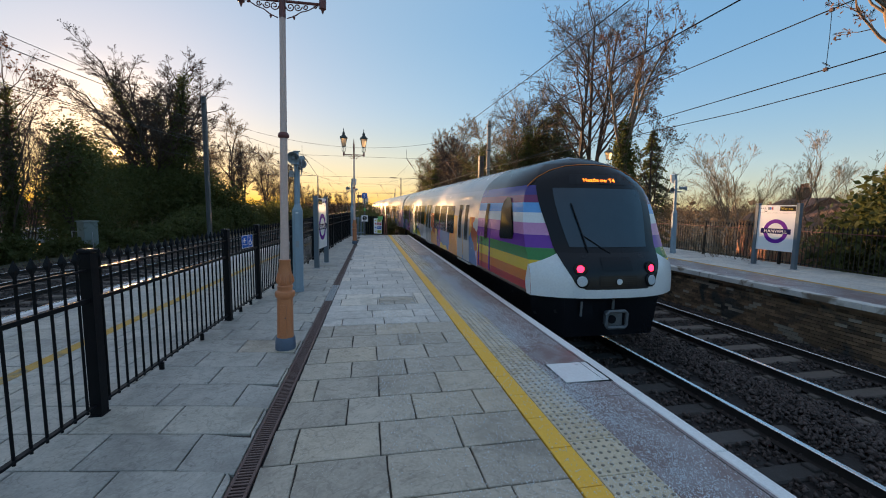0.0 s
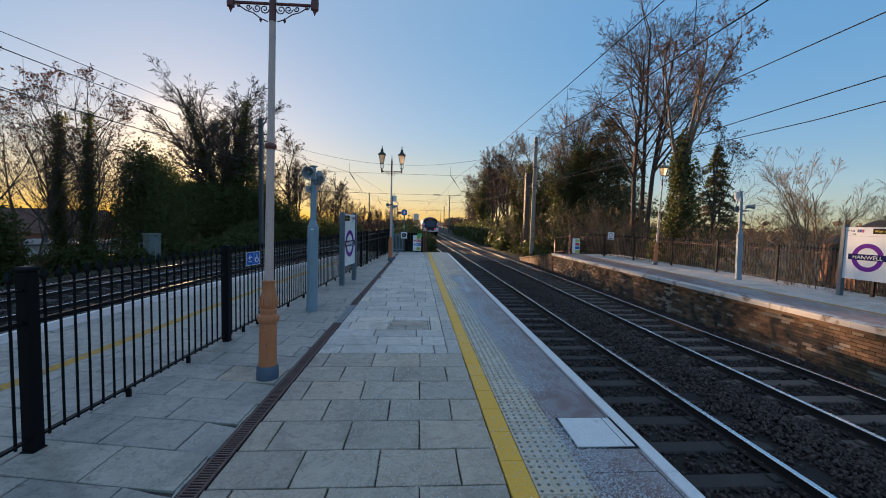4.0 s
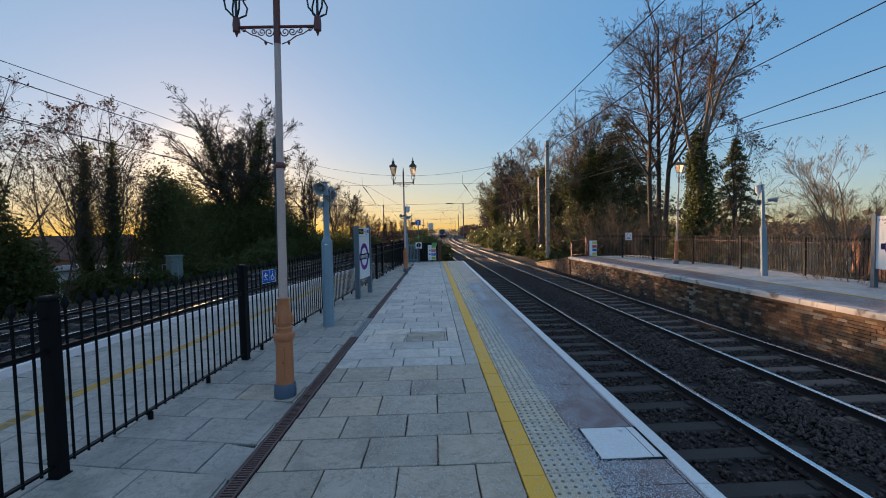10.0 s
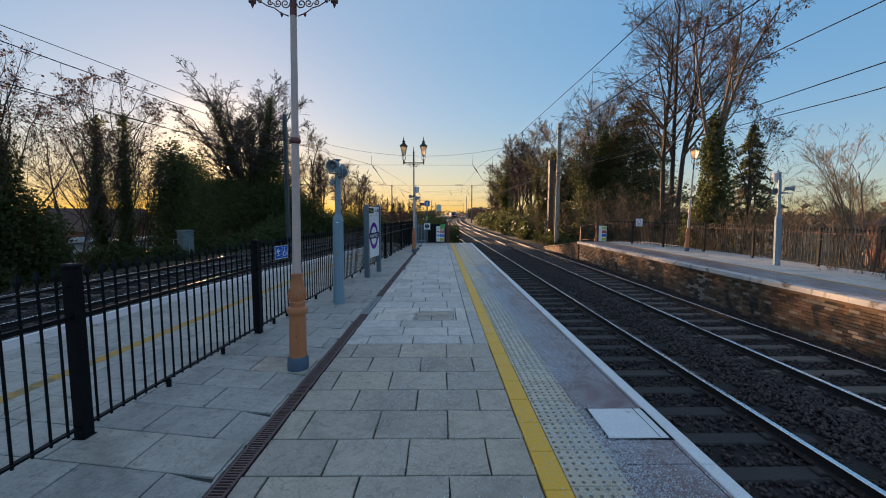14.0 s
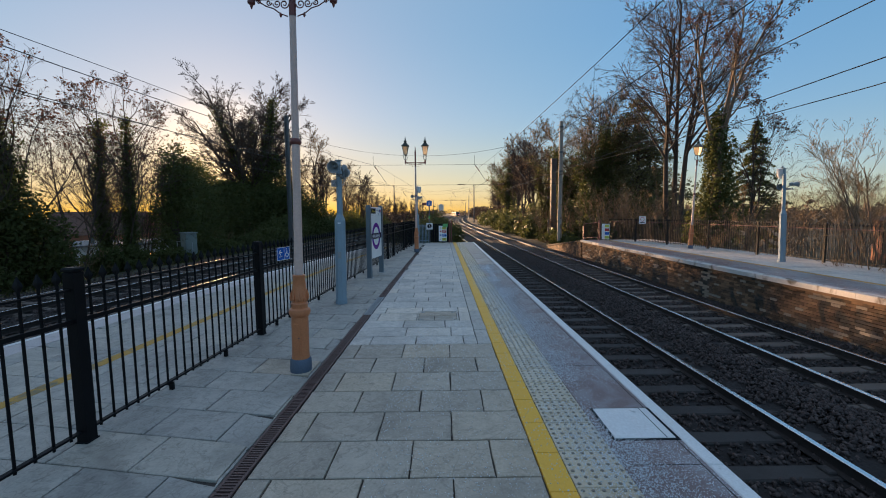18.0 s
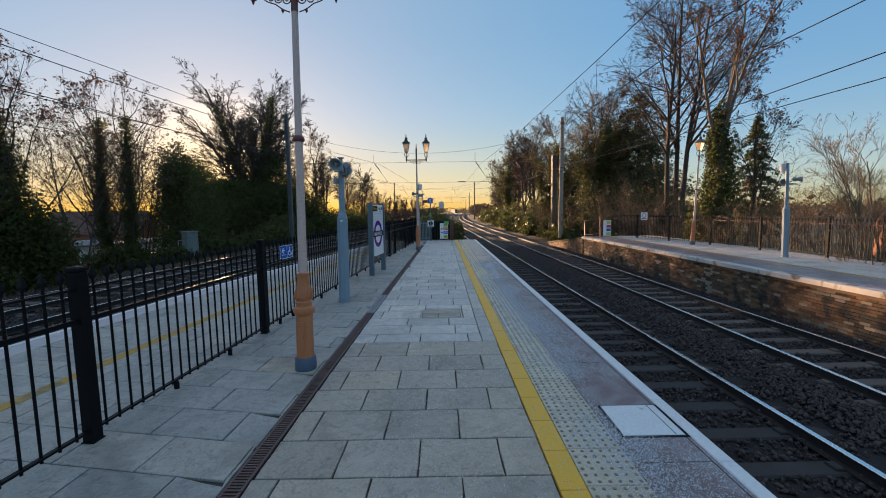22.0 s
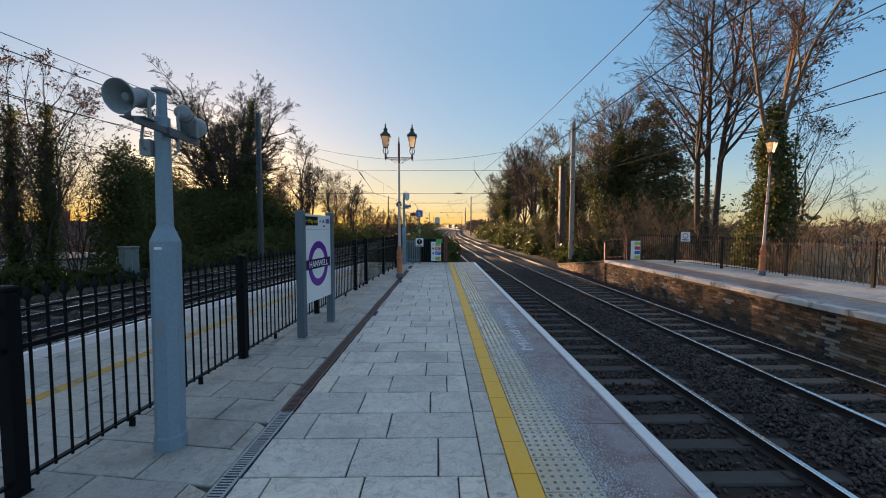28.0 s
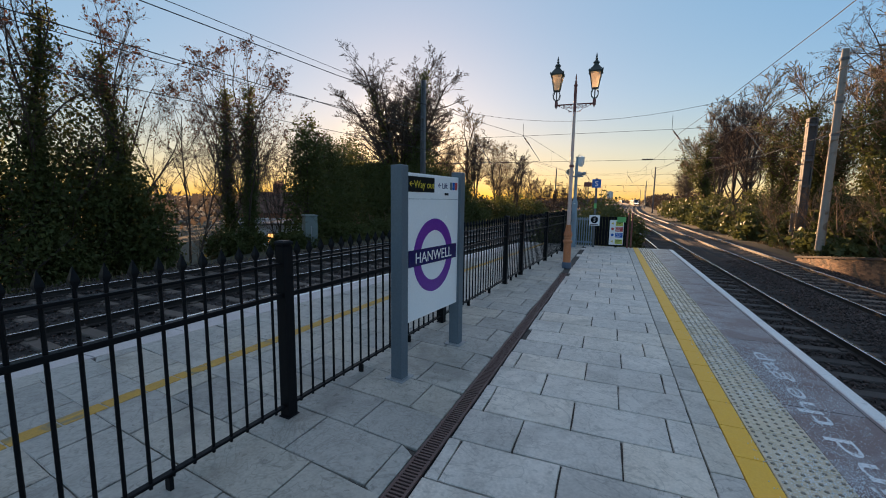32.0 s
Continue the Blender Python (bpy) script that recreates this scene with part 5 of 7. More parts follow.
def far_wall():
    """Bonded brick face under the whitewashed coping."""
    w = Shape().box(OX + 0.255, OX + 0.30, -9, 25.9, -1.4, -0.12)
    wall = solid("wall_opposite_face", w, "mortar", "dark sooty brick wall under the opposite platform edge", "wall", kind="structure")
    one = Shape().box(-0.10, 0.0, 0.004, 0.221, 0.004, 0.069, 0.0)
    me = {k: one.mesh("brick") for k in ("brick", "brick_pale")}
    for k in me:
        me[k].materials.append(M[k])
    r, rest, pale = random.Random(17), Shape(), Shape()
    for c in range(16):
        z = -1.33 + c * 0.075
        y = -9 + (0.1125 if c % 2 else 0.0)
        while y < 25.85:
            out = r.uniform(-0.006, 0.006)
            spot = noise.noise(Vector((y * 0.9, c * 0.35, 2.0)))
            white = spot > 0.38 and r.random() < 0.6 or r.random() < 0.05
            if 6.0 <= y < 10.2:
                part("brick", me["brick_pale" if white else "brick"], "brick", wall, m=pose(OX + 0.255 + out, y, z))
            else:
                (pale if white else rest).box(OX + 0.155 + out, OX + 0.255 + out, y + 0.004, y + 0.221, z + 0.004, z + 0.069)
            y += 0.225
    tagged(part("brickwork", rest, "brickwork", wall), kind="stuff")
    tagged(part("pale_brickwork", pale, "brick_pale", wall), kind="stuff")
    slope = 0.97 / 8.5
    ramp, edge = Shape(), Shape()
    for c in range(18):
        z = -1.33 + c * 0.075
        y = 26.1 + (0.1125 if c % 2 else 0.0)
        while y < 34.2 and z + 0.075 < -0.06 - slope * (y + 0.22 - 25.9):
            out = r.uniform(-0.006, 0.006)
            ramp.box(OX + 0.155 + out, OX + 0.255 + out, y + 0.004, y + 0.221, z + 0.004, z + 0.069)
            y += 0.225
    tagged(part("ramp_brickwork", ramp, "brickwork", wall, "sooty brickwork under the end ramp"), kind="stuff")
    edge.add([(OX + a, y, -0.01 + b - slope * (y - 25.9)) for y in (25.9, 34.4) for a, b in ((0.10, -0.09), (0.28, -0.09), (0.28, 0.0), (0.10, 0.0))],
             [(0, 1, 2, 3), (7, 6, 5, 4), (0, 4, 5, 1), (1, 5, 6, 2), (2, 6, 7, 3), (3, 7, 4, 0)])
    part("ramp_edge", edge, "sooty", wall, "worn dark edge of the end ramp")
    ledge = part("ledge_course", Shape().box(OX + 0.06, OX + 0.26, -9, 25.88, -0.195, -0.122, 0.01), "brick", wall, "projecting brick course")
far_wall()


def far_fence():
    pts = [(13.55, -6.0), (13.55, -3.2), (13.5, -0.4), (13.5, 2.4), (13.5, 5.2), (13.5, 8.0), (13.5, 11.0), (13.45, 14.0), (13.25, 16.6), (13.0, 19.2), (12.5, 21.7), (12.0, 24.1), (11.3, 26.3)]
    s = Shape().box(-0.035, 0.035, -0.035, 0.035, -1.0, 1.32, 0.01)
    pme = s.mesh("post")
    b = Shape().lathe([(0.011, 0.05), (0.011, 1.22)], 5)
    b.lathe([(0.011, 1.22), (0.030, 1.26), (0.003, 1.34)], 4)
    bme = b.mesh("baluster")
    for (xa, ya), (xb, yb) in zip(pts, pts[1:]):
        L = math.hypot(xb - xa, yb - ya)
        za = 0
        fe = thing("railing_panel", "dark steel railings behind the opposite platform, shade and a sunlit top rail coloured in", "railing", pose(xa, ya, za, 0, 0, math.degrees(math.atan2(yb - ya, xb - xa))), "opposite platform railings")
        # posts and bars coloured dark for shade, top rail brown for low sun
        part("post", pme, "fence_dark", fe)
        part("top_rail", Shape().box(0.03, L - 0.03, -0.02, 0.02, 1.12, 1.14, 0.003), "lamp_brown", fe)
        part("bottom_rail", Shape().box(0.03, L - 0.03, -0.02, 0.02, 0.10, 0.12, 0.003), "fence_dark", fe)
        nb = int(L / 0.115)
        for j in range(1, nb):
            part("baluster", bme, "fence_dark", fe, m=pose(L * j / nb, 0, 0))
far_fence()
hr = thing("ramp_handrail", "low barred steel railing at the head of the ramp", "handrail", pose(10.78, 26.45, 0, 0, 0, 99))
for x, z in ((-0.10, 0.0), (0.05, 0.0), (1.95, -0.16)):
    part("post", Shape().box(x - 0.035, x + 0.035, -0.035, 0.035, z - 0.1, z + (1.22 if x < 1 else 1.02), 0.006), "lamp_brown", hr)
for dz in (1.08, 0.12):
    part("rail", Shape().tube([(0.05, 0, dz), (1.95, 0, dz - 0.17)], 0.022, 6), "lamp_brown", hr)
for i in range(1, 15):
    x = 0.05 + 1.9 * i / 15
    part("bar", Shape().tube([(x, 0, 0.11 - 0.09 * x), (x, 0, 1.08 - 0.09 * x)], 0.010, 5), "fence_dark", hr)
fn = thing("notice_board", "coloured warning notice on a post at the ramp", "sign", pose(10.62, 25.6, 0, 0, 0, -10))
part("board", Shape().box(0, 0.45, -0.012, 0.0, 0.05, 1.0, 0.003), "sign_white", fn)
for c, z in (("sign_lime", 0.85), ("sign_red", 0.62), ("sign_blue", 0.40), ("sign_lime", 0.16)):
    part("panel", Shape().box(0.18, 0.43, -0.0155, -0.0125, z - 0.07, z + 0.10), c, fn)
ps = thing("prohibition_sign", "small white square prohibition sign on the railings", "sign", pose(12.05, 23.4, 1.05, 0, 0, -60))
part("board", Shape().box(-0.2, 0.2, -0.05, -0.04, 0, 0.42, 0.003), "sign_white", ps)
part("red_ring", Shape().tube([(0.11 * math.cos(2 * math.pi * i / 20), -0.053, 0.25 + 0.11 * math.sin(2 * math.pi * i / 20)) for i in range(21)], 0.014, 4), "sign_red", ps)
part("text_bar", Shape().box(-0.15, 0.15, -0.053, -0.0505, 0.05, 0.09), "black", ps)


# ---- overhead line equipment ----
def mast(x, y, top, label, mat="post_concrete", w=0.16, round_=True, lean=0.0):
    b = -1.5
    ma = thing("catenary_mast", label, "mast", pose(x, y, b, 0, lean), "overhead line masts")
    h = top - b
    if round_:
        part("shaft", Shape().lathe([(w * 1.25, 0), (w * 0.95, h)], 14), mat, ma, smooth=True)
    else:
        part("shaft", Shape().box(-w, w, -w * 0.12, w * 0.12, 0, h).box(-w, -w * 0.8, -w, w, 0, h).box(w * 0.8, w, -w, w, 0, h), mat, ma)
    part("cap", Shape().lathe([(w, h), (w * 0.9, h + 0.04)], 14), mat, ma)
    for z in (h - 0.5, h - 2.6, h - 4.2):
        part("clamp", Shape().lathe([(w * 1.25, z), (w * 1.25, z + 0.12)], 14), "post_steel", ma)
    return ma
mast(10.92, 35.6, 9.35, "tall weathered concrete overhead line mast beside the ramp", lean=0.15)
mast(-12.3, 35.6, 10.0, "tall dull steel overhead line mast beyond the fast lines", "post_steel", 0.15, False)
m2 = mast(11.7, 40.6, 6.9, "shorter grey steel mast with weights and brackets", "post_dark", 0.23, False)
for z in (4.6, 5.6, 6.4):
    part("bracket", Shape().box(-0.55, 0.1, -0.05, 0.05, z, z + 0.07), "post_steel", m2)
    part("insulator", Shape().lathe([(0.05, z + 0.08), (0.09, z + 0.12), (0.05, z + 0.16), (0.09, z + 0.20), (0.05, z + 0.24)], 10, -0.45, 0), "insulator", m2)
for i in range(7):
    part("balance_weight", Shape().lathe([(0.12, 1.2 + 0.2 * i), (0.12, 1.385 + 0.2 * i)], 12, -0.4, 0), "post_dark", m2)
for y, h in ((126, 10.4), (196, 10), (262, 10), (330, 10)):
    bx = curve_at(BEND, y)
    mast(11.6 + bx, y, h, "distant overhead line mast beside the slow lines", "post_steel", 0.16)
    mast(-12.0 + curve_at(LEFT, y) + 3.0 if y > 130 else -13.8, y, h, "distant overhead line mast beside the fast lines", "post_steel", 0.16)


def wire_run(name, label, pts, r=0.009):
    return part(name, Shape().tube(pts, r, 4), "wire", OHL, label)
OHL = thing("overhead_wires", "thin dark catenary wires, droppers and headspans above the tracks", "wires")
SPANS = [-32, 35.6, 80, 126, 196, 262, 330, 420]
for k in range(4):
    con, cat = [], []
    for a, b in zip(SPANS, SPANS[1:]):
        for i in range(8):
            t = i / 8
            y = a + (b - a) * t
            x = track_x(k, y) + (0.18 if SPANS.index(a) % 2 else -0.18) * (1 - 2 * t)
            con.append((x, y, 4.12 + lift(k) * 0.8))
            cat.append((x, y, 5.68 + lift(k) * 0.2 - 4 * 0.62 * t * (1 - t)))
    wire_run("contact_wire", "contact wire", con, 0.010)
    wire_run("catenary_wire", "sagging catenary wire", cat, 0.011)
    for c, z in zip(con[1:40:2], cat[1:40:2]):
        part("dropper", Shape().tube([c, z], 0.004, 3), "wire", OHL)
    if k < 2:                                            # the nearest dropper with its clips
        t = (5.8 + 32) / 67.6
        x, top = track_x(k, 5.8) - 0.18 * (1 - 2 * t), 5.68 - 4 * 0.62 * t * (1 - t)
        part("dropper", Shape().tube([(x, 5.8, 4.12), (x + 0.01, 5.8, 4.6), (x, 5.8, top)], 0.006, 4).tube([(x + 0.035 * math.cos(a), 5.8 + 0.06 * math.sin(a), 4.20 + 0.05 * math.sin(a)) for a in span(0, 6.28, 10)], 0.005, 4), "wire", OHL, "dropper wire with clips")
        for z in (4.12, top):
            part("dropper_clip", Shape().box(x - 0.02, x + 0.02, 5.77, 5.83, z - 0.03, z + 0.03, 0.008), "insulator", OHL)
wire_run("return_wire", "return conductor", [(10.5, -40, 5.2), (10.45, -10, 4.75), (10.4, 6, 4.55), (10.4, 10, 4.50), (10.4, 16.5, 4.66), (10.9, 35.6, 5.3), (11.2, 80, 5.2), (11.2, 126, 6)], 0.012)
wire_run("feeder_wire", "feeder wire", [(-13, -40, 7.6), (-12.4, -10, 6.8), (-12, 13, 7.17), (-11.9, 17.4, 7.38), (-12.3, 35.6, 8.4)], 0.012)


def ribbed(p, q, n=7, thick=0.06, thin=0.025):
    """A ribbed insulator between two points."""
    p, q = Vector(p), Vector(q)
    s = Shape()
    s.tube([p.lerp(q, i / (2 * n)) for i in range(2 * n + 1)], [thin if i % 2 == 0 else thick for i in range(2 * n + 1)], 8)
    return s


def headspan(y, xl, xr, ztop):
    for z, sag in ((ztop, 2.0), (5.9, 0.05), (4.2, 0.05)):
        pts = [(xl + (xr - xl) * i / 16, y, z - 4 * sag * (i / 16) * (1 - i / 16)) for i in range(17)]
        wire_run("headspan_wire", "headspan wire", pts, 0.010)
    for k in range(4):
        x = track_x(k, y)
        part("hanger", Shape().tube([(x - 0.3, y, 6.6), (x - 0.3, y, 5.88)], 0.012, 5), "wire", OHL)
        part("registration_arm", Shape().tube([(x - 0.3, y, 5.88), (x + 0.25, y, 5.1), (x + 0.85, y, 4.22), (x + 0.1, y, 4.16)], 0.020, 6), "post_steel", OHL, "steel registration arm")
        part("insulator", ribbed((x - 0.2, y, 5.74), (x + 0.15, y, 5.25)), "insulator", OHL)
        part("insulator", ribbed((x - 1.75, y, 4.17), (x - 1.15, y, 4.17)), "insulator", OHL)
headspan(35.6, -12.3, 10.92, 8.6)
headspan(80, -11.5, 10.6, 8.0)
headspan(126, -13.8, 10.8, 9.4)


# ---- trees ----
def grow(rng, out, p, d, L, r, lev, spec):
    """One branch and, from it, its children. spec: children, spread and length ratio for each level."""
    n = (7, 5, 3, 2, 1)[min(lev, 4)]
    wig = (0.06, 0.16, 0.22, 0.28, 0.3)[min(lev, 4)] * spec.get("wild", 1)
    up = (0.05, 0.10, 0.09, 0.05, 0.0)[min(lev, 4)] * spec.get("up", 1)
    pts, rad, dirs = [p], [r], [d]
    for i in range(n):
        d = Vector((d.x + rng.gauss(0, wig), d.y + rng.gauss(0, wig), d.z + rng.gauss(0, wig * 0.6) + up)).normalized()
        p = p + d * (L / n)
        pts.append(p), dirs.append(d)
        rad.append(max(r * (1 - (0.72 if lev == 0 else 0.8) * (i + 1) / n), spec["tip"]))
    out[lev].append((pts, rad))
    if lev >= len(spec["kids"]):
        return
    for c in range(spec["kids"][lev]):
        t = spec["bare"] + (1 - spec["bare"]) * (c + rng.random()) / spec["kids"][lev] if lev == 0 else rng.uniform(0.2, 1.0)
        f = t * n
        i = min(int(f), n - 1)
        q = pts[i].lerp(pts[i + 1], f - i)
        axis = Vector((rng.gauss(0, 1), rng.gauss(0, 1), rng.gauss(0, 1))).cross(dirs[i]).normalized()
        cd = Matrix.Rotation(radians(rng.uniform(*spec["spread"])), 3, axis) @ dirs[i]
        if cd.z < -0.1: cd.z *= 0.3
        grow(rng, out, q, cd.normalized(), L * rng.uniform(*spec["ratio"]) * (1.15 - 0.55 * t), rad[i] * (rng.uniform(0.5, 0.68) if lev == 0 else rng.uniform(0.34, 0.5)), lev + 1, spec)


def tree_meshes(name, seed, height, r0, kids, spread=(22, 50), ratio=(0.5, 0.72), bare=0.3, tip=0.006, stems=1, lean=0.08, wild=1.0, up=1.0, fork=0.0):
    rng = random.Random(seed)
    spec = dict(kids=kids, spread=spread, ratio=ratio, bare=bare, tip=tip, wild=wild, up=up)
    out = [[] for _ in range(len(kids) + 1)]
    for s in range(stems if fork else 0):                # limbs fanning out from one short trunk
        a, out_by = 2.4 * s + rng.uniform(-0.3, 0.3), lean * math.sqrt((s + 0.4) / stems) * rng.uniform(0.85, 1.1)
        grow(rng, out, Vector((0, 0, fork * rng.uniform(0.8, 1.05))), Vector((out_by * math.cos(a), out_by * math.sin(a), 1)).normalized(), (height - fork) * (0.92 - 0.35 * out_by), r0 * rng.uniform(0.36, 0.5), 0, spec)
    if fork:
        out[0].append(([Vector((0, 0, -0.4)), Vector((0.1, 0, fork * 0.5)), Vector((0, 0.05, fork * 1.05))], [r0 * 1.2, r0, r0 * 0.9]))
    for s in range(0 if fork else stems):
        a = rng.uniform(0, 0.9) + 6.283 * s / stems
        o = 0.25 * stems / 2 if stems > 1 else 0
        ld = lean * (2.2 if stems > 1 else 1)
        grow(rng, out, Vector((o * math.cos(a), o * math.sin(a), -0.4)), Vector((ld * math.cos(a), ld * math.sin(a), 1)).normalized(), height * rng.uniform(0.72, 0.82), r0 * rng.uniform(0.75, 1) if stems > 1 else r0, 0, spec)
    wood, crown = Shape(), Shape()
    for lev, branches in enumerate(out):
        for pts, rad in branches:
            (wood if lev < 2 else crown).tube(pts, rad, (9, 6, 3, 3, 3)[min(lev, 4)], False)
    ends = [b[0][-1] for b in out[-1]]
    return wood.mesh(name + "_trunk", True), crown.mesh(name + "_crown"), ends, out


def leaf_quads(points, size, rng, flat=0.0):
    """Diamond leaves round the given points, as an array of quads."""
    n = len(points)
    u = rng.normal(0, 1, (n, 3))
    u[:, 2] *= 1 - flat
    u /= np.linalg.norm(u, axis=1)[:, None]
    w = rng.normal(0, 1, (n, 3))
    w -= u * (w * u).sum(1)[:, None]
    w /= np.linalg.norm(w, axis=1)[:, None]
    sz = size * rng.uniform(0.6, 1.35, (n, 1))
    P = np.asarray(points)
    return np.stack([P - u * sz, P + w * sz * 0.62, P + u * sz, P - w * sz * 0.62], 1)


def clump_points(rng, blobs, n):
    """Points in the outer shells of ellipsoids (x, y, z, rx, ry, rz), gathered into uneven tufts."""
    vol = np.array([b[3] * b[4] + b[4] * b[5] + b[3] * b[5] for b in blobs], float)
    pick = rng.choice(len(blobs), n, p=vol / vol.sum())
    B = np.array(blobs, float)[pick]
    tuft = rng.normal(0, 1, (max(n // 34, 1), 3))
    tuft /= np.linalg.norm(tuft, axis=1)[:, None]
    rad = rng.uniform(0.5, 1.2, (len(tuft), 1))
    d = (tuft * rad)[rng.integers(0, len(tuft), n)] + rng.normal(0, 0.12, (n, 3))
    return B[:, :3] + d * B[:, 3:]


def put_tree(meshes, m, label, bark="bark", twig="twig", ivy=None, leaves=None, name="tree", group=""):
    t = thing(name, label, "tree", m, group)
    part("trunk", meshes[0], bark, t)
    part("crown", meshes[1], twig, t)
    if ivy is not None:
        part("ivy", ivy, "ivy", t, "dark green ivy")
    if leaves is not None:
        part("dry_leaves", leaves, "dry_leaf", t, "dry brown leaves and seed clusters")
    return t


def ivy_mesh(name, seed, out, upto, n, thick, size=0.13, levels=(0, 1)):
    """Ivy round the trunk and the lower limbs up to a height."""
    rng = np.random.default_rng(seed)
    pts, wts = [], []
    for lev in levels:
        for P, R in out[lev]:
            for a, b in zip(P, P[1:]):
                if a.z < upto:
                    pts.append((*a, *b)), wts.append((b - a).length * (1.0 if lev == 0 else 0.35) * (1.35 - a.z / upto))
    pts, wts = np.array(pts), np.array(wts)
    k = rng.choice(len(pts), n, p=wts / wts.sum())
    t = rng.random((n, 1))
    P = pts[k, :3] * (1 - t) + pts[k, 3:] * t
    nt = n // 12
    c = rng.normal(0, 1, (nt, 3)) * [1, 1, 0.7]
    P += (c * rng.uniform(0.3, 1, (nt, 1)))[rng.integers(0, nt, n)] * thick * 0.62 + rng.normal(0, 0.12, (n, 3))
    return quads_mesh(name, leaf_quads(P, size, rng))


def end_leaves(name, seed, ends, n, size, hang=0.1):
    rng = np.random.default_rng(seed)
    E = np.array([(p.x, p.y, p.z) for p in ends])
    P = E[rng.integers(0, len(E), n)] + rng.normal(0, 0.06, (n, 3)) - [0, 0, hang]
    return quads_mesh(name, leaf_quads(P, size, rng))


def leaf_bush(name, m, blobs, n, size, seed, label, category="bush", mat="ivy", kind="", stems=True):
    rng = np.random.default_rng(seed)
    t = thing(name, label, category, m, kind=kind)
    part("foliage", quads_mesh(name, leaf_quads(clump_points(rng, blobs, n), size, rng)), mat, t)
    if stems:
        s, r = Shape(), random.Random(seed)
        for b in blobs:
            s.tube([(b[0] * 0.6, b[1] * 0.6, -0.6), (b[0] * 0.8, b[1] * 0.8, b[2] * 0.5), (b[0], b[1], b[2] + b[5] * 0.4)], [0.12, 0.09, 0.03], 5, False)
            for _ in range(5):
                a = r.uniform(0, 6.28)
                s.tube([(b[0], b[1], b[2] - b[5] * 0.2), (b[0] + b[3] * 0.8 * math.cos(a), b[1] + b[4] * 0.8 * math.sin(a), b[2] + b[5] * r.uniform(-0.2, 0.8))], [0.04, 0.012], 4, False)
        part("stem", s, "bark", t)
    return t


def conifer(m, height, width, seed, label, tiers=22, per=9, droop=0.25, ragged=0.2, taper=0.75, mat="needle"):
    rng, r = np.random.default_rng(seed), random.Random(seed)
    t = thing("conifer", label, "tree", m)
    wood, P, loose = Shape(), [], 0.16 if ragged < 0.3 else 0.34
    wood.tube([(0, 0, -0.5), (0, 0, height * 0.5), (0.05, 0, height)], [height * 0.022, height * 0.014, 0.02], 8, False)
    for i in range(tiers):
        f = (i + r.random() * 0.6) / tiers
        z0 = height * (0.06 + 0.92 * f)
        L = width * (1 - f) ** taper * r.uniform(0.85, 1.1) + 0.15
        for k in range(per):
            a = 2 * math.pi * (k + r.random() * 0.8) / per + i
            z = z0 + r.gauss(0, 0.22 + 0.5 * ragged)
            l = L * max(0.25, r.uniform(0.8 - ragged * 0.6, 1.0 + ragged * 0.45))
            if ragged > 0.3: l *= 0.55 + 0.75 * abs(math.sin(a * 1.5 + f * 9 + seed))
            e = Vector((math.cos(a) * l, math.sin(a) * l, z - l * droop * r.uniform(0.5, 1.4)))
            mid = Vector((math.cos(a) * l * 0.5, math.sin(a) * l * 0.5, z + 0.05 * l))
            wood.tube([(0, 0, z), mid, e], [0.035, 0.022, 0.008], 4, False)
            for j in range(int((18 + 26 * l) * (1.7 if ragged > 0.3 else 1))):
                q = r.uniform(0.2, 1.0)
                b = (Vector((0, 0, z)).lerp(mid, q * 2) if q < 0.5 else mid.lerp(e, q * 2 - 1))
                P.append((b.x + r.gauss(0, loose), b.y + r.gauss(0, loose), b.z + r.gauss(-loose * 0.5, loose * (0.5 if ragged < 0.3 else 1.1))))
    part("trunk", wood, "bark", t)
    part("needles", quads_mesh("needles", leaf_quads(np.array(P), 0.15 + 0.03 * (ragged > 0.3), rng, 0.5)), mat, t, "dark green needle sprays")
    return t


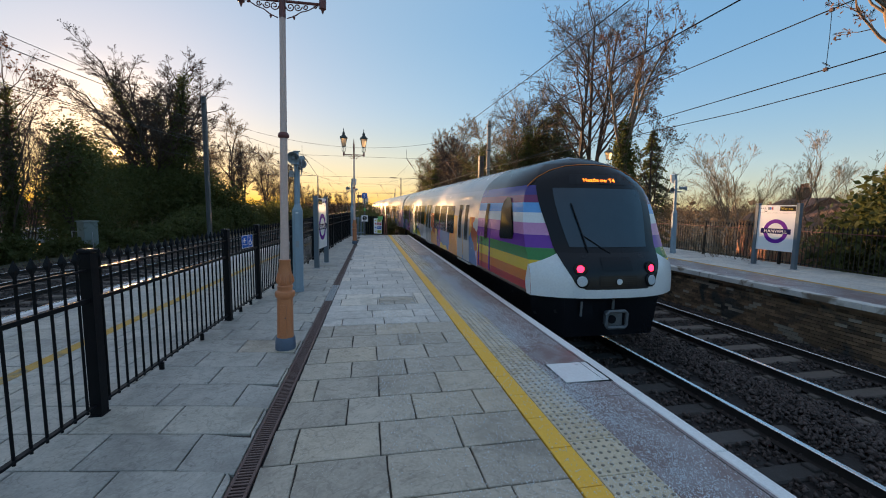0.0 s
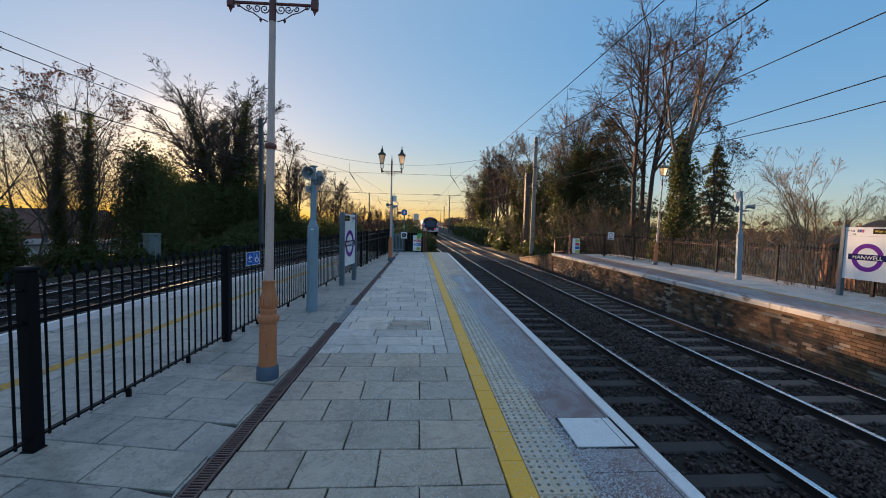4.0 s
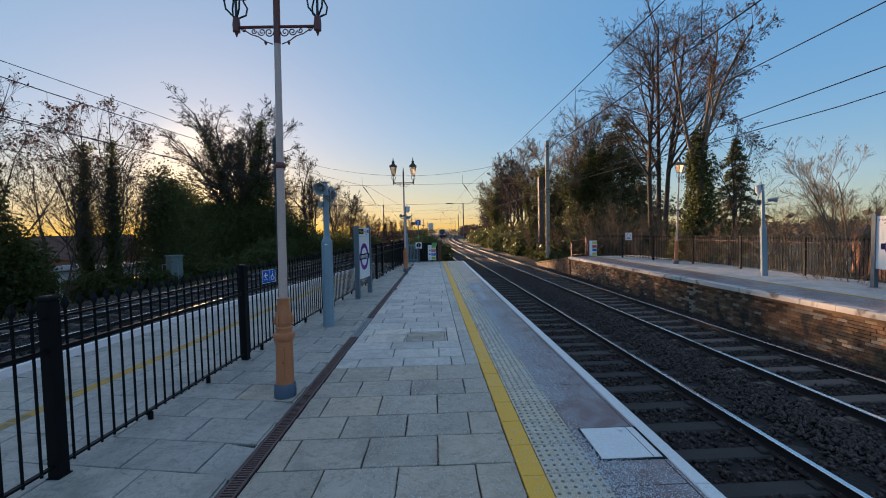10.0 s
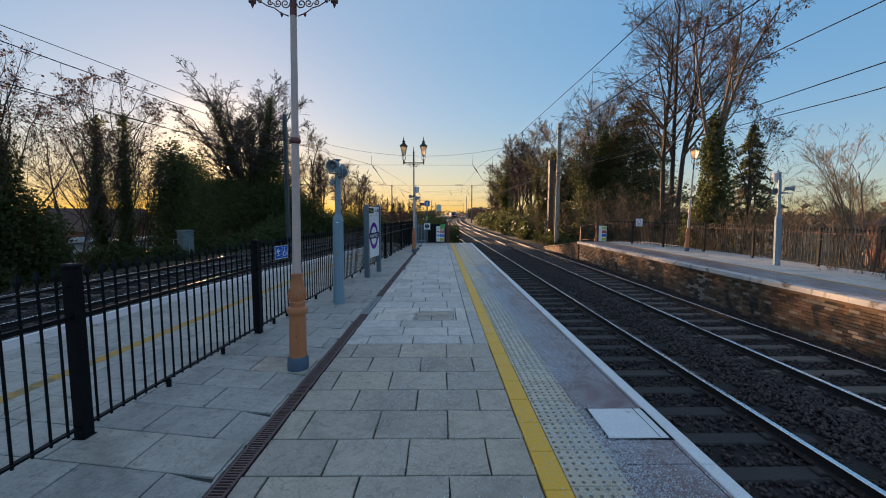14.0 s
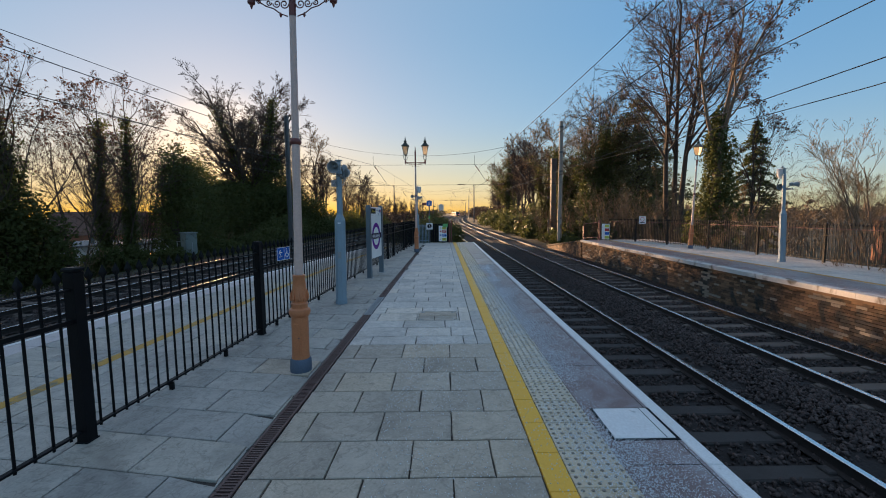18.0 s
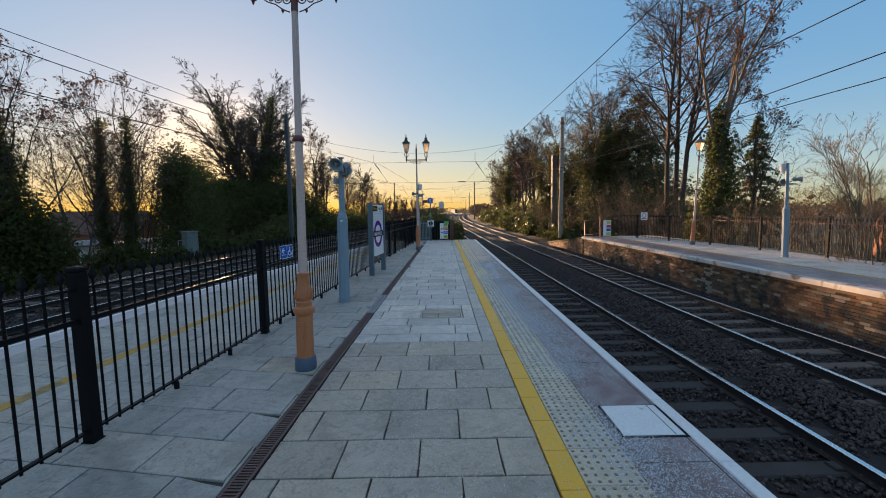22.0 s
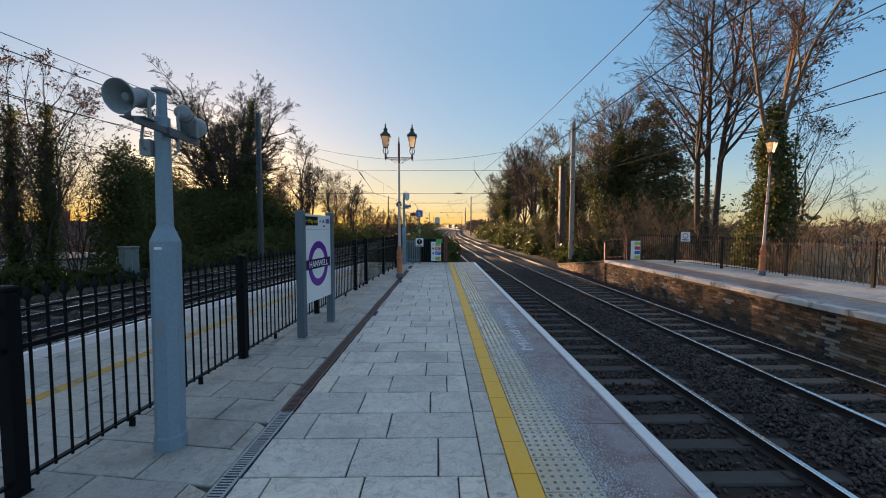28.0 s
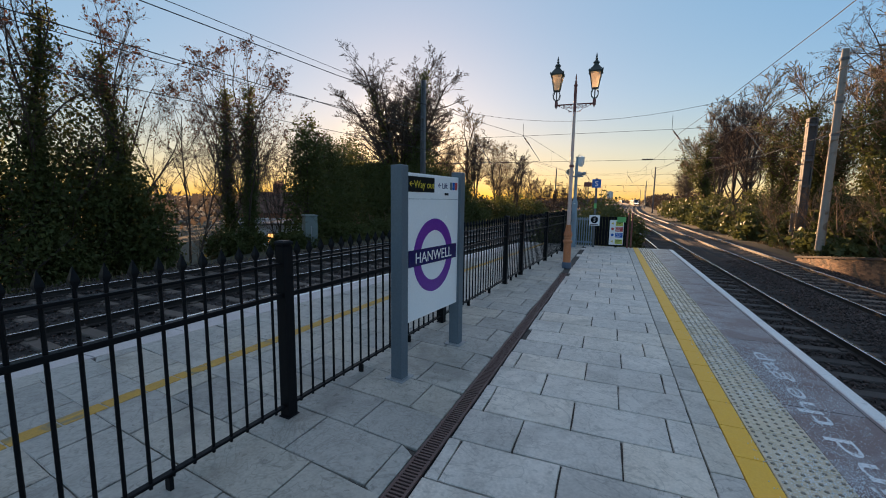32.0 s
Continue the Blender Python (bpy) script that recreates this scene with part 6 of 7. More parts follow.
def cedar(m, height, width, seed, label, mat="needle"):
    """Level, ragged boughs of uneven length with flat drooping sprays, and gaps between them."""
    rng, r = np.random.default_rng(seed), random.Random(seed)
    t = thing("cedar_tree", label, "tree", m)
    wood, P = Shape(), []
    wood.tube([(0, 0, -0.5), (0.12, 0.05, height * 0.5), (0, 0.1, height)], [height * 0.024, height * 0.016, 0.03], 8, False)
    tiers = int(height * 1.7)
    for i in range(tiers):
        f = (i + r.random() * 0.7) / tiers
        z = height * (0.07 + 0.92 * f)
        full = width * min(1.0, (1.04 - f) / 0.62) ** 0.85
        turn = r.uniform(0, 6.28)
        for k in range(5):
            a = turn + 6.283 * (k + r.uniform(-0.3, 0.3)) / 5
            l = full * r.choice((0.45, 0.7, 0.85, 1.0, 1.12)) * r.uniform(0.85, 1.1) + 0.2
            c, sn = math.cos(a), math.sin(a)
            zz = z + r.gauss(0, 0.18)
            mid = Vector((c * l * 0.55, sn * l * 0.55, zz + 0.10 * l))
            e = Vector((c * l, sn * l, zz - r.uniform(-0.02, 0.22) * l))
            wood.tube([(0, 0, zz - 0.1), mid, e], [0.05, 0.03, 0.010], 4, False)
            for j in range(int(12 + 34 * l)):
                q = r.uniform(0.25, 1.03)
                b = Vector((0, 0, zz)).lerp(mid, q / 0.55) if q < 0.55 else mid.lerp(e, (q - 0.55) / 0.45)
                w = 0.10 + 0.16 * l * (1 - abs(q - 0.65))
                P.append((b.x + r.gauss(0, w), b.y + r.gauss(0, w), b.z + r.gauss(0, 0.09) - abs(r.gauss(0, 0.22))))
    part("trunk", wood, "bark", t)
    part("needles", quads_mesh("needles", leaf_quads(np.array(P), 0.125, rng, 0.35)), mat, t, "dark brownish-green needle sprays")
    return t


def at(x, y, turn=0.0, size=1.0, dz=0.0):
    return Matrix.Translation((x, y, ground_z(x, y) + dz)) @ Matrix.Rotation(radians(turn), 4, "Z") @ Matrix.Diagonal((size, size, size, 1))


# shapes of bare trees
T_tall = tree_meshes("tall_tree", 6, 27.0, 0.29, (18, 9, 6, 4), (32, 64), (0.32, 0.47), 0.38, 0.012, stems=3, lean=0.035, wild=0.7, up=0.5)
T_dry = tree_meshes("dry_leaved_tree", 19, 16.2, 0.27, (9, 7, 5, 4), (20, 54), (0.30, 0.50), 0.3, 0.009, stems=4, lean=0.34, wild=1.1, up=0.3, fork=7.2)
T_oak = tree_meshes("oak", 9, 20, 0.42, (16, 11, 8, 3), (24, 56), (0.30, 0.46), 0.20, 0.011, stems=10, lean=0.74, wild=0.7, up=0.25, fork=5.5)
T_pop = tree_meshes("poplar", 14, 14.5, 0.15, (14, 7, 5, 4), (18, 44), (0.38, 0.58), 0.16, 0.007, stems=1, lean=0.02)
T_pop2 = tree_meshes("poplar_b", 27, 13.5, 0.085, (10, 6, 5, 4), (16, 42), (0.36, 0.56), 0.2, 0.007, stems=3, lean=0.07)
T_far = tree_meshes("far_tree", 33, 15, 0.24, (11, 7, 6, 4), (18, 44), (0.42, 0.62), 0.2, 0.022)
T_far2 = tree_meshes("far_tree_b", 41, 15, 0.22, (10, 7, 6, 3), (14, 38), (0.38, 0.58), 0.22, 0.021, stems=2)
T_thin = tree_meshes("thin_tree", 52, 9.6, 0.075, (9, 6, 5, 3), (12, 36), (0.40, 0.60), 0.15, 0.006, stems=4, lean=0.13, up=1.2)
T_shrub = tree_meshes("shrub", 61, 4.2, 0.04, (6, 4, 4), (15, 45), (0.4, 0.65), 0.1, 0.006, stems=7, lean=0.28)
L_dry = end_leaves("dry_leaves", 71, T_dry[2][::2], 2200, 0.058, 0.12)
L_pop = end_leaves("dry_leaves", 72, [p for p in T_pop[2] if p.z > 8.5], 900, 0.075, 0.03)
L_pop2 = end_leaves("dry_leaves", 73, [p for p in T_pop2[2] if p.z > 7.5], 800, 0.075, 0.03)
I_oak = ivy_mesh("ivy", 81, [T_oak[3][0][:4] + T_oak[3][0][-1:]], 15.5, 26000, 0.55, 0.09, (0,))
I_pop = ivy_mesh("ivy", 82, T_pop[3], 9.5, 15000, 0.50, 0.066, (0,))
I_pop2 = ivy_mesh("ivy", 83, T_pop2[3], 4.5, 6000, 0.36, 0.058, (0,))
I_far = ivy_mesh("ivy", 85, T_far[3], 11.5, 13000, 0.95, 0.095)
I_far2 = ivy_mesh("ivy", 86, T_far2[3], 11.0, 11000, 0.8, 0.095)

# left of the fast lines
put_tree(T_oak, at(-24.6, 55.5, 55, 1.26), "spreading bare oak with thick ivy up its limbs", ivy=I_oak)
# extra tree added to fill the open middle of the oak's crown
put_tree(T_far2, at(-25.0, 57.2, 200, 1.42), "added bare tree filling out the crown of the ivy-clad oak")
put_tree(T_far, at(-37, 58, 160, 1.0), "bare oak behind the ivy-clad one", twig="twig_sun_tint")
for x, y, a, s, k, wrap in ((-19.9, 25.9, 0, 0.88, 0, 1), (-18.6, 25.3, 140, 0.86, 0, 1), (-19.0, 19.0, 220, 0.86, 0, 1), (-19.2, 17.0, 60, 0.92, 0, 1), (-19.4, 15.0, 300, 0.95, 0, 1),
                            (-19.6, 22.6, 100, 0.80, 1, 0), (-21.0, 27.8, 200, 0.85, 1, 0), (-22.5, 31.5, 20, 0.85, 1, 0), (-20.4, 12.4, 190, 0.95, 1, 1), (-19.0, 9.5, 30, 0.9, 0, 1), (-19.5, 6.0, 250, 0.95, 1, 0), (-25.0, 36.0, 290, 0.9, 1, 0)):
    put_tree((T_pop, T_pop2)[k], at(x, y, a, s), ("slender bare tree with an ivy-clad stem and dark seed clusters" if wrap else "slender bare tree with dark seed clusters") if k == 0 else "several-stemmed bare tree with dry seed clusters",
             ivy=(I_pop, I_pop2)[k] if wrap else None, leaves=(L_pop, L_pop2)[k], group="trackside trees by the fast lines")
cedar(at(-23.4, 54.5), 12.0, 3.2, 31, "dark ragged evergreen below the bare oak", "ivy")
cedar(at(-20.6, 53), 12.6, 3.4, 32, "dark ragged evergreen beside the bare oak", "ivy")
leaf_bush("evergreen_bush", at(-22.8, 51), [(0, 0, 4.2, 3.8, 3.2, 4.2), (3.6, 1.5, 4.0, 3.0, 2.8, 4.4), (6.6, 2.5, 3.4, 2.4, 2.4, 3.6), (-3.2, 1, 3.6, 2.6, 2.6, 3.6), (2.4, 1, 6.6, 2.6, 2.2, 2.2), (-1.0, 1, 6.2, 1.8, 2.0, 2.0), (-4.4, 1.5, 4.9, 2.4, 2.6, 3.8), (-5.6, 4.0, 4.9, 2.6, 2.4, 3.7), (-3.4, 1.5, 8.3, 2.4, 2.2, 1.0), (-6.0, 4.0, 8.5, 2.8, 2.4, 1.0), (-8.0, 2.5, 6.4, 2.0, 2.6, 5.4), (-10.2, 3.2, 5.6, 2.0, 2.4, 4.6)], 112000, 0.125, 91, "dense dark holm oak mass below the bare oak", "evergreen")
leaf_bush("evergreen_bush", at(-19.4, 31.5), [(0, 0, 3.0, 1.5, 1.6, 4.0), (0.2, -0.2, 6.6, 1.0, 1.0, 2.4), (-1.6, 4, 3.0, 1.6, 1.8, 4.2), (-2.6, 7.0, 3.6, 1.9, 2.0, 4.6), (-1.9, 4.3, 7.0, 1.0, 1.0, 1.6)], 26000, 0.10, 92, "tall dark ivy-smothered thicket beside the fast lines", "evergreen")
for i, (x, y, w, h) in enumerate(((-18.0, 5, 1.8, 1.8), (-18.4, 9.5, 1.9, 1.9), (-18.4, 14, 2.2, 3.4), (-18.8, 17.2, 1.6, 5.4), (-18.7, 15.4, 1.1, 8.0), (-18.9, 13.0, 1.2, 7.4), (-19.0, 18.5, 1.0, 7.8), (-18.2, 11.5, 2.0, 3.2), (-17.7, 19.4, 0.8, 3.6), (-19.2, 19.0, 1.0, 6.0), (-18.4, 24.6, 1.0, 1.6), (-17.6, 34, 1.5, 1.2), (-15.8, 42, 1.8, 1.6), (-14.6, 52, 2.2, 2.4), (-14.0, 62, 2.8, 3.2), (-13, 75, 3.4, 3.6), (-19, -2, 2.5, 2.2), (-17.2, 28.0, 1.0, 0.9), (-16.6, 38, 1.3, 1.2), (-16.8, 47, 2.0, 2.6), (-21.5, 63, 1.8, 7.0), (-18.0, 57, 2.0, 4.0))):
    leaf_bush("ivy_bush", at(x, y), [(0, 0, h * 0.4, w, w * 1.1, h * 0.62), (w * 0.4, w * 0.7, h * 0.3, w * 0.7, w * 0.8, h * 0.5), (-w * 0.5, -w * 0.7, h * 0.35, w * 0.8, w * 0.8, h * 0.6)], 8500, 0.060 + 0.001 * y, 100 + i, "dark ivy and bramble thicket on the bank")
for i, (x, y, w, h) in enumerate(((-1.6, 28.5, 1.2, 2.4), (0.4, 29.5, 1.2, 2.9), (-0.4, 33, 1.4, 3.2), (1.4, 33.5, 1.0, 2.4), (0.3, 39, 1.5, 2.8), (-0.6, 46, 1.5, 2.4), (0.4, 54, 1.4, 2.0))):
    leaf_bush("scrub_bush", at(x, y), [(0, 0, h * 0.4, w, w * 1.2, h * 0.6), (w * 0.4, w * 0.8, h * 0.35, w * 0.7, w * 0.8, h * 0.5)], 4200, 0.075, 170 + i, "dark scrub between the tracks beyond the platform end")
# distance on the left
for i, (x, y, s, k) in enumerate(((-20.5, 70, 1.15, 0), (-19, 92, 0.62, 1), (-25.5, 70, 1.0, 1), (-29, 84, 0.85, 0), (-33, 76, 0.9, 1), (-35, 75, 0.9, 0), (-23, 64, 1.0, 0), (-24, 105, 0.6, 0), (-15, 92, 0.58, 0), (-30, 95, 0.7, 1), (-13.0, 70, 0.72, 1), (-16.5, 74, 0.80, 0), (-17, 110, 0.6, 1), (-17.5, 66, 0.85, 1), (-14.5, 64, 0.7, 0), (-19, 135, 0.5, 1), (-27, 125, 0.55, 0), (-13, 150, 0.5, 1), (-21, 165, 0.55, 0),
                                  (-11, 185, 0.5, 0), (-58, 85, 0.5, 0), (-9.6, 112, 0.46, 1), (-12.2, 120, 0.52, 0), (-8.6, 134, 0.5, 1), (-14.5, 104, 0.5, 0), (-10.8, 98, 0.4, 1), (-7.6, 160, 0.55, 0), (-16, 128, 0.55, 1))):
    put_tree((T_far, T_far2)[k], at(x, y, i * 47, s), "distant bare tree on the skyline" , ivy=I_far if i in (4,) else None, twig="twig_sun_tint" if y > 60 else "twig", group="distant trees")

# right of the slow lines
put_tree(T_tall, at(18.5, 31.6, 15, 0.86), "tall round-crowned bare tree", "bark")
put_tree(T_tall, at(18.4, 46, 140, 0.68), "tall many-limbed bare tree", "bark")
put_tree(T_dry, at(16.8, 24.5, 250), "ivy-clad bare tree with a few dry brown leaves behind the railings", "bark_pale", leaves=L_dry)
put_tree(T_dry, at(17.4, 10.6, 40), "tall bare tree with reddish dry leaves behind the railings", "bark_pale", leaves=L_dry)
put_tree(T_pop, at(25, 33, 90, 0.9), "slender bare tree among the shrubs", "bark_pale", "twig_sun_tint", leaves=L_pop)
cedar(at(20.3, 41.5), 14.6, 4.2, 15, "tall ragged cedar behind the railings")
cedar(at(22.6, 43.5), 11.0, 3.4, 25, "ragged cedar beside a taller one")
cedar(at(17.6, 43), 11.0, 2.6, 5, "narrow dark cedar beside the line")
put_tree(T_far, at(16.6, 42, 33, 0.98), "ivy-smothered tree beside the line with bare upper limbs", "bark", ivy=I_far)
put_tree(T_far2, at(18.6, 44.5, 80, 1.0), "two-stemmed ivy-clad tree beside the line", "bark", ivy=I_far2)
put_tree(T_far, at(14.0, 46, 210, 0.86), "ivy-smothered tree farther along the line", "bark", ivy=I_far)
put_tree(T_far2, at(12.9, 50, 10, 0.72), "bare tree with some ivy farther along the line", "bark", ivy=I_far2)
conifer(at(44.7, 58), 18.2, 5.4, 7, "conical dark green spruce", 20, 9, 0.30, 0.26, 0.85, mat="laurel")
leaf_bush("ivy_tower", at(16.8, 24.5), [(0, 0, 2.4, 1.0, 1.0, 2.8), (-0.5, 0.1, 1.6, 1.1, 0.9, 1.8), (0.2, 0.1, 5.2, 0.8, 0.8, 2.4), (-0.1, 0.1, 6.8, 0.6, 0.6, 1.2), (0.15, 0.2, 8.0, 0.45, 0.45, 1.0)], 15000, 0.085, 120, "ivy column round a tree stem", "ivy")
for i, (x, y, r, h) in enumerate(((18.2, 36, 1.4, 4.6), (15.0, 40, 1.4, 5.6), (17.4, 41.5, 1.3, 8.0), (21.8, 41, 1.6, 6.4), (22.8, 39.5, 1.4, 4.6), (13.0, 39, 1.2, 4.0), (24.5, 41, 1.4, 4.0), (20.2, 33.5, 1.3, 3.6), (14.0, 58, 1.8, 4.0), (16.5, 63, 2.0, 4.5), (14.8, 46, 1.2, 6.0), (18.5, 34, 1.5, 4.0), (16.6, 38.5, 1.3, 5.0), (13.8, 70, 2.0, 4), (15.5, 80, 2.2, 4))):
    leaf_bush("ivy_clad_tree", at(x, y), [(0, 0, h * 0.3, r, r, h * 0.36), (r * 0.2, 0, h * 0.6, r * 0.8, r * 0.8, h * 0.3), (-r * 0.2, r * 0.2, h * 0.85, r * 0.5, r * 0.5, h * 0.2)], 4600, 0.09, 130 + i, "trunk smothered in green ivy beside the line", "tree", "laurel" if i % 2 else "ivy")
for i, (x, y, w, h) in enumerate(((12.2, 38, 1.3, 1.8), (12.6, 43, 1.5, 2.2), (12.0, 48.5, 1.6, 2.0), (12.2, 54, 1.7, 2.4), (12.0, 61, 1.9, 2.4), (12.4, 69, 2.2, 2.8), (12.8, 78, 2.4, 3.0), (13.5, 89, 2.8, 3.2), (14, 102, 3.2, 3.4), (15.5, 118, 3.6, 3.6), (11.6, 35.5, 0.7, 0.9), (13.5, 36.2, 1.2, 2.4))):
    leaf_bush("laurel_hedge", at(x, y), [(0, 0, h * 0.35, w, w * 1.6, h * 0.66), (w * 0.6, -w, h * 0.4, w * 0.9, w, h * 0.6), (w * 0.5, w, h * 0.3, w * 0.8, w, h * 0.6)], 5200, 0.15 + 0.001 * y, 150 + i, "glossy green laurel and ivy hedge beside the track", "hedge", "laurel")
for i, (x, y, s, k) in enumerate(((15.0, 88, 1.2, 0), (18.5, 98, 1.2, 1), (15.5, 76, 1.15, 1), (20, 112, 1.2, 0), (20, 86, 1.25, 0), (13.6, 62, 1.0, 1), (15.5, 66, 1.1, 0), (18, 128, 0.9, 1), (21, 150, 1.0, 0), (26, 72, 1.0, 1), (28, 60, 1.0, 0), (24, 170, 1, 1), (27, 195, 1, 0), (31, 215, 1, 1), (20, 68, 0.9, 0), (52, 40, 0.6, 1))):
    put_tree((T_far, T_far2)[k], at(x, y, i * 61, s), "bare tree beyond the slow lines", "bark_pale", "twig_sun_tint", ivy=I_far if i in (0, 3) else None, group="distant trees")
# the sunlit look of these trees comes partly from their golden twig colour
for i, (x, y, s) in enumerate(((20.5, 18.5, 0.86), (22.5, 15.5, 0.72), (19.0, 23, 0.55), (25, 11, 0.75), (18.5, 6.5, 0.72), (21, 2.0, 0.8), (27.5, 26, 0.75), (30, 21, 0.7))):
    put_tree(T_thin, at(x, y, i * 77, s), "small bare tree, twigs tinted golden as by low sun", "bark_pale", "twig_sun_tint", group="thin trees behind the railings")
rsh = random.Random(77)
for i in range(13):
    y = -2 + i * 2.5 + rsh.uniform(-0.3, 0.3)
    put_tree(T_shrub, at(rsh.uniform(14.4, 17.5), y, rsh.uniform(0, 360), rsh.uniform(0.6, 0.95), 0.1), "leafless shrub behind the railings, twigs tinted golden as by sun", "bark_pale", "twig_sun_tint", name="shrub", group="shrubs behind the railings")
for i in range(12):
    y = 34 + i * 2.4
    put_tree(T_shrub, at(rsh.uniform(12.5, 15.5), y, rsh.uniform(0, 360), rsh.uniform(0.7, 1.1)), "leafless brown shrub beside the line", "bark", "twig_sun_tint", name="shrub", group="trackside shrubs")
for i in range(7):
    put_tree(T_shrub, at(rsh.uniform(-24, -19.5), 4 + i * 6.2, rsh.uniform(0, 360), rsh.uniform(0.6, 0.95)), "leafless dark shrub on the bank", name="shrub", group="shrubs by the fast lines")
# scrub whose golden twig colour stands in for sunlight on it
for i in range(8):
    put_tree(T_shrub, at(rsh.uniform(13.2, 20.0), rsh.uniform(30.5, 38.5), rsh.uniform(0, 360), rsh.uniform(1.1, 1.7)), "tall leafless scrub with low sun tinted into its twig colour", "bark_pale", "twig_sun_tint", name="shrub", group="sunlit scrub")
leaf_bush("evergreen_bush", at(15.6, 9.0), [(0, 0, 1.8, 1.4, 1.6, 2.2), (0.6, 1.6, 1.5, 1.2, 1.3, 1.7), (0.4, -1.8, 1.6, 1.3, 1.5, 2.0), (0, 0.3, 3.4, 0.9, 1.0, 0.9)], 9000, 0.11, 190, "rounded dark evergreen bush behind the railings", "bush", "ivy")
leaf_bush("evergreen_bush", at(15.4, 4.5), [(0, 0, 1.6, 1.3, 1.8, 2.0), (0.6, -1.6, 1.5, 1.2, 1.3, 1.9)], 6000, 0.11, 191, "rounded dark evergreen bush behind the railings", "bush", "ivy")


def bank_litter():
    rng = np.random.default_rng(5)
    n = 9000
    y = rng.uniform(2, 70, n)
    left = rng.random(n) < 0.45
    lx = np.array([curve_at(LEFT, v) - 6.3 for v in np.linspace(2, 70, 69)])
    x = np.where(left, np.interp(y, np.linspace(2, 70, 69), lx) - rng.exponential(1.6, n), 10.9 + rng.exponential(1.2, n))
    keep = (left | (y > 35)) & (x > -24)
    x, y = x[keep], y[keep]
    z = np.array([ground_z(a, b) for a, b in zip(x, y)])
    base = np.stack([x, y, z - 0.05], 1)
    h = rng.uniform(0.12, 0.45, (len(x), 1))
    d = rng.normal(0, 0.35, (len(x), 3)) * h
    d[:, 2] = h[:, 0]
    w = rng.normal(0, 1, (len(x), 3)) * [1, 1, 0] * 0.02
    V = np.stack([base - w, base + w, base + d], 1)
    solid("dead_grass", quads_mesh("dead_grass", V, 3), "dead_scrub", "dead straw-coloured grass along the line", "grass", kind="stuff")
bank_litter()


def track_scrub():
    """Leafless thickets that line the tracks towards the horizon."""
    rng = np.random.default_rng(41)
    pts = []
    for y in range(84, 330, 5):
        for side, x, h in ((1, track_x(1, y) + 6.5, 3.6 + 0.012 * y), (-1, track_x(3, y) - 5.5, 2.6 + 0.008 * y)):
            n = 150
            d = np.abs(rng.normal(0, 2.6, n))
            hh = h * (0.55 + 0.45 * math.sin(y * 1.7 + side) ** 2)
            pts.append(np.stack([x + side * d, y + rng.uniform(-3, 3, n), ground_z(x, y) + hh * rng.random(n) ** 0.7], 1))
    solid("track_scrub", quads_mesh("track_scrub", leaf_quads(np.concatenate(pts), 0.34, rng)), "scrub_twigs", "dense leafless brown scrub lining the distant tracks", "scrub", kind="stuff")
track_scrub()


def far_woods():
    rng = np.random.default_rng(8)
    pts = []
    for x0, x1, y0, y1, h, n in ((-420, -22, 230, 620, 9, 5200), (26, 420, 260, 620, 9, 5200), (-330, -80, 20, 240, 9, 3600), (-150, -62, -10, 120, 7, 1800), (60, 300, -20, 240, 8, 4200), (-40, 60, 640, 900, 9, 2200)):
        c = np.stack([rng.uniform(x0, x1, n // 16), rng.uniform(y0, y1, n // 16)], 1)
        k = rng.integers(0, len(c), n)
        hh = h * (0.5 + 0.5 * np.sin(c[k, 0] * 3.1 + c[k, 1]) ** 2)
        g = np.array([ground_z(x, 0) for x in c[k, 0]])
        pts.append(np.stack([c[k, 0] + rng.normal(0, 3.2, n), c[k, 1] + rng.normal(0, 3.2, n), g + hh * rng.random(n) ** 0.8], 1))
    P = np.concatenate(pts)
    solid("far_woods", quads_mesh("far_woods", leaf_quads(P, 1.0, rng)), "far_twigs", "brown leafless woods along the horizon", "woods", kind="stuff")
M["far_twigs"] = material("distant_twigs", (0.13, 0.10, 0.075), (0.08, 0.068, 0.055), rough=0.95, bump=0, through=0.35, scale=0.05)
far_woods()


# ---- buildings and lineside ----
def build_white_building():
    b = thing("white_building", "low white rendered building beyond the bank with lit windows", "building", pose(-29.0, 38.5, ground_z(-29.0, 38.5), 0, 0, 40))
    part("wall", Shape().box(-3.4, 3.4, -4, 4, 0, 4.5), "house_white", b)
    part("roof", Shape().box(-3.6, 3.6, -4.2, 4.2, 4.5, 4.65, 0.05), "post_steel", b, "flat grey roof")
    part("flue", Shape().lathe([(0.14, 4.6), (0.14, 5.4)], 8, -2.2, -2.0), "post_steel", b)
    for i in range(3):
        w = part("window", Shape().box(-2.9 + i * 2.2, -1.6 + i * 2.2, -4.06, -4.0, 2.9, 3.8), "sign_grey", b)
        part("pane", Shape().box(-2.82 + i * 2.2, -2.30 + i * 2.2, -4.08, -4.065, 2.98, 3.72), "warm_pane" if i else "pane", w)
        part("pane", Shape().box(-2.20 + i * 2.2, -1.68 + i * 2.2, -4.08, -4.065, 2.98, 3.72), "warm_pane" if i == 2 else "pane", w)


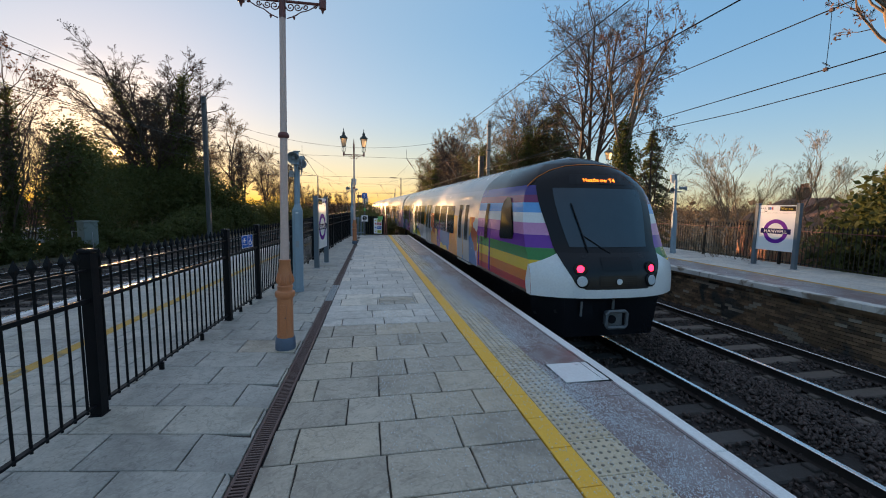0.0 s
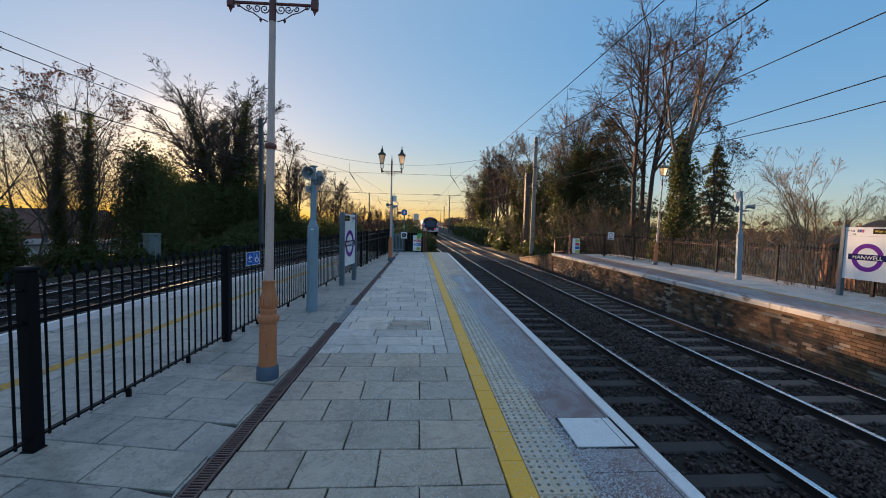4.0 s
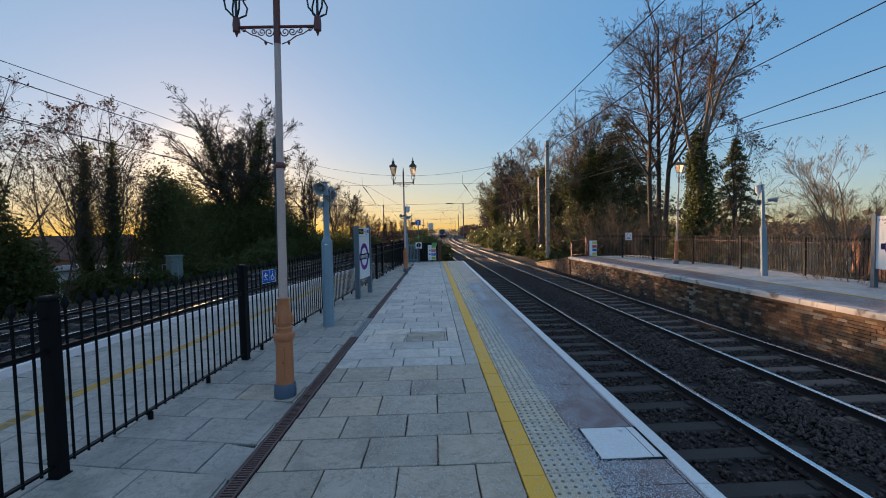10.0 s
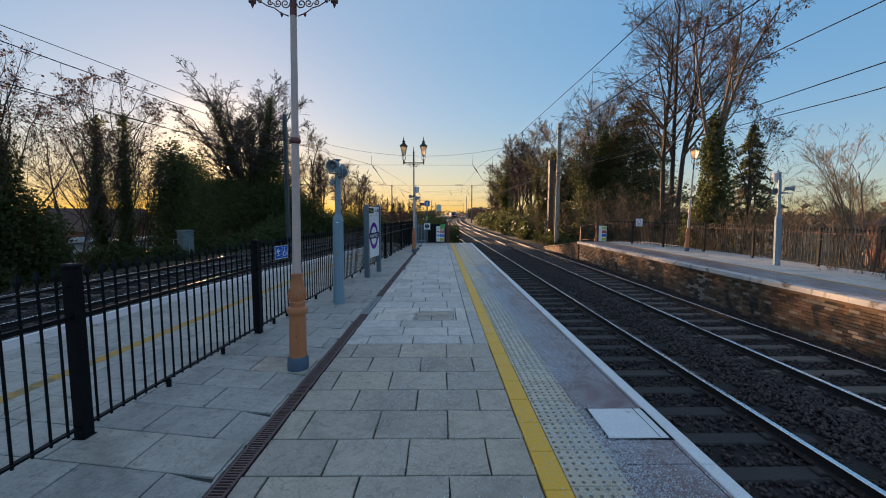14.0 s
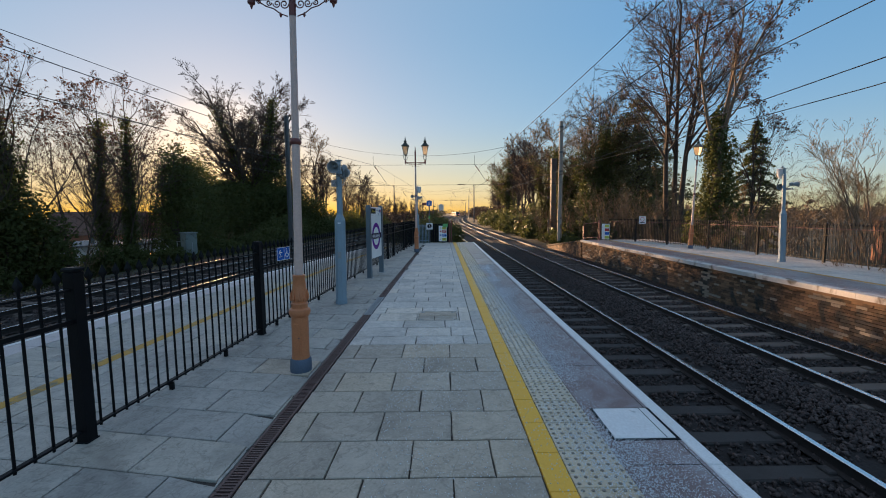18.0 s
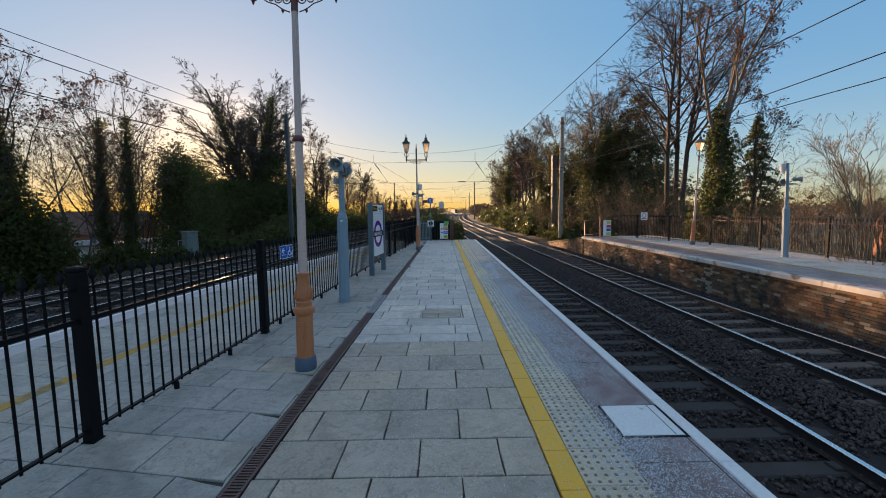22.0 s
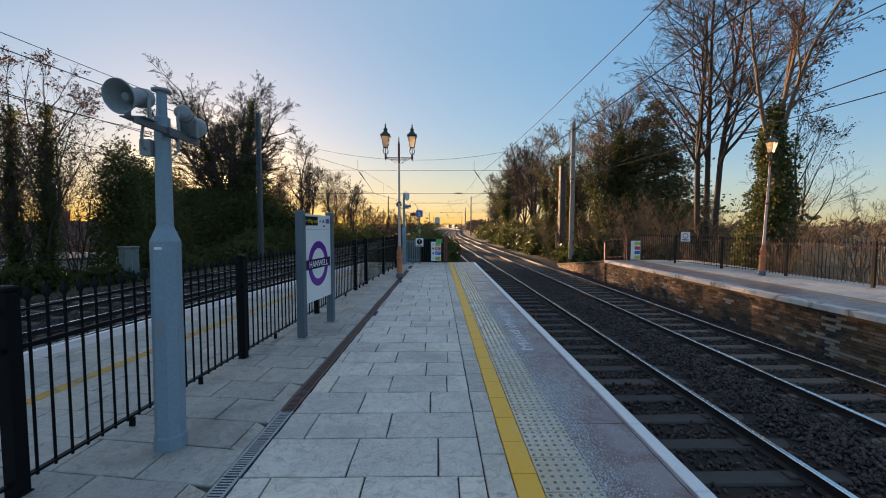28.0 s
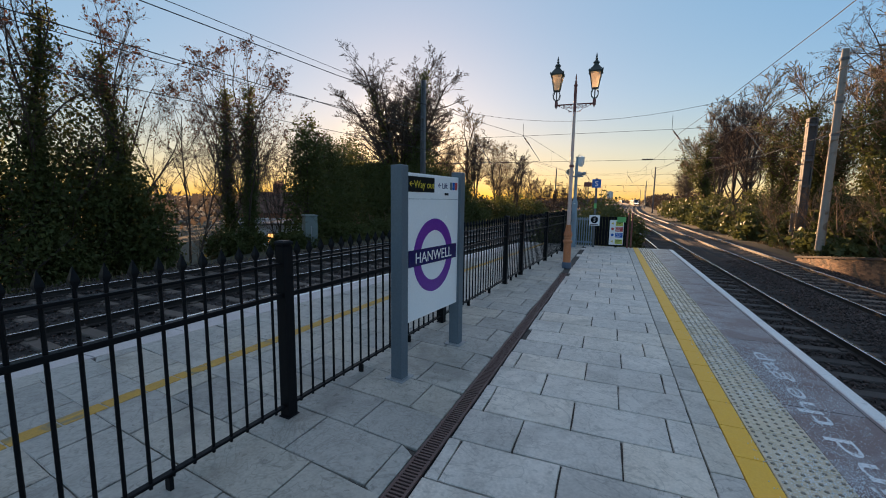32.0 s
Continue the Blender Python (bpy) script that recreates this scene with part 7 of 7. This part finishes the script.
def house(x, y, turn, label, wall="house_brick", w=9.0, d=8.0, h=4.8, r=2.8):
    b = thing("house", label, "house", pose(x, y, ground_z(x, y), 0, 0, turn))
    part("wall", Shape().box(-w / 2, w / 2, -d / 2, d / 2, 0, h), wall, b)
    s = Shape()
    s.add([(-w / 2 - .3, -d / 2 - .3, h), (w / 2 + .3, -d / 2 - .3, h), (w / 2 + .3, d / 2 + .3, h), (-w / 2 - .3, d / 2 + .3, h), (-w / 2 - .3, 0, h + r), (w / 2 + .3, 0, h + r)],
          [(0, 1, 5, 4), (2, 3, 4, 5), (0, 4, 3), (1, 2, 5), (3, 2, 1, 0)])
    rf = part("roof", s, "roof", b, "clay-tiled roof")
    part("chimney", Shape().box(-0.7, 0.7, -0.35, 0.35, h + r - 0.5, h + r + 1.1, 0.05), "house_brick", rf)
    for i in range(4):
        part("chimney_pot", Shape().lathe([(0.14, h + r + 1.1), (0.11, h + r + 1.5)], 8, -0.5 + i * 0.33, 0), "lamp_orange", rf)
    for i in range(3):
        wd = part("window", Shape().box(-w / 2 + 1 + i * 2.6, -w / 2 + 2.3 + i * 2.6, -d / 2 - 0.05, -d / 2, h - 2.0, h - 0.6), "sign_white", b)
        part("pane", Shape().box(-w / 2 + 1.1 + i * 2.6, -w / 2 + 2.2 + i * 2.6, -d / 2 - 0.07, -d / 2 - 0.055, h - 1.9, h - 0.7), "pane", wd)


build_white_building()
house(44, 34, 60, "red-brick house with chimney pots behind the trees", r=2.4, h=4.0)
house(36, 22, 75, "brick house half hidden by shrubs", h=3.4, r=2.2)
house(-42, 52, 20, "house with a reddish roof beyond the bank")
house(-60, 66, 40, "house with a reddish roof among distant trees", h=3.0, r=2.4)
house(-60, 30, 30, "distant house with a reddish roof")
tb = thing("tower_block", "distant tower block on the horizon, paled in colour as by haze", "building", pose(0, 900, -5))
part("wall", Shape().box(-5.5, 5.5, -8, 8, 0, 25), "tower", tb)
part("roof_plant", Shape().box(-2, 2, -3, 3, 25, 26.5), "tower", tb)
cb = thing("lineside_cabinet", "grey-green lineside equipment cabinet beside a small guard rail", "cabinet", pose(-16.7, 28.5, ground_z(-16.7, 28.5), 0, 0, -35))
part("body", Shape().box(-0.4, 0.4, -0.35, 0.35, 0, 1.9, 0.03), "cabinet", cb)
part("door", Shape().box(-0.35, 0.35, -0.375, -0.351, 0.12, 1.8, 0.01), "cabinet", cb)
part("lid", Shape().box(-0.45, 0.45, -0.42, 0.40, 1.9, 1.97, 0.02), "cabinet", cb)
for x in (-1.6, -0.7, 0.7):
    part("rail_post", Shape().tube([(x, -0.1, 0), (x, -0.1, 1.3)], 0.025, 6), "galv", cb)
part("guard_rail", Shape().tube([(-1.6, -0.1, 1.28), (-0.7, -0.1, 1.28)], 0.022, 6).tube([(-1.6, -0.1, 0.7), (-0.7, -0.1, 0.7)], 0.022, 6), "galv", cb)


# ---- trains ----
def gloss(name, c, rough=0.22, metal=0.0):
    return material(name, c, tuple(v * 0.92 for v in c), rough=rough, metal=metal, scale=1.5, fine=30, bump=0.01, coords="object", contrast=0.25)
for nm, c in (("t_brown", (0.10, 0.05, 0.03)), ("t_red", (0.50, 0.02, 0.02)), ("t_orange", (0.68, 0.16, 0.02)), ("t_yellow", (0.75, 0.46, 0.02)), ("t_green", (0.015, 0.20, 0.05)),
              ("t_purple", (0.16, 0.03, 0.32)), ("t_pink", (0.62, 0.27, 0.48)), ("t_white", (0.74, 0.75, 0.76)), ("t_sky", (0.10, 0.36, 0.72)), ("t_maroon", (0.20, 0.03, 0.12)), ("t_navy", (0.05, 0.04, 0.22)),
              ("t_grey", (0.36, 0.36, 0.37)), ("t_roof", (0.30, 0.30, 0.31)), ("t_black", (0.008, 0.009, 0.012)), ("t_dark", (0.013, 0.015, 0.019)), ("t_teal", (0.05, 0.35, 0.30))):
    M[nm] = gloss(nm, c)
for nm in ("t_black", "t_dark"):
    M[nm].node_tree.nodes["Principled BSDF"].inputs["Specular IOR Level"].default_value = 0.25
M["t_glass"] = material("tinted_train_glass", (0.02, 0.028, 0.035), rough=0.06, bump=0, coords="object", spec=0.8)
# blue of the reflected sky is put into the glass colour
M["t_screen"] = material("sky_tinted_windscreen", (0.020, 0.042, 0.062), (0.015, 0.034, 0.052), rough=0.07, bump=0, coords="object", spec=0.6)
M["tail"] = material("lit_red_tail_lamp", (0.8, 0.02, 0.04), rough=0.3, bump=0, coords="object", emit=(1.0, 0.02, 0.06), emit_strength=2.2)
M["unlit"] = material("unlit_headlamp_lens", (0.50, 0.56, 0.62), rough=0.1, bump=0, coords="object")
M["amber"] = material("amber_display", (0.3, 0.1, 0.0), rough=0.4, bump=0, coords="object", emit=(1.0, 0.22, 0.02), emit_strength=1.6)
M["headlight"] = material("lit_headlamp", (1, 0.9, 0.7), rough=0.3, bump=0, coords="object", emit=(1.0, 0.78, 0.5), emit_strength=260.0)
def mural_paint():
    """Large flowing patches of bright colour, some of them pale."""
    m = gloss("mural_paint", (0.5, 0.5, 0.5))
    n, lk = m.node_tree.nodes, m.node_tree.links.new
    where, warp, add, cells = n.new("ShaderNodeTexCoord"), n.new("ShaderNodeTexNoise"), n.new("ShaderNodeVectorMath"), n.new("ShaderNodeTexVoronoi")
    add.operation = "MULTIPLY_ADD"
    add.inputs[1].default_value = (0.9, 0.9, 0.9)
    warp.inputs["Scale"].default_value, cells.inputs["Scale"].default_value = 1.3, 0.75
    lk(where.outputs["Object"], warp.inputs["Vector"]), lk(warp.outputs["Color"], add.inputs[0]), lk(where.outputs["Object"], add.inputs[2])
    lk(add.outputs["Vector"], cells.inputs["Vector"])
    pick, ramp = n.new("ShaderNodeSeparateColor"), n.new("ShaderNodeValToRGB")
    lk(cells.outputs["Color"], pick.inputs["Color"]), lk(pick.outputs["Red"], ramp.inputs["Fac"])
    ramp.color_ramp.interpolation = "CONSTANT"
    cols = ((0.45, 0.42, 0.44), (0.60, 0.22, 0.03), (0.06, 0.16, 0.36), (0.70, 0.42, 0.04), (0.48, 0.28, 0.40), (0.42, 0.08, 0.03), (0.05, 0.26, 0.12), (0.62, 0.60, 0.58), (0.16, 0.05, 0.26), (0.55, 0.30, 0.10))
    for i, c in enumerate(cols):
        e = ramp.color_ramp.elements[i] if i < 2 else ramp.color_ramp.elements.new(i / len(cols))
        e.position, e.color = i / len(cols), (*c, 1)
    lk(ramp.outputs["Color"], n["Principled BSDF"].inputs["Base Color"])
    return m
M["t_mural"] = mural_paint()
HWZ = [(0.95, 1.32), (1.17, 1.37), (2.0, 1.39), (2.6, 1.35), (3.0, 1.25), (3.25, 1.10), (3.45, 0.85), (3.60, 0.55), (3.72, 0.03)]
NOSE = [(0.95, 0.06), (1.15, 0.0), (1.5, 0.02), (1.65, 0.06), (1.8, 0.14), (2.0, 0.29), (2.6, 0.53), (3.0, 0.68), (3.25, 0.82), (3.45, 1.0), (3.60, 1.28), (3.72, 1.9)]
BANDS = [(1.17, "t_brown"), (1.22, "t_red"), (1.37, "t_orange"), (1.56, "t_yellow"), (1.77, "t_green"), (1.97, "t_purple"), (2.19, "t_pink"), (2.40, "t_white"), (2.58, "t_sky"), (2.76, "t_maroon"), (2.90, "t_navy"), (3.08, "t_roof"), (3.25, "t_roof"), (3.40, "t_roof"), (3.52, "t_roof"), (3.62, "t_roof"), (3.69, "t_roof")]
ZS = [b[0] for b in BANDS] + [3.72]
CAR = 22.4


def nose_y(z, u):
    return curve_at(NOSE, z) + 0.44 * abs(u) ** 2.8


def skin(zs, us, out, y_extra=0.0):
    """A patch that follows the nose, proud of it by out."""
    s = Shape()
    for z in zs:
        for u in us:
            s.v.append((u * curve_at(HWZ, z) * (1 + out * 0.3), nose_y(z, u) - out + y_extra, z + out * 0.25))
    w = len(us)
    s.f = [(j * w + i, j * w + i + 1, (j + 1) * w + i + 1, (j + 1) * w + i) for j in range(len(zs) - 1) for i in range(w - 1)]
    return s


def fitted(zs, half, n, out):
    """A patch over the nose whose half width, as a share of the car's, follows the height."""
    s = Shape()
    for z in zs:
        for i in range(n + 1):
            u = half(z) * (2 * i / n - 1)
            s.v.append((u * curve_at(HWZ, z) * (1 + out * 0.3), nose_y(z, u) - out, z + out * 0.25))
    w = n + 1
    s.f = [(j * w + i, j * w + i + 1, (j + 1) * w + i + 1, (j + 1) * w + i) for j in range(len(zs) - 1) for i in range(n)]
    return s


def body_shell(nose):
    """Body of a car; the nose end lies at y = 0."""
    fixed = [3.75] + [4.2 + 0.91 * i for i in range(21)]
    us = span(-1, 1, 14)
    s, rowlen, keys, cols = Shape(), 0, [], []
    for z in ZS:
        hw = curve_at(HWZ, z)
        row = [(-hw, y, z) for y in reversed(fixed)]
        if nose:
            row += [(-hw, 0.5 * (nose_y(z, 1) + 3.75), z)] + [(u * hw, nose_y(z, u), z) for u in us] + [(hw, 0.5 * (nose_y(z, 1) + 3.75), z)]
        else:
            row += [(-hw, 1.5, z), (-hw, 0.0, z), (hw, 0.0, z), (hw, 1.5, z)]
        row += [(hw, y, z) for y in fixed]
        rowlen = len(row)
        s.v += row
    nf = len(fixed)
    names = []
    for j in range(len(ZS) - 1):
        for i in range(rowlen - 1):
            s.f.append((j * rowlen + i, j * rowlen + i + 1, (j + 1) * rowlen + i + 1, (j + 1) * rowlen + i))
            side = min(i, rowlen - 2 - i)
            z = ZS[j]
            if z >= 3.08:
                nm = "t_black" if nose and side >= nf - 1 and z < 3.6 else "t_roof"
            elif nose and side >= nf - 1:
                nm = BANDS[j][1]
            elif z >= 2.58:
                nm = "t_grey"
            elif z < 2.40:
                nm = "t_mural"
            else:
                nm = "t_grey"
            names.append(nm)
    n0 = len(ZS) - 1
    s.f.append([j * rowlen for j in range(n0, -1, -1)] + [j * rowlen + rowlen - 1 for j in range(n0 + 1)])
    names.append("t_black")
    me = s.mesh("body", True)
    order = sorted(set(names))
    for nm in order:
        me.materials.append(M[nm])
    me.polygons.foreach_set("material_index", [order.index(nm) for nm in names])
    return me


SKIRT = Shape()
SKIRT.add([(-1.18, 0.75, 0.46), (-0.85, 0.22, 0.46), (0.85, 0.22, 0.46), (1.18, 0.75, 0.46), (-1.30, 0.62, 1.175), (-0.90, 0.14, 1.175), (0.90, 0.14, 1.175), (1.30, 0.62, 1.175), (-1.15, 3.0, 0.46), (1.15, 3.0, 0.46), (-1.28, 3.0, 1.175), (1.28, 3.0, 1.175)],
          [(0, 1, 5, 4), (1, 2, 6, 5), (2, 3, 7, 6), (8, 0, 4, 10), (3, 9, 11, 7), (9, 3, 2, 1, 0, 8)])


def train_car(label, nose):
    car = thing("train_car", label, "train", group="departing train")
    part("body", body_shell(nose), "t_grey", car, "rainbow-striped and muralled body" if nose else "grey body with colourful mural", True)
    part("underframe", Shape().box(-1.12, 1.12, 1.0 if nose else 0.2, CAR - 0.2, 0.42, 1.18), "t_black", car, "black underframe equipment")
    part("gangway", Shape().box(-0.8, 0.8, CAR - 0.02, CAR + 0.6, 1.0, 3.2), "t_black", car, "black corridor connection")
    def side_panel(nm, y0, y1, z0, z1, mt, out, lab=""):
        for sx in (-1, 1):
            a = Shape()
            zz = span(z0, z1, 3)
            for z in zz:
                for y in (y0, y1):
                    a.v.append((sx * (curve_at(HWZ, z) + out), y, z))
            a.f = [(2 * i, 2 * i + 1, 2 * i + 3, 2 * i + 2) if sx > 0 else (2 * i + 1, 2 * i, 2 * i + 2, 2 * i + 3) for i in range(3)]
            part(nm, a, mt, car, lab)
    doors = (4.5, 10.6, 16.7) if nose else (2.2, 9.8, 17.2)
    for d in doors:
        for k in (0, 1):
            side_panel("door", d + 0.03 + k * 0.72, d + 0.70 + k * 0.72, 1.19, 2.95, "t_grey", 0.010, "pale grey sliding door leaf")
            side_panel("door_window", d + 0.20 + k * 0.72, d + 0.54 + k * 0.72, 1.75, 2.72, "t_glass", 0.016)
        for sx in (-1, 1):
            part("door_step", Shape().box(sx * 1.30 - 0.07, sx * 1.30 + 0.07, d, d + 1.45, 1.10, 1.15), "t_grey", car)
    for a, b in zip(doors, doors[1:] + ((CAR + 0.2,) if nose else (CAR + 0.2,))):
        y = a + 1.9
        while y + 1.15 < b - 0.3:
            side_panel("window", y, y + 1.05, 1.82, 2.70, "t_glass", 0.008)
            y += 1.22
    for y in (2.6, CAR - 4.2):
        bg = part("bogie", Shape().box(-1.0, 1.0, y, y + 2.6, 0.42, 0.62).box(-1.08, -0.94, y - 0.2, y + 2.8, 0.42, 0.72).box(0.94, 1.08, y - 0.2, y + 2.8, 0.42, 0.72), "t_black", car)
        for wy in (y + 0.3, y + 2.3):
            for sx in (-1, 1):
                part("wheel", Shape().lathe([(0.40, -0.06), (0.42, -0.05), (0.42, 0.06), (0.38, 0.065)], 20).moved(pose(sx * 0.75, wy, 0.42, 0, 90, 0)), "rail", bg)
    if nose:
        mask_u = lambda z: curve_at([(1.90, 0.70), (2.3, 0.75), (3.0, 0.88), (3.5, 0.96)], z)
        panel_u = lambda z: curve_at([(1.31, 0.40), (1.34, 0.48), (1.40, 0.53), (1.5, 0.57), (1.7, 0.645), (1.92, 0.70)], z)
        part("front_mask", fitted(span(1.90, 3.50, 14), mask_u, 16, 0.012), "t_black", car, "glossy black front mask", True)
        part("windscreen", fitted(span(2.0, 3.02, 8), lambda z: curve_at([(2.0, 0.53), (3.0, 0.69)], z), 12, 0.020), "t_screen", car, "large raked windscreen", True)
        part("nose_panel", fitted(span(1.31, 1.91, 9), panel_u, 14, 0.014), "t_dark", car, "dark grey lower nose panel", True)
        for sx in (-1, 1):
            ch = Shape()
            for j in range(7):
                for i in range(6):
                    f = i / 5
                    top = 1.90 - 0.20 * f
                    z = 1.172 + (top - 1.172) * j / 6
                    e = panel_u(max(z, 1.31)) - 0.01
                    u = sx * (e + (1 - e) * f)
                    ch.v.append((u * curve_at(HWZ, z) * 1.005, nose_y(z, u) - 0.010, z))
            ch.f = [(j * 6 + i, j * 6 + i + 1, j * 6 + 7 + i, j * 6 + 6 + i) if sx > 0 else (j * 6 + i + 1, j * 6 + i, j * 6 + 6 + i, j * 6 + 7 + i) for j in range(6) for i in range(5)]
            part("chin", ch, "t_white", car, "white corner fairing", True)
            ck = Shape()
            zz = span(1.172, 1.70, 6)
            for k, z in enumerate(zz):
                hw = curve_at(HWZ, z) + 0.012
                for y in (nose_y(z, 1) - 0.01, nose_y(z, 1) + (0.16, 0.20, 0.21, 0.19, 0.15, 0.09, 0.02)[k]):
                    ck.v.append((sx * hw, y, z))
            ck.f = [(2 * i, 2 * i + 1, 2 * i + 3, 2 * i + 2) if sx > 0 else (2 * i + 1, 2 * i, 2 * i + 2, 2 * i + 3) for i in range(6)]
            part("cheek", ck, "t_white", car, "white cheek panel")
            dk = lambda rr, z, u, mt, nm, lift, lab="": part(nm, Shape().lathe([(rr, -0.02), (rr, 0.012), (rr * 0.85, 0.02)], 18).moved(pose(sx * u, nose_y(z, u / 1.39) - lift, z, 84, 0, sx * 13)), mt, car, lab)
            dk(0.118, 1.66, 0.655, "t_black", "lamp_ring", 0.020)
            dk(0.062, 1.66, 0.665, "tail", "tail_lamp", 0.032, "lit red tail lamp")
            dk(0.115, 1.46, 0.64, "t_black", "lamp_ring", 0.020)
            dk(0.088, 1.46, 0.65, "unlit", "headlamp", 0.030, "unlit pale headlamp")
        part("bumper_band", skin(span(1.17, 1.315, 3), span(-0.56, 0.56, 10), 0.016), "t_white", car, "white band over the coupler", True)
        part("skirt", SKIRT, "t_black", car, "black skirt")
        part("coupler", Shape().box(-0.13, 0.13, 0.04, 0.3, 0.68, 0.92, 0.03).tube([(-0.15, 0.0, 0.66), (-0.19, 0.0, 0.70), (-0.19, 0.0, 0.90), (-0.15, 0.0, 0.94), (0.15, 0.0, 0.94), (0.19, 0.0, 0.90), (0.19, 0.0, 0.70), (0.15, 0.0, 0.66), (-0.15, 0.0, 0.66)], 0.03, 6).tube([(-0.6, 0.12, 0.85), (-0.6, 0.10, 1.1)], 0.02, 6).tube([(0.0, 0.12, 0.95), (0.0, 0.12, 1.12)], 0.025, 6), "post_steel", car, "grey coupler head")
        part("coupler_face", Shape().lathe([(0.075, 0.0), (0.07, 0.03)], 12).moved(pose(-0.075, 0.035, 0.80, 90, 0, 0)).lathe([(0.001, 0.79), (0.001, 0.8)], 3, 0, 0.05), "t_black", car)
        part("display", skin(span(3.10, 3.28, 3), span(-0.48, 0.48, 8), 0.017), "t_dark", car)
        text_part("destination", "Heathrow T4", 0.115, "amber", car, pose(0, nose_y(3.15, 0) - 0.03, 3.145, 56, 0, 0), "amber destination lettering", "CENTER")
        part("jumper_hatch", skin(span(1.62, 1.84, 4), span(-0.20, 0.20, 4), 0.022), "t_black", car)
        part("vent", skin(span(1.36, 1.54, 2), span(-0.25, 0.25, 3), 0.020), "t_black", car)
        part("badge", Shape().lathe([(0.05, 0), (0.05, 0.02)], 14).moved(pose(0, nose_y(1.45, 0) - 0.03, 1.45, 90, 0, 0)), "t_white", car)
        part("seam", Shape().tube([(u * curve_at(HWZ, z) * 1.01, nose_y(z, u) - 0.02, z) for u, z in ((-0.99, 3.06), (-0.92, 3.22), (-0.8, 3.36), (-0.6, 3.44), (-0.3, 3.47), (0, 3.48), (0.3, 3.47), (0.6, 3.44), (0.8, 3.36), (0.92, 3.22), (0.99, 3.06))], 0.010, 4), "t_orange", car, "thin orange line over the mask")
        for k in range(5):
            part("vent_slat", skin(span(1.375 + 0.032 * k, 1.388 + 0.032 * k, 1), span(-0.24, 0.24, 3), 0.026), "t_dark", car)
        part("wiper", Shape().tube([(-0.45, nose_y(1.95, 0.35) - 0.05, 1.93), (-0.52, nose_y(2.3, 0.4) - 0.05, 2.3), (-0.62, nose_y(2.7, 0.5) - 0.05, 2.75)], 0.014, 5).tube([(-0.05, nose_y(1.95, 0) - 0.05, 1.90), (-0.52, nose_y(2.25, 0.4) - 0.05, 2.22)], 0.012, 5), "t_black", car)
        for sx in (-1, 1):
            rim, quarter = Shape(), Shape()
            for sh, grow_by, out in ((rim, 0.035, 0.010), (quarter, 0.0, 0.016)):
                ring = [(1.36, 2.10), (1.98, 2.06), (2.05, 2.12), (2.06, 2.60), (1.98, 2.76), (1.86, 2.84), (1.72, 2.82), (1.58, 2.68), (1.44, 2.46), (1.33, 2.22)]
                cy, cz = 1.75, 2.44
                pts = [(sx * (curve_at(HWZ, z) + out), y + grow_by * (1 if y > cy else -1), z + grow_by * (1 if z > cz else -1)) for y, z in ring]
                sh.add(pts, [tuple(range(10)) if sx < 0 else tuple(range(10))[::-1]])
            part("quarter_window", quarter, "t_glass", car)
            part("quarter_window_seal", rim, "t_black", car)
        for y in (2.72, 3.36):
            side_panel("cab_door_seam", y, y + 0.014, 1.19, 2.9, "t_black", 0.006)
        side_panel("cab_door_window", 2.92, 3.14, 1.95, 2.75, "t_glass", 0.014)
        for y in (2.62, 3.44):
            for sx in (-1, 1):
                part("grab_rail", Shape().tube([(sx * 1.41, y, 1.25), (sx * 1.435, y, 1.30), (sx * 1.435, y, 2.05), (sx * 1.41, y, 2.1)], 0.014, 5), "t_purple", car)
        for sx in (-1, 1):
            part("number_bar", Shape().box(sx * 1.125 - 0.008, sx * 1.125 + 0.008, 1.75, 2.35, 0.93, 1.05), "t_white", car)
    return car
last_car = train_car("rear car of a rainbow-striped commuter train with red tail lamps", True)
middle = train_car("grey commuter train car with a bright mural along its side", False)
cars = [last_car, middle] + [copy_thing(middle, Matrix.Identity(4)) for _ in range(7)]
coming = copy_thing(last_car, Matrix.Identity(4))
tagged(coming, "front car of an approaching train with bright headlamps", "train", "approaching train")
for ob in coming.children_recursive:
    if ob.name.startswith("headlamp"):
        ob.data = ob.data.copy()
        ob.data.materials[0] = M["headlight"]
        ob["label"] = "bright lit headlamp"
    if ob.name.startswith("tail_lamp"):
        ob.data = ob.data.copy()
        ob.data.materials[0] = M["t_dark"]
coming_rest = [copy_thing(middle, Matrix.Identity(4)) for _ in range(3)]
for ob in coming_rest:
    tagged(ob, "grey car of an approaching train", "train", "approaching train")


def on_track(k, y):
    """Pose of a car whose near end stands at y on a track."""
    a, b = Vector((track_x(k, y + 3), y + 3)), Vector((track_x(k, y + CAR - 3), y + CAR - 3))
    dx = (b.x - a.x) / (b.y - a.y)
    return Matrix.Translation((a.x - 3 * dx, y, RAIL_Z)) @ Matrix.Rotation(-math.atan(dx), 4, "Z")


def motions():
    times = [0.5 * i for i in range(65)]
    for i, car in enumerate(cars):
        walk(car, [(t, on_track(0, 6.08 + 16.05 * t + i * (CAR + 0.6))) for t in times])
    for i, car in enumerate([coming] + coming_rest):
        walk(car, [(t, on_track(1, 287 + 23.0 * (32 - t) * 0.72 + i * (CAR + 0.6))) for t in times])


motions()
